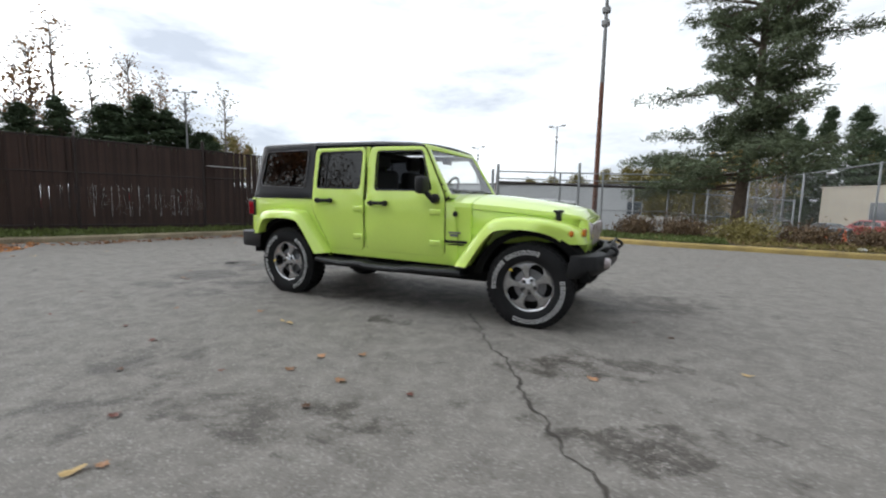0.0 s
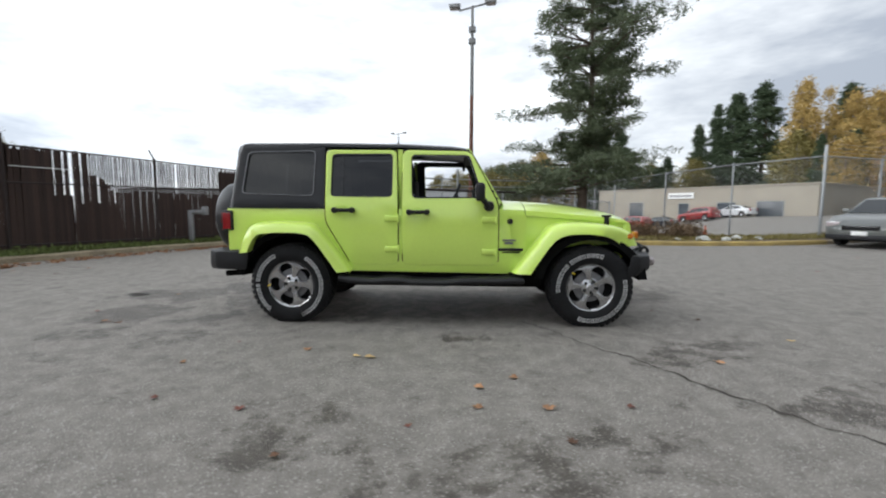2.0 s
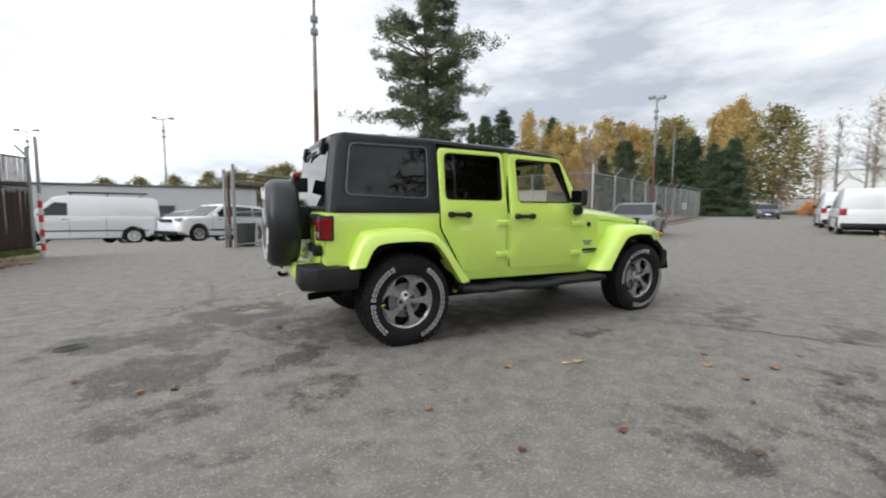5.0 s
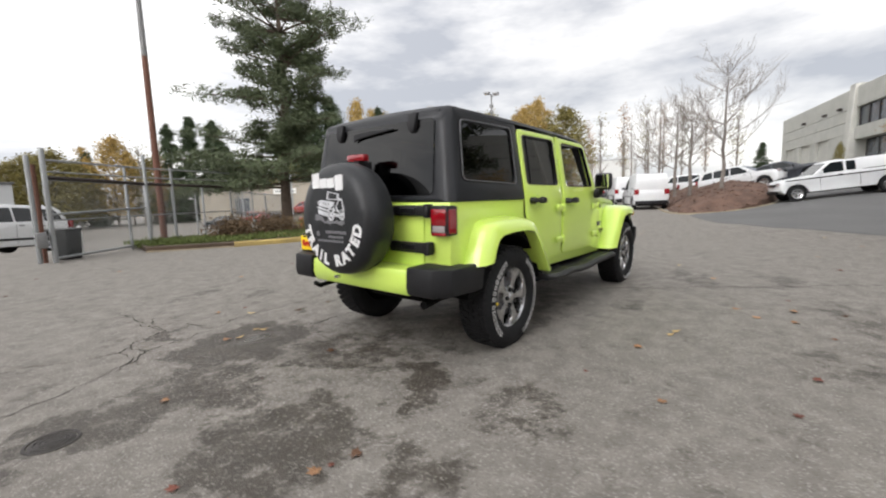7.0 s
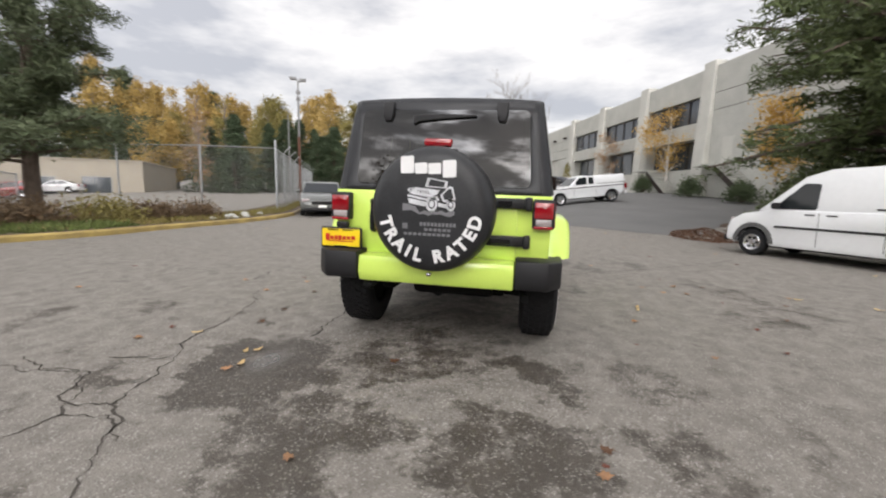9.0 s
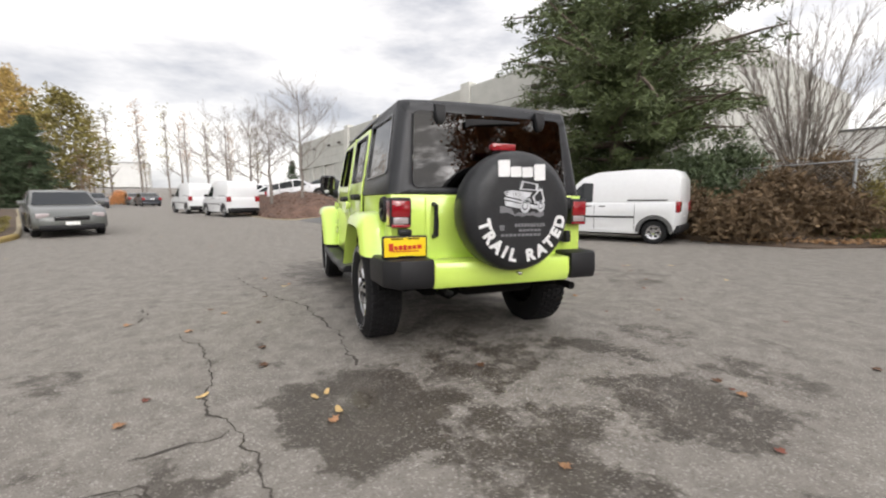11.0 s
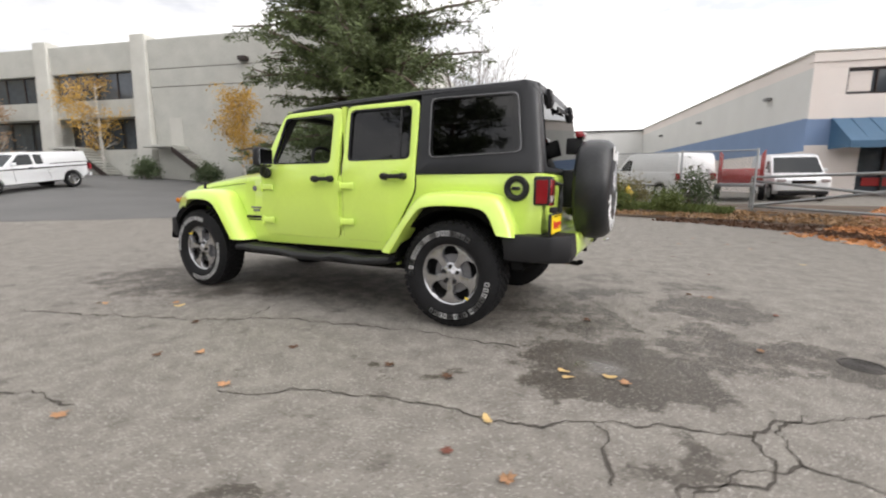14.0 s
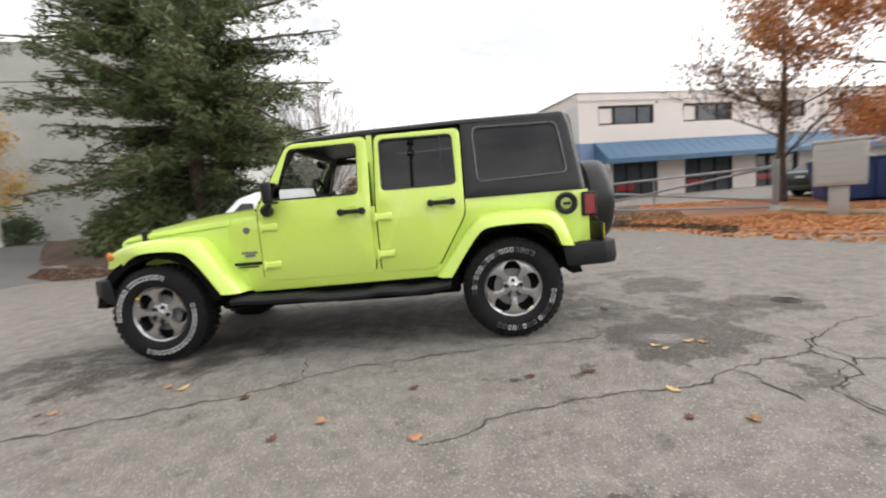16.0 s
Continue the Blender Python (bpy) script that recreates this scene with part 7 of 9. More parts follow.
CARGO_VAN = dict(cat="van", w=1.0, r=0.37, wb=3.5, z0=0.30, belt=1.20, tumble=0.12, rim="steel", top=[(-2.75, 0.5), (-2.78, 0.9), (-2.75, 1.24), (1.60, 1.22), (2.35, 1.12), (2.62, 0.95), (2.66, 0.5)],
                 cab=[(-2.75, 1.2), (-2.68, 1.95), (-2.5, 2.08), (0.4, 2.10), (0.85, 2.02), (1.75, 1.18)], glass=[[(0.45, 1.26), (0.45, 1.78), (0.85, 1.80), (1.40, 1.26)]],
                 screens=[("windscreen", (1.75, 1.18), (0.85, 2.02), 0)], lamp_f=(2.62, 0.92), lamp_r=(-2.79, 1.05), mirror=(1.2, 1.35), grille=(2.66, 0.88), seams=(0.4, 1.4, -0.8), handles=((0.55, 1.1),), bars=((-2.3, 1.2, 0.62, 0.05),))
PICKUP = dict(cat="pickup", w=0.88, r=0.36, wb=3.2, z0=0.38, belt=1.10, tumble=0.2, rim="alloy", top=[(-2.55, 0.62), (-2.56, 1.12), (1.0, 1.10), (1.92, 1.03), (2.25, 0.95), (2.32, 0.55)],
              cab=[(-2.50, 1.08), (-2.42, 1.62), (-0.72, 1.64), (-0.66, 1.60), (0.15, 1.68), (0.40, 1.63), (1.05, 1.08)], glass=[[(-0.50, 1.15), (-0.50, 1.55), (-0.18, 1.57), (-0.18, 1.15)], [(-0.08, 1.15), (-0.08, 1.58), (0.36, 1.57), (0.80, 1.14)]],
              screens=[("windscreen", (1.05, 1.08), (0.40, 1.63), 0)], lamp_f=(2.30, 0.86), lamp_r=(-2.57, 0.9), mirror=(0.75, 1.2), grille=(2.32, 0.82), seams=(-0.62, 0.75), handles=((0.05, 1.02),), bars=((-2.4, 2.0, 0.98, 0.05), (-2.45, -0.75, 1.14, 0.03)))

vehicle("parked_sedan", "silver grey sedan parked by the street fence", 14.95, 8.55, 207, SEDAN, SILVER_CAR)
vehicle("small_van", "white panel van with grey wheel arches by the shrubs", 5.50, -6.66, 31.0, SMALL_VAN, WHITE_CAR, size=0.865)
vehicle("pickup_truck", "white pickup with a canopy and dark stripe", 21.6, -4.0, 106, PICKUP, WHITE_CAR, size=0.92)
vehicle("panel_van", "white panel van parked at the roadside", 24.6, 4.25, 25, SMALL_VAN, WHITE_CAR)
vehicle("panel_van", "white panel van parked ahead of another", 30.5, 7.1, 25, SMALL_VAN, WHITE_CAR)
vehicle("cargo_van", "white cargo van with a roof rack", -6.65, 18.85, 192, CARGO_VAN, WHITE_CAR, size=0.97)
vehicle("parked_suv", "white sport utility car in the yard", -1.65, 18.9, 215, SUV, WHITE_CAR)
vehicle("parked_suv", "black sport utility car in the yard", -3.2, 23.6, 215, SUV, DARK_CAR)
vehicle("parked_suv", "dark sport utility car in the yard row", -5.6, 27.0, 215, SUV, DARK_CAR)
vehicle("parked_suv", "white sport utility car behind the van", -11.4, 24.5, 205, SUV, WHITE_CAR)
vehicle("parked_sedan", "dark blue sedan on the upper parking row", 31.6, -2.4, 255, SEDAN, DARK_CAR)
vehicle("parked_suv", "white car on the upper parking row", 31.2, -0.2, 255, SUV, WHITE_CAR)
vehicle("parked_sedan", "white sedan on the upper parking row", 33.2, 1.4, 255, SEDAN, WHITE_CAR)
vehicle("parked_suv", "white car at the end of the upper row", 35.6, 2.8, 255, SUV, WHITE_CAR)
vehicle("parked_sedan", "dark car parked along the far street", 47.0, 18.3, 205, SEDAN, DARK_CAR)
vehicle("parked_sedan", "dark sedan along the far street", 52, 15.2, 25, SEDAN, DARK_CAR)
vehicle("parked_sedan", "silver car along the far street", 60, 18.6, 25, SEDAN, SILVER_CAR)
vehicle("parked_suv", "white car far up the street", 76, 33, 205, SUV, WHITE_CAR)
for k, (x, y, sp, pt, lb) in enumerate(((24, 52, SUV, RED_CAR, "red car before the tan workshop"), (28, 53, SEDAN, DARK_CAR, "dark car before the tan workshop"), (33, 53, SUV, RED_CAR, "red pickup-like car before the tan workshop"), (37, 52, SEDAN, WHITE_CAR, "white car before the tan workshop"), (20, 50, SEDAN, DARK_CAR, "dark car in the far lot"), (-13, 8.5, SUV, WHITE_CAR, "white car behind the brown fence"), (-15, 3.5, SEDAN, DARK_CAR, "dark car behind the brown fence"), (-14.6, 5.9, SUV, WHITE_CAR, "white car parked behind the brown slats"))):
    vehicle("parked_car", lb, x, y, 120, sp, pt)
# work vehicles in the side lot
vehicle("work_van", "white work van in the side lot", -1.1, -18.4, -52, CARGO_VAN, WHITE_CAR, "work vehicles", size=0.93)
vehicle("work_van", "white box van with red gear", -6.1, -18.9, 92, CARGO_VAN, WHITE_CAR, "work vehicles", size=0.86)
trl = thing("equipment_trailer", "red equipment trailer between the vans", "trailer", m=Matrix.Translation((-4.3, -17.4, gz(-4.3, -17.4))) @ Matrix.Rotation(radians(262), 4, "Z"))
part("bed", bbox(-1.6, 1.6, -0.75, 0.75, 0.55, 0.68, 0.02), STEEL, trl)
for k in range(4):
    part("rack_post", bbox(-1.5 + k, -1.45 + k, -0.72, -0.67, 0.68, 1.9, 0.01), RED_CAR, trl)
    part("rack_post", bbox(-1.5 + k, -1.45 + k, 0.67, 0.72, 0.68, 1.9, 0.01), RED_CAR, trl)
part("red_machine", bbox(-1.0, 0.9, -0.6, 0.6, 0.68, 1.25, 0.06), RED_CAR, trl)
for s in (-1, 1):
    car_wheel(trl, Matrix.Translation((0, s * 0.75, 0.33)) @ Matrix.Rotation(math.pi if s > 0 else 0, 4, "Z"), 0.33, "steel")

# roof rack of the cargo van
rack = thing("roof_rack", "black ladder rack on the cargo van's roof", "rack", m=Matrix.Translation((-6.65, 18.85, gz(-6.65, 18.85) + 2.035)) @ Matrix.Rotation(radians(192), 4, "Z"))
for yy in (-0.62, 0.62, 0.1):
    part("rail", bar_between((-2.3, yy, 0.14), (0.4, yy, 0.14), 0.02, 6), PLASTIC, rack)
for xx in (-2.1, -0.9, 0.3):
    part("cross_bar", bar_between((xx, -0.72, 0.12), (xx, 0.72, 0.12), 0.02, 6), PLASTIC, rack)
    for yy in (-0.7, 0.7):
        part("foot", bar_between((xx, yy, -0.02), (xx, yy, 0.13), 0.018, 6), PLASTIC, rack)

nb = thing("fence_sign", "white notice board wired to the street fence", "sign", m=Matrix.Translation((CORNER.x + RD.x * 27.6, CORNER.y + RD.y * 27.6, gz(39, 22) + 1.0)) @ Matrix.Rotation(radians(25), 4, "Z"))
part("board", bbox(-1.1, 1.1, -0.07, -0.04, 0.0, 0.62, 0.008, 1), SIGN_WHITE, nb)
for k in range(3):
    part("text_bar", bbox(-0.9, 0.9 - 0.3 * k, -0.085, -0.065, 0.42 - k * 0.15, 0.50 - k * 0.15, 0.004, 1), GREY_INK, nb)

# ---------------------------------------------------------------- trees and shrubs
def limb(bm, p, d, length, r, rng, bend=0.15, droop=0.0, segs=4, sides=5):
    pts, q, v = [Vector(p)], Vector(p), Vector(d).normalized()
    for k in range(segs):
        v = (v + Vector((rng.uniform(-bend, bend), rng.uniform(-bend, bend), rng.uniform(-bend, bend) - droop))).normalized()
        q = q + v * (length / segs)
        pts.append(q.copy())
    tube(bm, pts, r, sides, max(0.004, r * 0.25), cap=False)
    return pts, v


def conifer(name, label, x, y, h, seed, needles, radius, z_low=0.12, whorl=0.55, per_whorl=6, leaf=0.22, per=26, spread=0.16, droop=0.05, rise=0.1, trunk_r=0.25, gap=0.12, lean=(0, 0), z=None, extra=(), segs=4, inner=1, side=0.154, hang=(-0.10, 0.05), dense=3, reach=(0.62, 1.08), spray=False, tilt=(0.0, 0.0)):
    rng = random.Random(seed)
    t = thing(name, label, "tree", m=Matrix.Translation((x, y, gz(x, y) if z is None else z)))
    bm = bmesh.new()
    axis = lambda q: Vector((lean[0] * q * q * h + 0.12 * math.sin(q * 7 + seed), lean[1] * q * q * h + 0.1 * math.cos(q * 6 + seed), q * h))
    tube(bm, [axis(k / 12) for k in range(13)], trunk_r, 10, 0.02)
    part("trunk", bm, BARK, t)
    limbs, pts = bmesh.new(), []
    zz = z_low * h
    while zz < h * 0.985:
        q = zz / h
        for k in range(per_whorl):
            if rng.random() < gap:
                continue
            a = rng.uniform(0, 2 * math.pi)
            ln = radius(q) * rng.uniform(*reach)
            if ln < 0.15:
                pts.append(axis(q) + Vector((0, 0, 0.1)))
                continue
            d = Vector((math.cos(a), math.sin(a), rise + rng.uniform(*tilt) + 0.6 * max(0, q - 0.7)))
            bp, v = limb(limbs, axis(q), d, ln, 0.012 + 0.018 * ln, rng, 0.10, droop, segs, 5 if segs > 3 else 3)
            for j, (u, w) in enumerate(zip(bp[inner:], bp[inner + 1:] + [bp[-1] + v * 0.15])):
                taper = 1.5 * (1 - j / (len(bp) - inner)) + 0.12 if spray else 1
                for e in range(max(3, int(dense * taper)) if spray else dense):
                    f = rng.random()
                    sid = Vector((-math.sin(a), math.cos(a), 0)) * rng.uniform(-1, 1) * (side * ln * taper)
                    pts.append(u.lerp(w, f) + sid + Vector((0, 0, rng.uniform(*hang))))
        zz += whorl * rng.uniform(0.6, 1.3)
    for (a, ez, ln, dz) in extra:
        bp, v = limb(limbs, axis(ez / h), Vector((math.cos(radians(a)), math.sin(radians(a)), dz)), ln, 0.06, rng, 0.10, droop, 6)
        for u, w in zip(bp[2:], bp[3:] + [bp[-1] + v * 0.3]):
            for e in range(15):
                pts.append(u.lerp(w, rng.random()) + Vector((rng.uniform(-.75, .75), rng.uniform(-.75, .75), rng.uniform(-.14, .20))))
    tagged(part("limbwork", limbs, BARK, t, "dark tapering limbs"), kind="stuff")
    v, f = leaves([tuple(p) for p in pts], leaf, per, spread, seed, flat=0.35, droop=droop, slim=0.22)
    raw_part("crown", v, f, needles, t, "many small tufts of needles", kind="stuff")
    return t


def pine_radius(q):
    z = q * 11.6
    base = 1.7 + (z - 3.0) * 0.62 if z < 4.8 else 2.85 if z < 8.4 else 2.85 - (z - 8.4) * 0.78
    return 0.94 * max(0.40, base) * (0.84 + 0.22 * math.sin(z * 3.4))


conifer("pine_tree", "tall old pine with an open dark green crown", 7.0, 13.9, 11.7, 11, PINE_GREEN, pine_radius, z_low=0.25, whorl=0.74, per_whorl=13, leaf=0.16, per=13, spread=0.11, droop=-0.015, rise=0.05, trunk_r=0.22, gap=0.24, lean=(0.012, -0.004), z=0.35,
        segs=6, inner=3, side=0.19, hang=(-0.12, 0.24), dense=10, reach=(0.45, 1.08), tilt=(-0.18, 0.38),
        extra=((185, 2.45, 3.18, -0.05), (200, 2.05, 2.84, -0.03), (165, 2.75, 3.01, 0.02), (230, 2.25, 2.58, -0.03), (150, 2.05, 3.35, 0.01), (140, 1.65, 3.7, -0.01), (128, 2.35, 3.44, 0.03), (158, 2.55, 3.78, -0.01), (118, 1.85, 2.75, 0.02), (172, 1.45, 3.1, 0.03), (145, 3.15, 3.18, 0.01), (318, 2.15, 2.32, 0.01), (335, 2.85, 2.41, -0.03), (295, 2.55, 2.06, 0.02), (262, 2.45, 2.24, 0), (300, 1.75, 1.89, -0.03), (20, 6.6, 3.5, 0.12), (175, 5, 3.1, 0.06), (350, 8.2, 2.8, 0.12)))
conifer("spruce_tree", "broad dark green spruce on the bank", 9.25, -10.3, 15.4, 23, SPRUCE_GREEN, lambda q: min(5.7, 8.7 * (1 - q) ** 0.80) * (0.88 + 0.12 * math.sin(q * 47)) * min(1.0, 0.50 + 2.4 * q), z_low=0.09, whorl=0.62, per_whorl=12, leaf=0.20, per=10, spread=0.10, droop=0.006, rise=0.08, trunk_r=0.30, gap=0.24, z=0.5, reach=(0.55, 1.03),
        segs=9, inner=2, side=0.11, hang=(-0.42, 0.04), dense=11, spray=True, tilt=(-0.12, 0.10))


def juniper(x, y, w, h, seed, needles, label, n=260, leaf=0.16):
    s = thing("shrub", label, "shrub", "shrubs", m=Matrix.Translation((x, y, gz(x, y) + 0.25)))
    rng = random.Random(seed)
    st = bmesh.new()
    pts = []
    for k in range(n):
        a, u, v = rng.uniform(0, 2 * math.pi), rng.random() ** 0.5, rng.random()
        rr = w * u * (1 - 0.55 * v) * (0.85 + 0.3 * noise.noise((math.cos(a) * 2 + seed, math.sin(a) * 2, v * 2)))
        pts.append((math.cos(a) * rr, math.sin(a) * rr, h * v * (1.05 - 0.35 * u)))
    for k in range(14):
        a = rng.uniform(0, 2 * math.pi)
        limb(st, (0, 0, -0.2), (math.cos(a), math.sin(a), rng.uniform(0.5, 1.6)), h * rng.uniform(0.6, 1.0), 0.03, rng, 0.2)
    tagged(part("stemwork", st, BARK, s), kind="stuff")
    vv, f = leaves(pts, leaf, 26, 0.17, seed, slim=0.3)
    raw_part("foliage", vv, f, needles, s, "dense small foliage", kind="stuff")
    return s


for k, (x, y, w, h, mt) in enumerate(((10.2, -9.0, 1.6, 2.0, SPRUCE_GREEN), (8.0, -10.2, 2.0, 2.0, SHRUB_GREEN), (5.8, -10.0, 2.1, 2.3, SHRUB_GREEN), (3.8, -10.6, 1.6, 1.5, SHRUB_BROWN), (2.6, -10.6, 1.1, 0.9, SHRUB_BROWN), (4.9, -8.9, 1.1, 0.9, SHRUB_BROWN),
                                      (3.3, -8.6, 1.0, 0.7, SHRUB_BROWN), (11.2, -9.2, 1.5, 1.5, SPRUCE_GREEN), (6.4, -12.4, 2.2, 2.8, SHRUB_GREEN), (4.2, -13.4, 1.6, 1.9, SHRUB_BROWN))):
    juniper(x, y, w, h, 40 + k, mt, "spreading green juniper on the bank" if mt is not SHRUB_BROWN else "brown dying low shrub", n=int(150 + 60 * w))
for k, (x, y, w, h, mt) in enumerate(((0.5, -12.9, 1.1, 1.0, AUTUMN_OLIVE), (1.6, -13.2, 1.2, 1.3, SHRUB_BROWN), (-2.4, -12.6, 0.8, 1.1, SHRUB_GREEN), (2.6, -12.7, 1.0, 1.0, AUTUMN_OLIVE), (-0.6, -13.4, 0.7, 0.6, AUTUMN_OLIVE), (-0.2, -11.2, 0.6, 0.35, GRASS), (-1.6, -11.0, 0.6, 0.3, GRASS))):
    juniper(x, y, w, h, 60 + k, mt, "tangled autumn weeds by the side fence", n=56, leaf=0.12)
for k, (x, y, w, h, mt) in enumerate(((4.6, -14.6, 1.4, 2.3, SHRUB_BROWN), (3.0, -14.3, 1.2, 1.9, AUTUMN_OLIVE), (1.6, -14.4, 1.1, 1.9, SHRUB_BROWN), (0.4, -14.1, 0.7, 1.2, AUTUMN_OLIVE))):
    juniper(x, y, w, h, 70 + k, mt, "tall tangle of brown brambles behind the side fence", n=int(75 * w), leaf=0.12)
for k, (x, y, w, h) in enumerate(((5.0, 11.6, 1.2, 0.40), (6.6, 11.2, 1.3, 0.42), (8.2, 11.0, 1.0, 0.18), (3.6, 11.6, 0.8, 0.30), (9.6, 10.6, 0.8, 0.12))):
    juniper(x, y, w, h, 80 + k, SHRUB_BROWN if k != 1 else AUTUMN_OLIVE, "low brown ground shrub under the pine", n=110, leaf=0.11)
for k, (u, s) in enumerate(((-1.2, 0.9), (-5.6, 0.9), (-8.8, 1.0), (4.2, 0.8), (-12.0, 1.0))):
    p = Vector((28.0, -12.6, 0)) + U15 * u - N15 * 1.6
    juniper(p.x, p.y, s, 0.9, 90 + k, SHRUB_GREEN, "clipped green shrub at the warehouse wall", n=90)


juniper(60.0, 20.0, 1.2, 1.5, 99, AUTUMN_ORANGE, "round orange autumn bush at the far street", n=150, leaf=0.22)


def bare_tree(name, label, x, y, h, seed, bark=BARK_PALE, leaf_mat=None, leaf_n=0, spread=0.5, trunk=0.11, low=0.25, z=None, leaf=0.12, lean=0.0, depth=4, arms=16):
    rng = random.Random(seed)
    t = thing(name, label, "tree", m=Matrix.Translation((x, y, gz(x, y) if z is None else z)))
    bm, tips = bmesh.new(), []
    top = [Vector((lean * h * (k / 8) ** 2 + rng.uniform(-.05, .05), rng.uniform(-.06, .06), h * k / 8)) for k in range(9)]
    top[0] = Vector((0, 0, -0.3))
    tube(bm, top, trunk, 8, 0.015)
    part("trunk", bm, bark, t)
    br = bmesh.new()

    def grow(p, d, ln, r, n):
        pts, v = limb(br, p, d, ln, r, rng, 0.16, -0.02, 4, 5 if n > 2 else 3)
        if n <= 1:
            tips.extend(pts[1:])
            return
        for k in range(4):
            q = pts[1 + k % 4].copy()
            nd = (v + Vector((rng.uniform(-1, 1), rng.uniform(-1, 1), rng.uniform(-0.3, 0.8))) * 0.75).normalized()
            grow(q, nd, ln * rng.uniform(0.40, 0.66), r * 0.5, n - 1)
    for k in range(arms):
        q = low + (1 - low) * (k + rng.random()) / arms
        a = rng.uniform(0, 2 * math.pi)
        p = top[int(q * 7.99)].lerp(top[min(8, int(q * 7.99) + 1)], 0.5)
        grow(p, (math.cos(a), math.sin(a), rng.uniform(0.35, 0.9)), h * spread * (1.05 - 0.6 * q) * rng.uniform(0.6, 1), trunk * 0.30 * (1.1 - 0.7 * q), depth - 1)
    tagged(part("branchwork", br, bark, t, "fine bare twigs"), kind="stuff")
    if leaf_mat:
        pick = [tips[rng.randrange(len(tips))] for k in range(leaf_n)]
        v, f = leaves([tuple(p) for p in pick], leaf, 7, 0.22, seed, slim=0.6)
        raw_part("leaves", v, f, leaf_mat, t, "thin scatter of autumn leaves", kind="stuff")
    return t


bare_tree("bare_tree", "leafless pale tree on the bark bank", 23.4, 0.2, 6.6, 3, z=0.75, trunk=0.11, lean=0.05, spread=0.50, low=0.28, depth=5, arms=24)
bare_tree("bare_tree", "slim leafless tree on the bark bank", 25.5, 2.0, 5.2, 4, z=0.9, spread=0.55, depth=5, arms=18)
bare_tree("bare_tree", "slim leafless tree behind the vans", 28.0, 3.2, 5.4, 5, z=0.9, spread=0.52, depth=5, arms=18)
bare_tree("bare_tree", "slim leafless tree along the street", 32.0, 5.0, 5.8, 6, z=1.0, spread=0.52, depth=5)
bare_tree("bare_tree", "leafless tree along the street row", 37.0, 7.0, 6.4, 7, z=1.1, spread=0.48)
bare_tree("bare_tree", "leafless tree far along the street", 43.0, 10.0, 7.0, 8, z=1.2, spread=0.36)
bare_tree("birch_tree", "white birch with a few yellow leaves", 31.2, -11.4, 6.2, 9, BIRCH_BARK, BIRCH_LEAF, 600, trunk=0.12, low=0.2, z=1.1, spread=0.42, leaf=0.11)
bare_tree("birch_tree", "white birch with orange yellow leaves", 19.0, -12.4, 4.2, 10, BIRCH_BARK, BIRCH_LEAF, 700, trunk=0.09, low=0.2, z=1.0, spread=0.42, leaf=0.11)
bare_tree("birch_tree", "thin birch with brown leaves by the hall", 38.2, -8.4, 5.0, 12, BIRCH_BARK, AUTUMN_RUST, 200, trunk=0.08, z=1.2, spread=0.32)


def whip_tree(x, y, h, seed, z):
    """A leafless many-stemmed tree: a fan of long thin whips from one stool."""
    rng = random.Random(seed)
    t = thing("bare_tree", "leafless many-stemmed grey tree beyond the spruce", "tree", m=Matrix.Translation((x, y, z)))
    part("trunk", tube(bmesh.new(), [(0, 0, -0.4), (0.02, 0, 0.3), (0, 0.03, 0.9)], 0.22, 9, 0.12), BARK_PALE, t)
    br = bmesh.new()
    for k in range(46):
        a, tilt = rng.uniform(0, 6.28), rng.uniform(0.05, 1.25)
        ln = h * rng.uniform(0.65, 1.0) * (1.05 - 0.25 * tilt)
        d = (math.cos(a) * math.sin(tilt), math.sin(a) * math.sin(tilt), math.cos(tilt))
        pts, v = limb(br, (0, 0, rng.uniform(0.3, 0.9)), d, ln, rng.uniform(0.02, 0.045), rng, 0.07, -0.015, 8, 5)
        for q in pts[2:]:
            for e in range(3):
                nd = (v + Vector((rng.uniform(-1, 1), rng.uniform(-1, 1), rng.uniform(-0.2, 0.8))) * 0.55).normalized()
                sub, w = limb(br, q, nd, rng.uniform(0.5, 1.4), 0.010, rng, 0.12, -0.02, 4, 3)
                for f in range(2):
                    limb(br, sub[2], (w + Vector((rng.uniform(-1, 1), rng.uniform(-1, 1), rng.uniform(-0.2, 0.6))) * 0.6).normalized(), rng.uniform(0.3, 0.7), 0.006, rng, 0.1, -0.02, 3, 3)
    tagged(part("branchwork", br, BARK_PALE, t, "long thin bare whips"), kind="stuff")
    return t


whip_tree(6.9, -17.0, 7.2, 13, 0.5)
bare_tree("maple_tree", "half-bare spreading tree with brown leaves and grey twigs", -11.5, -11.5, 7.0, 15, BARK, AUTUMN_RUST, 1500, trunk=0.17, low=0.2, z=0.2, spread=0.46, leaf=0.09, depth=5, arms=26)
bare_tree("maple_tree", "maple thick with orange leaves", -12.0, -7.3, 7.6, 16, BARK_PALE, AUTUMN_ORANGE, 7000, trunk=0.16, low=0.2, z=0.1, spread=0.55, leaf=0.11)


# far woods: a few trees built once and copied
def wood_conifer(seed, h, w, full=0.85):
    return conifer("fir_tree", "dark fir in the distant woods", 0, 0, h, seed, FIR_DARK, lambda q: 0.05 + w * (1 - q) ** full * (0.82 + 0.18 * math.sin(q * 37 + seed)), z_low=0.05, whorl=h * 0.030, per_whorl=8, leaf=0.42, per=5, spread=0.20, droop=0.09, rise=0.02, trunk_r=0.25, z=0, gap=0.18, reach=(0.5, 1.15), hang=(-0.35, 0.05), side=0.15, segs=3, dense=5)


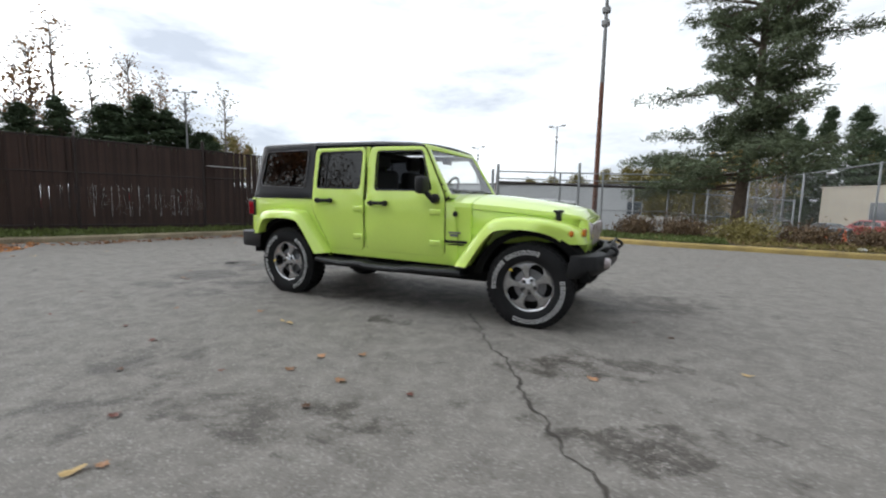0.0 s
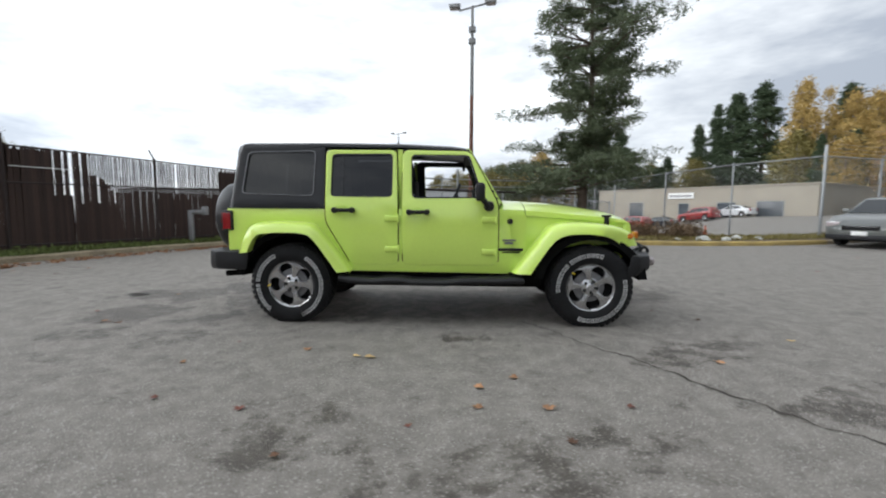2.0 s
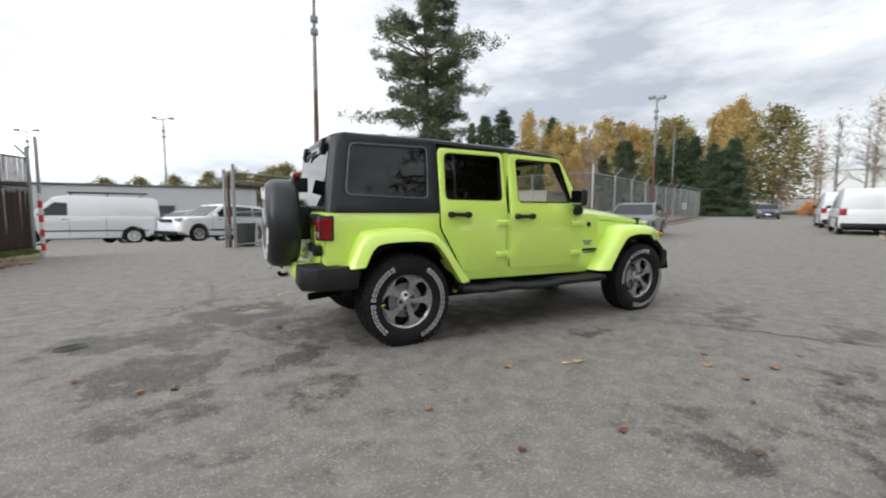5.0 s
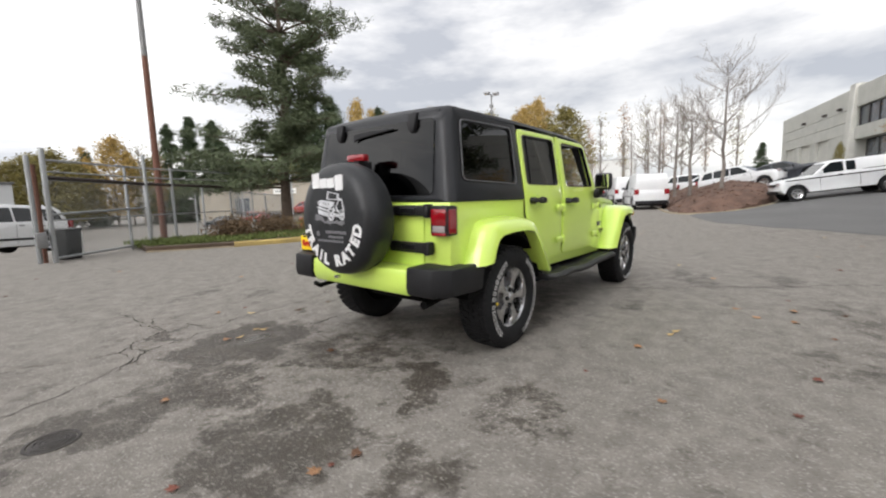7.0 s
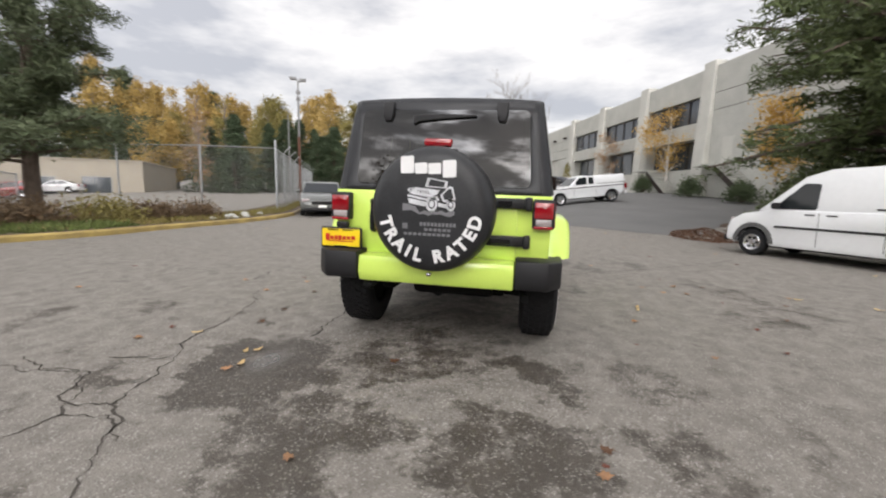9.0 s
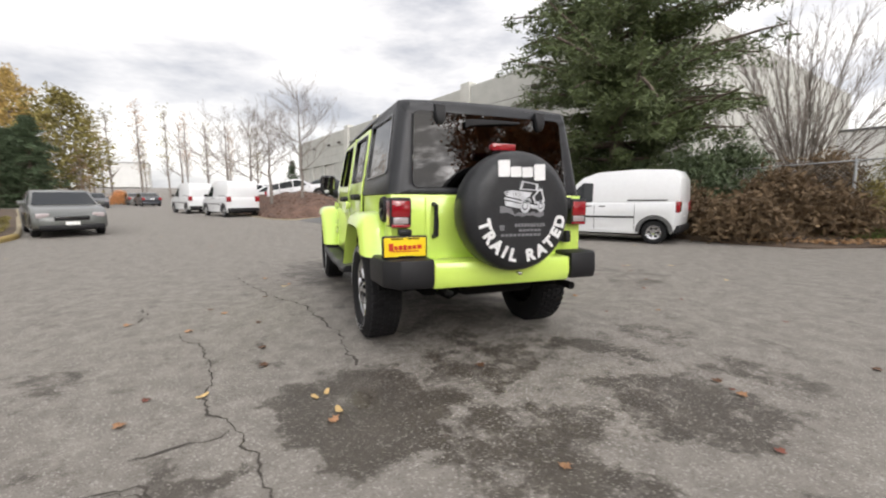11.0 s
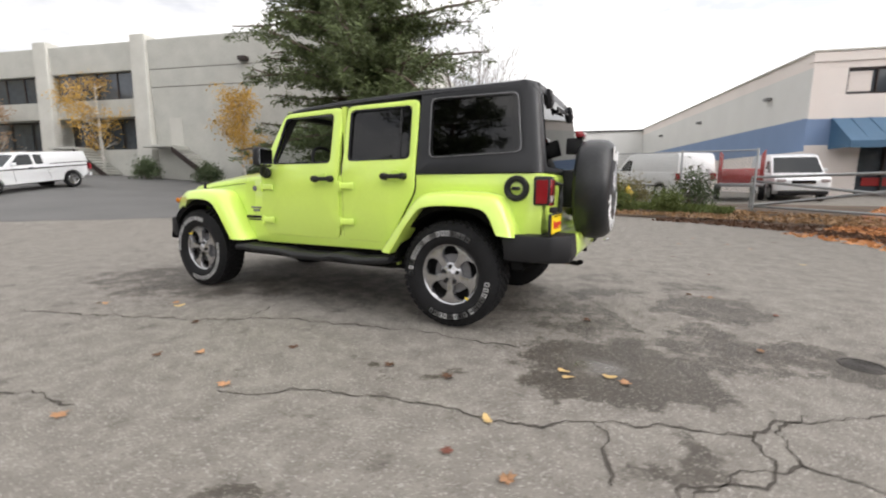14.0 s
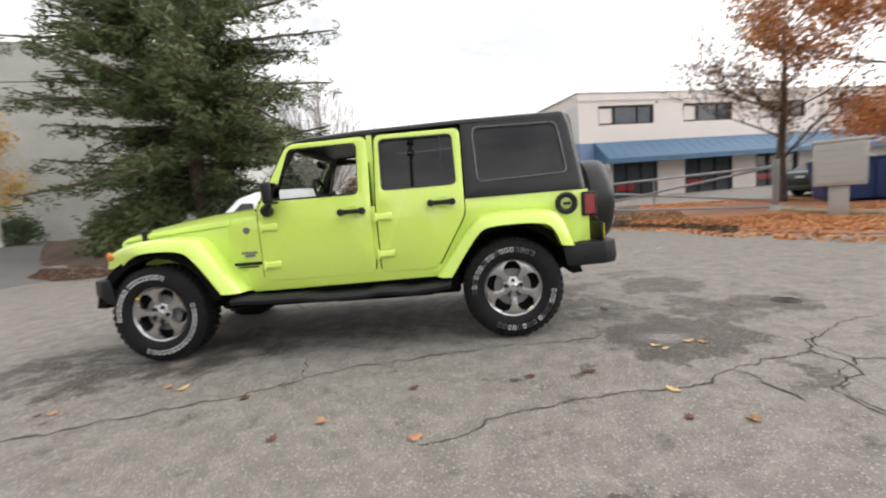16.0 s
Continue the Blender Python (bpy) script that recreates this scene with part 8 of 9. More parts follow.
def wood_leafy(seed, h, w, lf, label, n=950, low=0.16, thin=-0.20, leaf=0.34, per=9, twigs=20):
    rng = random.Random(seed)
    t = thing("leafy_tree", label, "tree")
    bm = bmesh.new()
    tube(bm, [(0, 0, -1), (0.1, 0, h * 0.5), (0, 0.1, h * 0.97)], 0.20, 7, 0.02)
    for k in range(twigs):
        a, q = rng.uniform(0, 6.28), rng.uniform(0.22, 0.95)
        limb(bm, (0.05, 0.02, h * q), (math.cos(a), math.sin(a), 1.3), w * (1.25 - q) * 1.25, 0.05, rng, 0.15)
    part("trunk", bm, BARK_PALE, t)
    pts = []
    for k in range(n):
        q = rng.random()
        a = rng.uniform(0, 6.28)
        rr = w * (math.sin(math.pi * min(1, q * 0.82 + 0.16)) ** 0.7) * rng.random() ** 0.5
        rr *= 0.80 + 0.45 * noise.noise((math.cos(a) * 1.6 + seed, math.sin(a) * 1.6, q * 5))
        if noise.noise((math.cos(a) * rr * 0.5 + seed * 3, math.sin(a) * rr * 0.5, h * q * 0.40)) < thin:
            continue
        pts.append((math.cos(a) * rr, math.sin(a) * rr, h * (low + (1 - low) * q)))
    v, f = leaves(pts, leaf, per, 0.42, seed, slim=0.6)
    raw_part("crown", v, f, lf, t, "crown of small autumn leaves", kind="stuff")
    return t


KINDS = {
    "fir": [(wood_conifer(101, 17, 5.0, 1.0), 17), (wood_conifer(102, 14, 4.6, 0.9), 14), (wood_conifer(103, 19, 4.9, 1.05), 19)],
    "gold": [(wood_leafy(111, 16, 3.6, AUTUMN_GOLD, "golden autumn tree in the distant woods", thin=-0.06), 16), (wood_leafy(112, 18, 3.2, AUTUMN_GOLD, "tall golden tree in the distant woods", thin=-0.04), 18)],
    "olive": [(wood_leafy(113, 14, 4.2, AUTUMN_OLIVE, "olive brown autumn tree in the distance"), 14)],
    "rust": [(wood_leafy(114, 14, 3.0, AUTUMN_RUST, "rust brown autumn tree in the distance", 170, leaf=0.26, per=10, twigs=60), 14)],
    "thin": [(wood_leafy(115, 15, 1.9, AUTUMN_OLIVE, "thin half-bare birch in the distance", 100, 0.35, -0.05, 0.26, 9, 50), 15), (wood_leafy(116, 17, 1.7, AUTUMN_RUST, "slender half-bare tree in the distance", 110, 0.3, -0.05, 0.26, 9, 50), 17)]}
PLANTED = {k: 0 for k in KINDS}
random.seed(77)


def plant(kind, wide, spots):
    """Trees of a kind at x, y with the height of their tops."""
    for x, y, top in spots:
        src, h = KINDS[kind][PLANTED[kind] % len(KINDS[kind])]
        z = gz(x, y) - 0.3
        s, fat = (top - z) / h, random.uniform(0.78, 1.30) * (1.3 if kind == "fir" else 1.0)
        m = Matrix.Translation((x, y, z)) @ Matrix.Rotation(random.uniform(0, 6.28), 4, "Z") @ Matrix.Diagonal((s * wide * fat, s * wide * fat, s, 1))
        if PLANTED[kind] < len(KINDS[kind]):      # the first of each kind stands in the wood itself
            o = src
        else:
            o = copy_thing(src, Matrix.Identity(4))
        o.matrix_basis = m
        tagged(o, group="distant woods")
        PLANTED[kind] += 1


strip("lawn", [(70.0, 30.0), (84.0, 34.0), (100.0, 36.0)], [(76.0, 22.0), (90.0, 25.0), (106.0, 27.0)], 0.15, TURF, "sloping green lawn at the far end of the street")
# woods beyond the tan workshop and along the street
plant("fir", 0.95, ((59.8, 81.5, 26.2), (55.9, 84.1, 24.6), (53.5, 85.6, 22.8), (82.0, 89.5, 28.1), (94.7, 76.7, 25.7), (50.5, 87.0, 19.0), (57.5, 64.9, 13.3), (60.1, 62.4, 13.5)))
plant("fir", 1.25, ((54.8, 41.7, 12.3), (57.7, 38.0, 11.6), (59.1, 36.1, 12.3), (60.3, 34.3, 12.4), (61.5, 32.3, 11.2), (54.7, 26.0, 10.4), (52.6, 27.6, 8.8), (49.0, 38.0, 11.4), (58.0, 29.5, 9.5), (51.5, 43.5, 10.0)))
plant("gold", 0.85, ((61.4, 74.1, 23.2), (63.9, 72.1, 21.4), (68.6, 67.9, 19.9), (70.3, 66.3, 19.7), (73.9, 62.4, 21.1), (75.4, 60.7, 19.5), (77.3, 58.5, 19.4), (80.5, 54.3, 18.3), (83.4, 50.0, 17.6), (85.4, 46.9, 19.3), (86.3, 45.3, 20.8), (87.1, 43.9, 21.4)))
plant("gold", 0.95, ((78.8, 56.5, 18.3), (72.3, 64.2, 20.2), (66.5, 69.8, 20.2), (56.2, 58.9, 13.3), (73.8, 35.7, 19.1), (74.5, 34.0, 17.0), (64.0, 76.4, 19.0), (69.8, 70.8, 19.4), (62.0, 60.0, 13.0), (66.0, 55.0, 13.0)))
plant("olive", 1.0, ((77.9, 49.4, 18.8), (58.0, 70.4, 14.1), (64.6, 42.3, 16.1), (71.1, 29.0, 16.1), (66.0, 62.0, 14.0), (70.0, 56.0, 14.0), (74.0, 50.0, 13.5)))
plant("rust", 1.0, ((44.5, 39.5, 12.6), (66.0, 30.0, 9.0), (68.0, 26.5, 8.5), (70.0, 40.0, 12.5)))
plant("thin", 1.0, ((60.8, 47.9, 15.6), (110.0, 39.0, 19.8), (111.0, 36.1, 20.8), (112.5, 30.8, 23.4), (113.7, 25.7, 22.5), (114.5, 22.0, 22.3), (110.0, 17.0, 19.0), (108.0, 12.0, 18.0), (104.0, 6.0, 17.0), (96.0, 33.0, 14.0), (100.0, 27.0, 13.0)))
# low woods past the pine and the yard fence
plant("fir", 0.9, ((24.4, 78.6, 15.4), (14.6, 85.4, 10.7), (27.6, 77.7, 16.7), (30.8, 76.3, 16.4)))
plant("olive", 1.2, ((0.5, 77.0, 7.8), (2.2, 79.9, 7.6), (4.8, 76.7, 7.4), (8.8, 76.3, 9.0), (7.0, 79.5, 8.6), (-3.0, 77.0, 7.2), (-8.0, 78.0, 6.4), (-13.0, 80.0, 6.2), (-18.0, 82.0, 6.0), (12.0, 80.0, 8.0), (22.0, 80.0, 9.0), (33.0, 80.0, 9.5), (39.0, 82.0, 10.0), (46.0, 80.0, 10.5)))
plant("gold", 1.0, ((16.8, 79.8, 12.0), (13.9, 83.3, 10.6), (19.2, 81.0, 10.2)))
plant("fir", 1.2, ((36.0, 84.0, 13.0), (43.0, 84.0, 12.0), (48.0, 82.0, 13.5), (39.5, 80.0, 9.5)))
plant("thin", 1.0, ((21.1, 73.5, 11.0), (18.8, 74.2, 10.4)))
plant("fir", 1.1, ((53.7, -0.2, 6.1),))
plant("olive", 0.55, ((45.0, -5.6, 4.6),))
# trees behind the brown fence
plant("thin", 1.15, ((-47.0, 16.3, 17.7), (-45.9, 18.8, 13.6), (-43.2, 23.8, 14.1), (-42.1, 25.7, 11.9), (-43.0, 24.2, 12.8), (-43.8, 31.8, 13.8), (-42.8, 33.2, 8.8)))
plant("rust", 0.85, ((-47.6, 14.9, 14.6), (-47.9, 13.9, 13.1), (-44.5, 21.6, 15.3)))
plant("fir", 1.55, ((-40.4, 13.9, 9.3), (-39.0, 17.0, 9.2), (-37.9, 19.0, 10.3), (-36.9, 20.7, 9.3), (-35.4, 23.0, 7.5), (-36.3, 21.7, 8.2), (-41.3, 11.7, 8.4), (-38.4, 18.0, 7.6)))
plant("fir", 1.3, ((-37.0, 2.8, 11.5), (-40.0, 0.5, 9.5), (-35.0, -9.0, 10.5), (-38.0, -12.5, 12.0)))
plant("rust", 1.0, ((-41.0, -1.5, 8.5), (-37.0, -4.5, 8.0), (-38.5, -16.0, 9.5)))
plant("olive", 0.8, ((-51.2, 38.6, 9.6), (-49.8, 40.3, 8.4), (-52.8, 36.6, 9.4), (40.0, -66.0, 9.0), (34.0, -74.0, 9.5), (28.0, -76.0, 9.0)))

# ---------------------------------------------------------------- grass and litter
def scatter(name, label, corners, n, material, size, seed, lift=0.12, flat=0.0, slim=0.25, tall=True):
    """Many small blades or leaves over a strip between two lines."""
    rng = np.random.default_rng(seed)
    left, right = corners
    pts = []
    k = len(left) - 1
    for i in range(n):
        s = rng.uniform(0, k)
        j = int(s)
        f = s - j
        w = rng.uniform(0.03, 0.97)
        ax, ay = left[j][0] * (1 - f) + left[j + 1][0] * f, left[j][1] * (1 - f) + left[j + 1][1] * f
        bx, by = right[j][0] * (1 - f) + right[j + 1][0] * f, right[j][1] * (1 - f) + right[j + 1][1] * f
        x, y = ax * (1 - w) + bx * w, ay * (1 - w) + by * w
        pts.append((x, y, gz(x, y) + lift))
    v, f = leaves(pts, size, 3, size * 0.35, seed, flat=flat, droop=-1.6 if tall else 0, slim=slim)
    ob = raw_part(name, v, f, material, None, label, "stuff")
    return tagged(ob, category="plants" if tall else "litter")


def litter_on(target, label, n, material, size, seed):
    """Dead leaves lying on the upper faces of a bank."""
    rng = random.Random(seed)
    me = bpy.data.objects[target].data
    up = [p for p in me.polygons if abs(p.normal.z) > 0.5 and p.area < 20]
    area = np.cumsum([p.area for p in up])
    pts = []
    for q in range(n):
        p = up[int(np.searchsorted(area, rng.random() * area[-1]))]
        c = [me.vertices[v].co for v in p.vertices]
        a, b = rng.random(), rng.random()
        pts.append(tuple(c[0].lerp(c[1], a).lerp(c[-1].lerp(c[2], a), b) + Vector((0, 0, 0.02))))
    v, f = leaves(pts, size, 2, 0.05, seed, flat=0.7, slim=0.6)
    return tagged(raw_part("leaf_litter", v, f, material, None, label, "stuff"), category="litter")


scatter("grass", "rough green grass along the brown fence", (FW, KW), 7000, GRASS, 0.11, 1, 0.13)
scatter("grass", "green grass beside the pole and kerb", ([(0.8, 12.6), (2.6, 12.8), (4.6, 12.6), (6.0, 11.6)], [(1.0, 10.8), (2.7, 9.8), (4.5, 9.25), (6.0, 9.3)]), 4500, GRASS, 0.11, 2, 0.15)
scatter("weeds", "thin weeds and dry stalks along the kerb", ([(6.0, 11.8), (9.0, 11.4), (12.6, 10.8), (15.5, 11.6), (28, 17)], [(6.2, 9.3), (9.0, 9.0), (12.6, 9.2), (16, 10.5), (28, 15.9)]), 3800, AUTUMN_OLIVE, 0.10, 3, 0.15)
scatter("leaf_litter", "fallen orange leaves on the verge", (LV[0][2:], LV[1][2:]), 14000, AUTUMN_ORANGE, 0.07, 4, 0.04, 0.8, 0.7, False)
scatter("leaf_litter", "stray leaves at the edge of the orange verge", ([(x + 0.9, y + 0.75) for x, y in LV[0][2:]], [(x - 0.35, y - 0.3) for x, y in LV[0][2:]]), 900, AUTUMN_ORANGE, 0.08, 14, 0.012, 0.9, 0.7, False)
scatter("leaf_litter", "brown leaves at the edge of the orange verge", ([(x + 0.5, y + 0.4) for x, y in LV[0][:5]], [(x - 1.2, y - 1.9) for x, y in LV[0][:5]]), 2200, LEAF_BROWN, 0.08, 15, 0.03, 0.9, 0.7, False)
scatter("leaf_litter", "fallen leaves along the fence kerb", ([(-9.2, -2.5), (-7.9, 1.3), (-7.0, 4.2), (-6.1, 6.3), (-5.2, 7.9)], [(-8.4, -2.6), (-7.1, 1.1), (-6.4, 4.0), (-5.6, 6.0), (-4.9, 7.7)]), 420, LEAF_DRY, 0.07, 5, 0.012, 0.9, 0.7, False)
scatter("leaf_litter", "fallen leaves on the weed verge", ([(3.0, -8.2), (1.0, -9.9), (-1.4, -9.7), (-3.8, -8.9), (-6.2, -7.9)], [(3.6, -10.6), (1.0, -12.8), (-1.6, -12.6), (-4.4, -11.6), (-7.2, -10.4)]), 2200, AUTUMN_RUST, 0.08, 6, 0.11, 0.8, 0.7, False)
scatter("grass", "green weeds along the side fence", ([(2.6, -10.0), (0.6, -11.0), (-1.6, -10.9), (-3.2, -10.4)], [(2.6, -12.0), (0.6, -12.6), (-1.6, -12.4), (-3.4, -11.6)]), 2600, GRASS, 0.13, 7, 0.16)
scatter("leaf_litter", "brown leaves and twigs at the end of the shrub bank", ([(8.3, -5.5), (9.5, -4.8), (10.6, -5.3)], [(8.6, -7.0), (9.8, -6.8), (11.6, -6.7)]), 900, LEAF_BROWN, 0.06, 21, 0.03, 0.9, 0.6, False)
litter_on("bark_bank", "dead brown leaves on the bark bank", 3600, LEAF_BROWN, 0.09, 12)
scatter("leaf_litter", "litter of twigs and leaves in the pine bed", ([(2.4, 13.2), (5.2, 13.8), (7.4, 14.0), (10.0, 13.0)], [(4.4, 9.6), (6.2, 9.6), (9.0, 9.3), (11.6, 9.4)]), 2600, AUTUMN_RUST, 0.07, 9, 0.16, 0.7, 0.5, False)


# ---------------------------------------------------------------- cracks, drain, leaves on the asphalt
def crack(line, seed, w=0.014):
    """A ragged crack in the asphalt, opened a little and filled with dark grit."""
    rng = random.Random(seed)
    fine = []
    for (x1, y1), (x2, y2) in zip(line, line[1:]):
        n = max(2, int(math.hypot(x2 - x1, y2 - y1) / 0.030))
        for k in range(n):
            f = k / n
            fine.append((x1 + (x2 - x1) * f, y1 + (y2 - y1) * f))
    fine.append(line[-1])
    bm = bmesh.new()
    prev, drift = None, 0.0
    for i, (x, y) in enumerate(fine):
        a, b = fine[max(0, i - 1)], fine[min(len(fine) - 1, i + 1)]
        d = Vector((b[0] - a[0], b[1] - a[1])).normalized()
        drift = drift * 0.72 + rng.uniform(-0.020, 0.020)
        j = noise.noise((x * 5, y * 5, seed)) * 0.055 + drift
        ww = 0.62 * w * (0.15 + 1.3 * abs(noise.noise((x * 7, y * 7, seed + 4.4))) + 0.5 * abs(noise.noise((x * 33, y * 33, seed)))) * (0.3 if i in (0, len(fine) - 1) else 1)
        cx, cy = x - d.y * j, y + d.x * j
        cur = [bm.verts.new((cx - d.y * ww, cy + d.x * ww, gz(cx, cy) + 0.004)), bm.verts.new((cx + d.y * ww, cy - d.x * ww, gz(cx, cy) + 0.004))]
        if prev:
            bm.faces.new((prev[0], prev[1], cur[1], cur[0]))
        prev = cur
    ob = part("pavement_crack", bm, CRACK, ground, "ragged dark crack in the asphalt", sharp=0)
    return ob


crack([(2.30, -0.6), (2.48, -0.87), (2.9, -1.52), (3.17, -1.97), (3.35, -2.27), (3.55, -2.56), (3.67, -2.73), (3.79, -2.89), (3.95, -3.15), (4.3, -3.6), (5.2, -4.6)], 1, 0.022)
crack([(-1.6, 3.4), (-1.53, 2.7), (-1.54, 2.08), (-1.71, 1.91), (-1.95, 1.71), (-2.14, 1.75), (-2.5, 1.9)], 2, 0.013)
crack([(-1.95, 1.71), (-1.89, 1.45), (-2.0, 1.34), (-2.26, 1.17), (-2.41, 1.09), (-2.8, 0.95)], 3, 0.013)
crack([(3.6, 2.2), (2.99, 2.01), (2.07, 1.69), (1.57, 1.42), (0.96, 1.22), (0.27, 1.06), (-0.61, 1.04)], 6, 0.018)
crack([(0.69, 2.33), (0.32, 2.12), (-0.28, 1.94), (-0.75, 1.94), (-1.17, 1.75), (-1.8, 1.52), (-2.08, 1.23)], 7, 0.014)
crack([(-1.8, 1.52), (-1.87, 1.73), (-1.81, 1.88), (-1.49, 2.12), (-1.51, 2.32), (-1.4, 2.7)], 8, 0.013)
crack([(1.91, 2.95), (1.55, 2.79), (1.2, 2.75)], 10)
crack([(1.57, 1.42), (1.62, 1.22), (1.72, 1.05)], 11)
crack([(-1.17, 1.75), (-1.27, 1.86), (-1.3, 2.15)], 12, 0.013)
crack([(-2.5, 1.9), (-3.2, 2.2), (-4.4, 2.4)], 13, 0.013)

hole = thing("manhole_cover", "small round cast iron drain cover in a dark damp patch", "manhole", m=Matrix.Translation((-2.54, 0.38, -0.001)) @ Matrix.Diagonal((0.78, 0.78, 1, 1)))
part("cover", lathe(bmesh.new(), [(0.0, 0.004), (0.115, 0.004), (0.12, 0.001), (0.122, -0.02)], 40), IRON, hole, m=pose(0, 0, 0, 90, 0, 0))
part("rim", lathe(bmesh.new(), [(0.126, 0.0), (0.129, 0.006), (0.146, 0.006), (0.15, 0.0)], 40), IRON, hole, m=pose(0, 0, 0, 90, 0, 0))
for k in range(3):
    part("rib", lathe(bmesh.new(), [(0.03 + k * 0.03, 0.003), (0.032 + k * 0.03, 0.007), (0.04 + k * 0.03, 0.007), (0.042 + k * 0.03, 0.003)], 32), IRON, hole, m=pose(0, 0, 0, 90, 0, 0))


def leaf_mesh(kind, seed):
    """A fallen leaf with lobes, slightly curled."""
    rng = random.Random(seed)
    n = 21 if kind == "maple" else 12
    vs, k = [(0, 0, 0.006)], 0
    for i in range(n):
        a = 2 * math.pi * i / n
        if kind == "maple":
            r = 1.0 if i % 3 == 0 else 0.66
            r *= rng.uniform(0.65, 1.15)
        else:
            r = 0.62 + 0.38 * abs(math.cos(a)) ** 1.5
            r *= rng.uniform(0.9, 1.05)
        yy = 0.62 if kind != "maple" else 0.95
        vs.append((math.cos(a) * r, math.sin(a) * r * yy, 0.02 + 0.16 * rng.random() * r + 0.12 * math.cos(2 * a + seed)))
    vs = [(x * 0.05, y * 0.05, z * 0.05) for x, y, z in vs]
    fs = [(0, i + 1, (i + 1) % n + 1) for i in range(n)]
    return vs, fs


LEAVES = {}
for kind, mt in (("maple", LEAF_DRY), ("oval", LEAF_PALE), ("maple_red", LEAF_RED), ("brown", LEAF_BROWN)):
    LEAVES[kind] = [poly_mesh("leaf", *leaf_mesh("maple" if kind != "oval" else "oval", s), mt) for s in range(3)]


def fallen_leaf(x, y, kind, size, k):
    o = new("fallen_leaf", LEAVES[kind][k % 3])
    rng = random.Random(k * 7 + 1)
    lift = 0.004 + 0.05 * 0.13 * size
    o.matrix_basis = Matrix.Translation((x, y, gz(x, y) + lift)) @ Matrix.Rotation(rng.uniform(0, 6.28), 4, "Z") @ Matrix.Diagonal((size, size, size * 0.9, 1))
    words = {"maple": "dry orange brown fallen leaf on the asphalt", "oval": "pale yellow fallen leaf on the asphalt", "maple_red": "small dark red fallen leaf on the asphalt", "brown": "dead brown leaf on the asphalt"}
    tagged(o, words[kind], "leaf", "fallen leaves")


DRY = [(2.06, -2.12), (1.82, -2.29), (1.8, -2.56), (2.21, -2.55), (3.63, -1.75), (0.46, -1.63), (-0.35, -1.97), (-1.88, -0.92), (0.71, 2.27), (1.26, 2.05), (1.14, 2.83), (-2.03, 0.4), (-1.28, 1.27), (2.55, 1.43), (3.12, 1.72), (-0.93, 2.29), (1.88, -3.68), (-1.88, -0.97)]
PALE = [(4.57, -1.18), (0.9, -1.77), (-0.72, 1.95), (-0.94, 1.27), (-0.98, 1.34), (-1.19, 1.23), (1.83, -3.76), (1.01, -1.79), (2.42, 1.47)]
REDS = [(2.69, -2.51), (-1.09, -2.67), (1.43, -2.79), (1.47, -3.43), (-1.81, -0.94), (-0.13, -2.55), (0.45, -2.65), (3.83, -0.13), (-2.3, -0.54), (-0.65, 2.24), (-0.19, -1.48), (1.42, -2.79)]
BROWN = [(1.47, 2.2), (1.87, 1.69), (0.77, 1.71), (-0.36, 1.63), (0.03, 1.65), (4.13, -0.51), (3.2, 1.75), (-1.97, -2.06), (0.68, 2.26), (-0.92, 0.26), (-1.61, -3.19), (-1.69, -0.97), (0.85, -3.09), (2.26, -2.9)]
LAID = []
for lst, kind, lo, hi in ((DRY, "maple", 0.68, 0.95), (PALE, "oval", 0.72, 1.05), (REDS, "maple_red", 0.45, 0.8), (BROWN, "brown", 0.55, 0.9)):
    rng = random.Random(len(kind))
    for k, (x, y) in enumerate(lst):
        if any(math.hypot(x - a, y - b) < 0.07 for a, b in LAID):
            continue
        LAID.append((x, y))
        fallen_leaf(x, y, kind, rng.uniform(lo, hi), k + len(kind) * 10)
rng = random.Random(9)
for k in range(70):
    x, y = rng.uniform(-7, 12), rng.uniform(-6.5, 8)
    if (-1.2 < x < 4 and -1.1 < y < 1.1) or (abs(x) < 4.5 and abs(y) < 3.2):
        continue
    fallen_leaf(x, y, rng.choice(("maple", "brown", "maple_red", "oval")), rng.uniform(0.5, 1.0), 200 + k)

# ---------------------------------------------------------------- small things of the yard's edges
hy = thing("fire_hydrant", "small yellow fire hydrant among weeds", "hydrant", m=Matrix.Translation((-0.45, -12.0, gz(-0.45, -12.0) + 0.05)))
part("barrel", lathe(bmesh.new(), [(0, -0.1), (0.17, -0.1), (0.17, 0.06), (0.115, 0.08), (0.11, 0.5), (0.15, 0.52), (0.15, 0.57), (0.12, 0.62), (0.08, 0.70), (0.03, 0.74), (0.03, 0.79), (0, 0.79)], 18), HYDRANT_YELLOW, hy, m=pose(0, 0, 0, 90, 0, 0))
for a in (0, 90, 180):
    part("outlet", lathe(bmesh.new(), [(0, -0.2), (0.06, -0.2), (0.07, -0.15), (0.055, -0.13), (0.05, 0)], 12), HYDRANT_YELLOW, hy, m=pose(0, 0, 0.4, 0, 0, a))
chain_fence("lot_fence", "rusting chain-link fence of the side lot", [(6.0, -12.2), (3.3, -12.9), (0.6, -13.0), (-2.0, -12.7), (-4.0, -12.4)], 1.95, mid_rail=False, wire=0.005)
tp = thing("utility_marker", "white utility marker box on a stake", "marker", m=Matrix.Translation((2.7, -11.4, gz(2.7, -11.4))))
part("stake", bbox(-0.03, 0.03, -0.03, 0.03, 0, 0.5, 0.005), GALV, tp)
part("marker_plate", bbox(-0.11, 0.11, -0.03, 0.03, 0.4, 0.85, 0.02), SIGN_WHITE, tp)


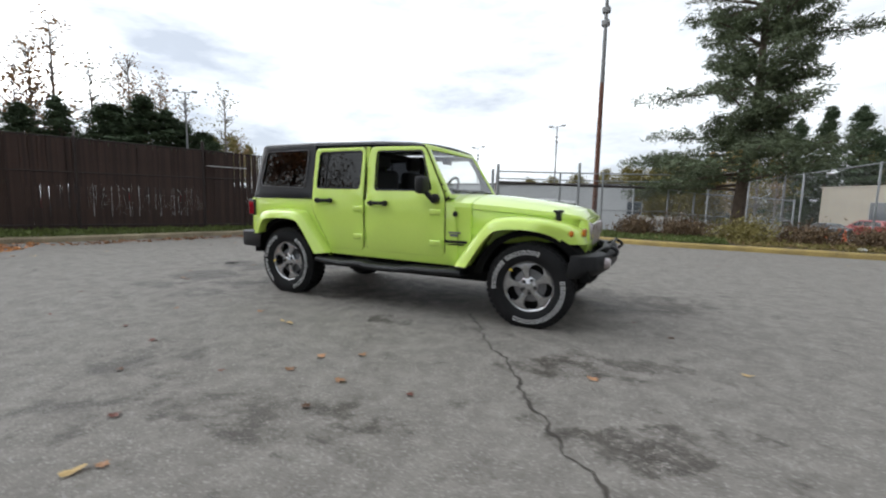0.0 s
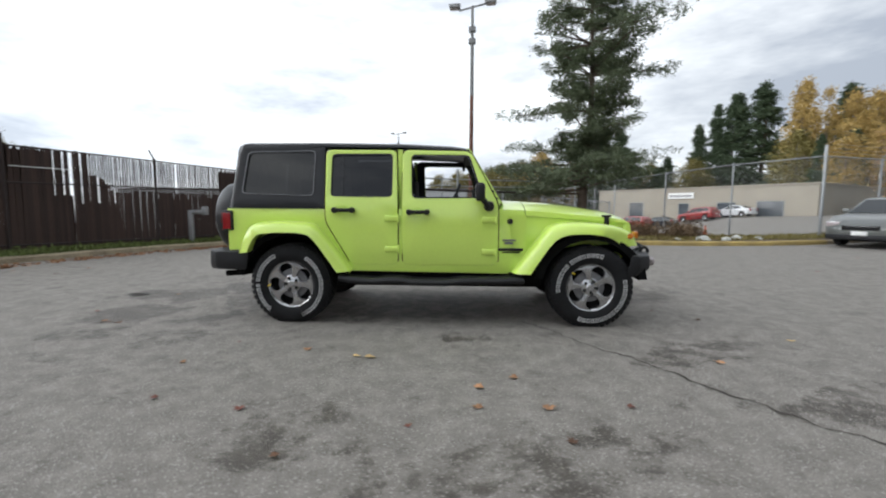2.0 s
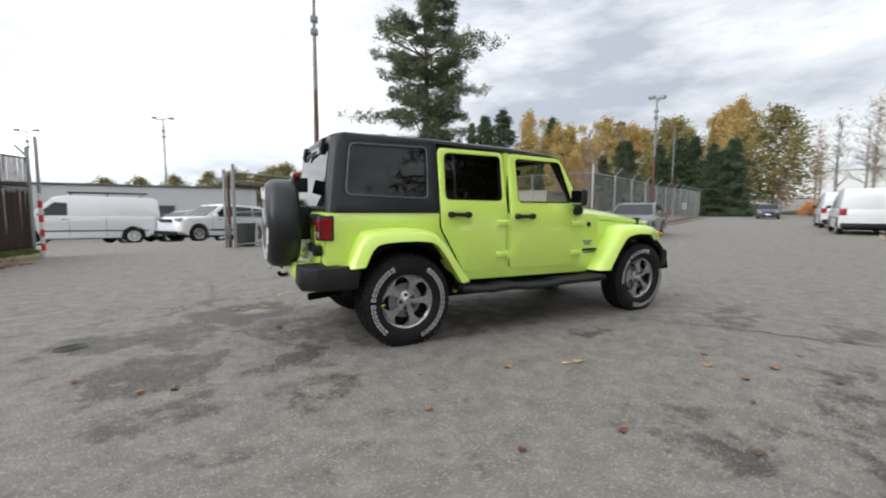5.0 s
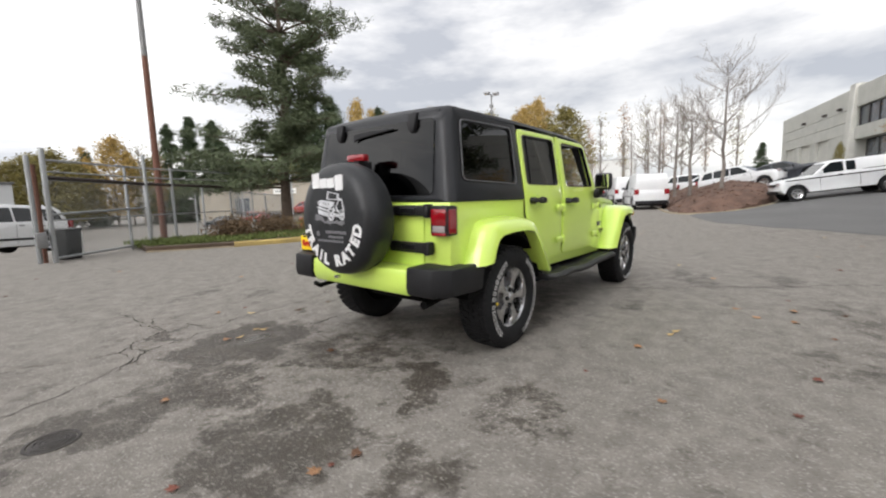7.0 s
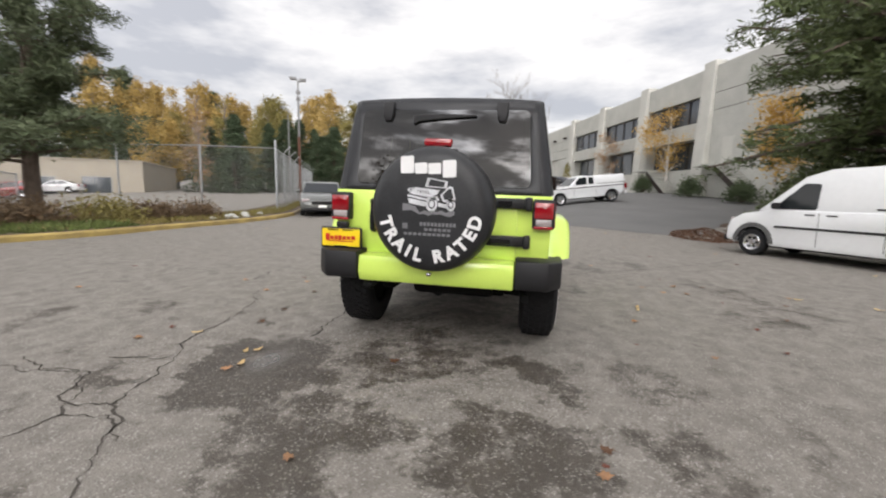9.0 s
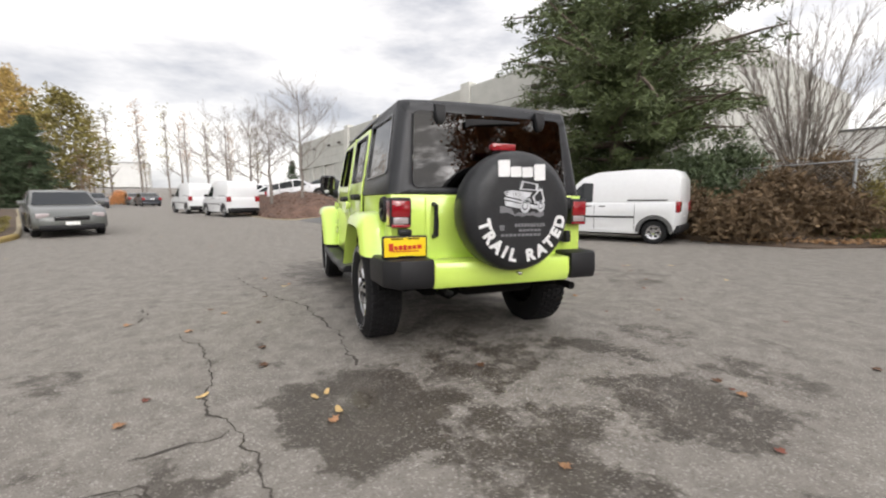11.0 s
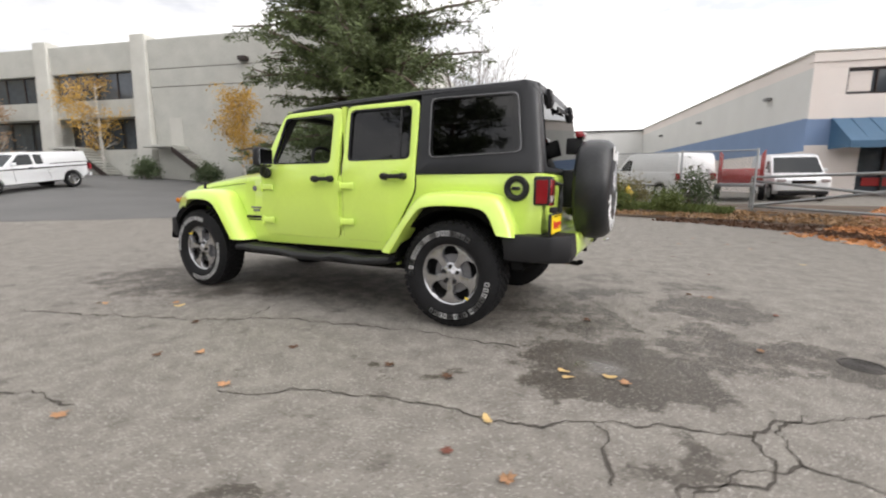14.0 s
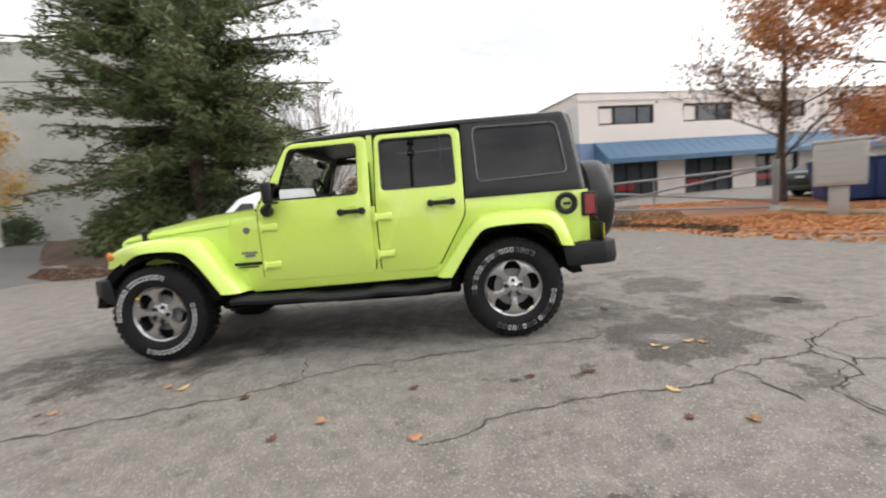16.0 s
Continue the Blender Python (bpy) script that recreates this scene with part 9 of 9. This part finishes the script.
def pipe_gate():
    g = thing("pipe_gate", "long galvanised pipe swing gate", "gate")
    A, B = Vector((-9.1, -8.6, gz(-9.1, -8.6))), Vector((-4.0, -12.9, gz(-4.0, -12.9)))
    up = Vector((0, 0, 1))
    part("hinge_post", bar_between(A - up * 0.2, A + up * 1.55, 0.085, 12), GALV, g, "thick galvanised post")
    for a, b in ((1.35, 1.05), (1.35, 0.15), (0.15, 0.15), (0.35, 0.95)):
        part("bar", bar_between(A + up * a, B + up * b, 0.04, 8), GALV, g)
    part("end_bar", bar_between(B + up * 0.1, B + up * 1.1, 0.03, 8), GALV, g)
    part("brace", bar_between(A + (B - A) * 0.5 + up * 0.15, A + (B - A) * 0.5 + up * 1.2, 0.025, 8), GALV, g)
    part("foot", lathe(bmesh.new(), [(0, 0), (0.2, 0), (0.14, 0.2), (0.09, 0.26), (0, 0.26)], 12), CONCRETE, g, m=Matrix.Translation(A) @ pose(0, 0, -0.05, 90, 0, 0))
    return g


pipe_gate()
mb = thing("cluster_mailbox", "grey green cluster mailbox on a pedestal", "mailbox", m=Matrix.Translation((-8.75, -6.15, gz(-8.7, -6.1) + 0.02)) @ Matrix.Rotation(radians(52), 4, "Z") @ Matrix.Diagonal((1, 1.12, 1, 1)))
part("pedestal", bbox(-0.14, 0.14, -0.16, 0.16, 0, 0.72, 0.02), BOX_GREY, mb)
bx = part("cabinet", bbox(-0.25, 0.25, -0.42, 0.42, 0.72, 1.75, 0.03), BOX_GREY, mb)
part("roof_lip", bbox(-0.28, 0.28, -0.45, 0.45, 1.72, 1.80, 0.03), BOX_GREY, bx)
for r_ in range(6):
    for c_ in range(2):
        part("small_door", bbox(0.25, 0.262, -0.38 + c_ * 0.39, -0.02 + c_ * 0.39, 0.80 + r_ * 0.15, 0.93 + r_ * 0.15, 0.004, 1), BOX_GREY, bx)
kerb([(-9.9, -9.9), (-9.2, -8.2), (-8.9, -6.6), (-9.3, -4.8), (-10.4, -3.0)], 0.35, 0.14, KERB_STONE, "mossy kerb of a small island")
sk = thing("waste_skip", "dark blue steel waste skip", "skip", m=Matrix.Translation((-13.6, -10.0, gz(-13.6, -10))) @ Matrix.Rotation(radians(60), 4, "Z"))
part("skip_body", bev(loft(bmesh.new(), [[(-1.0, -1.6, 0.12), (1.0, -1.6, 0.12), (1.0, 1.6, 0.12), (-1.0, 1.6, 0.12)], [(-1.1, -1.8, 1.35), (1.1, -1.8, 1.35), (1.1, 1.8, 1.35), (-1.1, 1.8, 1.35)]]), 0.03, 1), SKIP_BLUE, sk)
part("skip_lid", bbox(-1.12, 1.12, -1.82, 1.82, 1.35, 1.42, 0.02), SKIP_BLUE, sk)
for y in (-1.2, -0.4, 0.4, 1.2):
    part("skip_rib", bbox(1.0, 1.12, y - 0.05, y + 0.05, 0.15, 1.3, 0.01), SKIP_BLUE, sk)
for k, u in enumerate((9.0, 11.8)):
    p = Vector((-6.9, -20.3, 0)) - U15 * u - Vector((U15.y, -U15.x, 0)) * -0.7
    juniper(p.x, p.y, 0.5, 1.15 - 0.2 * k, 95 + k, SHRUB_GREEN, "small clipped shrub at the shop front", n=70, leaf=0.09)
vehicle("parked_sedan", "dark green sedan by the shop front", -15.5, -13.5, 195, SEDAN, GREEN_CAR)
for k, (x, y) in enumerate(((11.2, 19.8), (12.4, 21.5), (19.5, 27.0))):
    c = thing("traffic_cone", "orange traffic cone beyond the fence", "cone", "cones", m=Matrix.Translation((x, y, gz(x, y))))
    part("cone_base", bbox(-0.18, 0.18, -0.18, 0.18, 0, 0.04, 0.01), CONE_ORANGE, c)
    part("cone_body", lathe(bmesh.new(), [(0.13, 0.04), (0.03, 0.7), (0, 0.7)], 14), CONE_ORANGE, c, m=pose(0, 0, 0, 90, 0, 0))
for k, (x, y, s) in enumerate(((9.6, 9.3, 0.22), (10.3, 9.25, 0.16), (11.4, 9.4, 0.12), (8.8, 9.4, 0.1), (10.9, 9.7, 0.18))):
    rk = bmesh.new()
    bmesh.ops.create_icosphere(rk, subdivisions=2, radius=s)
    for v in rk.verts:
        v.co *= 1 + 0.35 * noise.noise(v.co * 6 + Vector((k, 0, 0)))
        v.co.z *= 0.6
    ob = part("rock", rk, CONCRETE, None, "", 30, Matrix.Translation((x, y, gz(x, y) + 0.16)))
    tagged(ob, "pale rough rock in the bed by the kerb", "rock", "rocks")
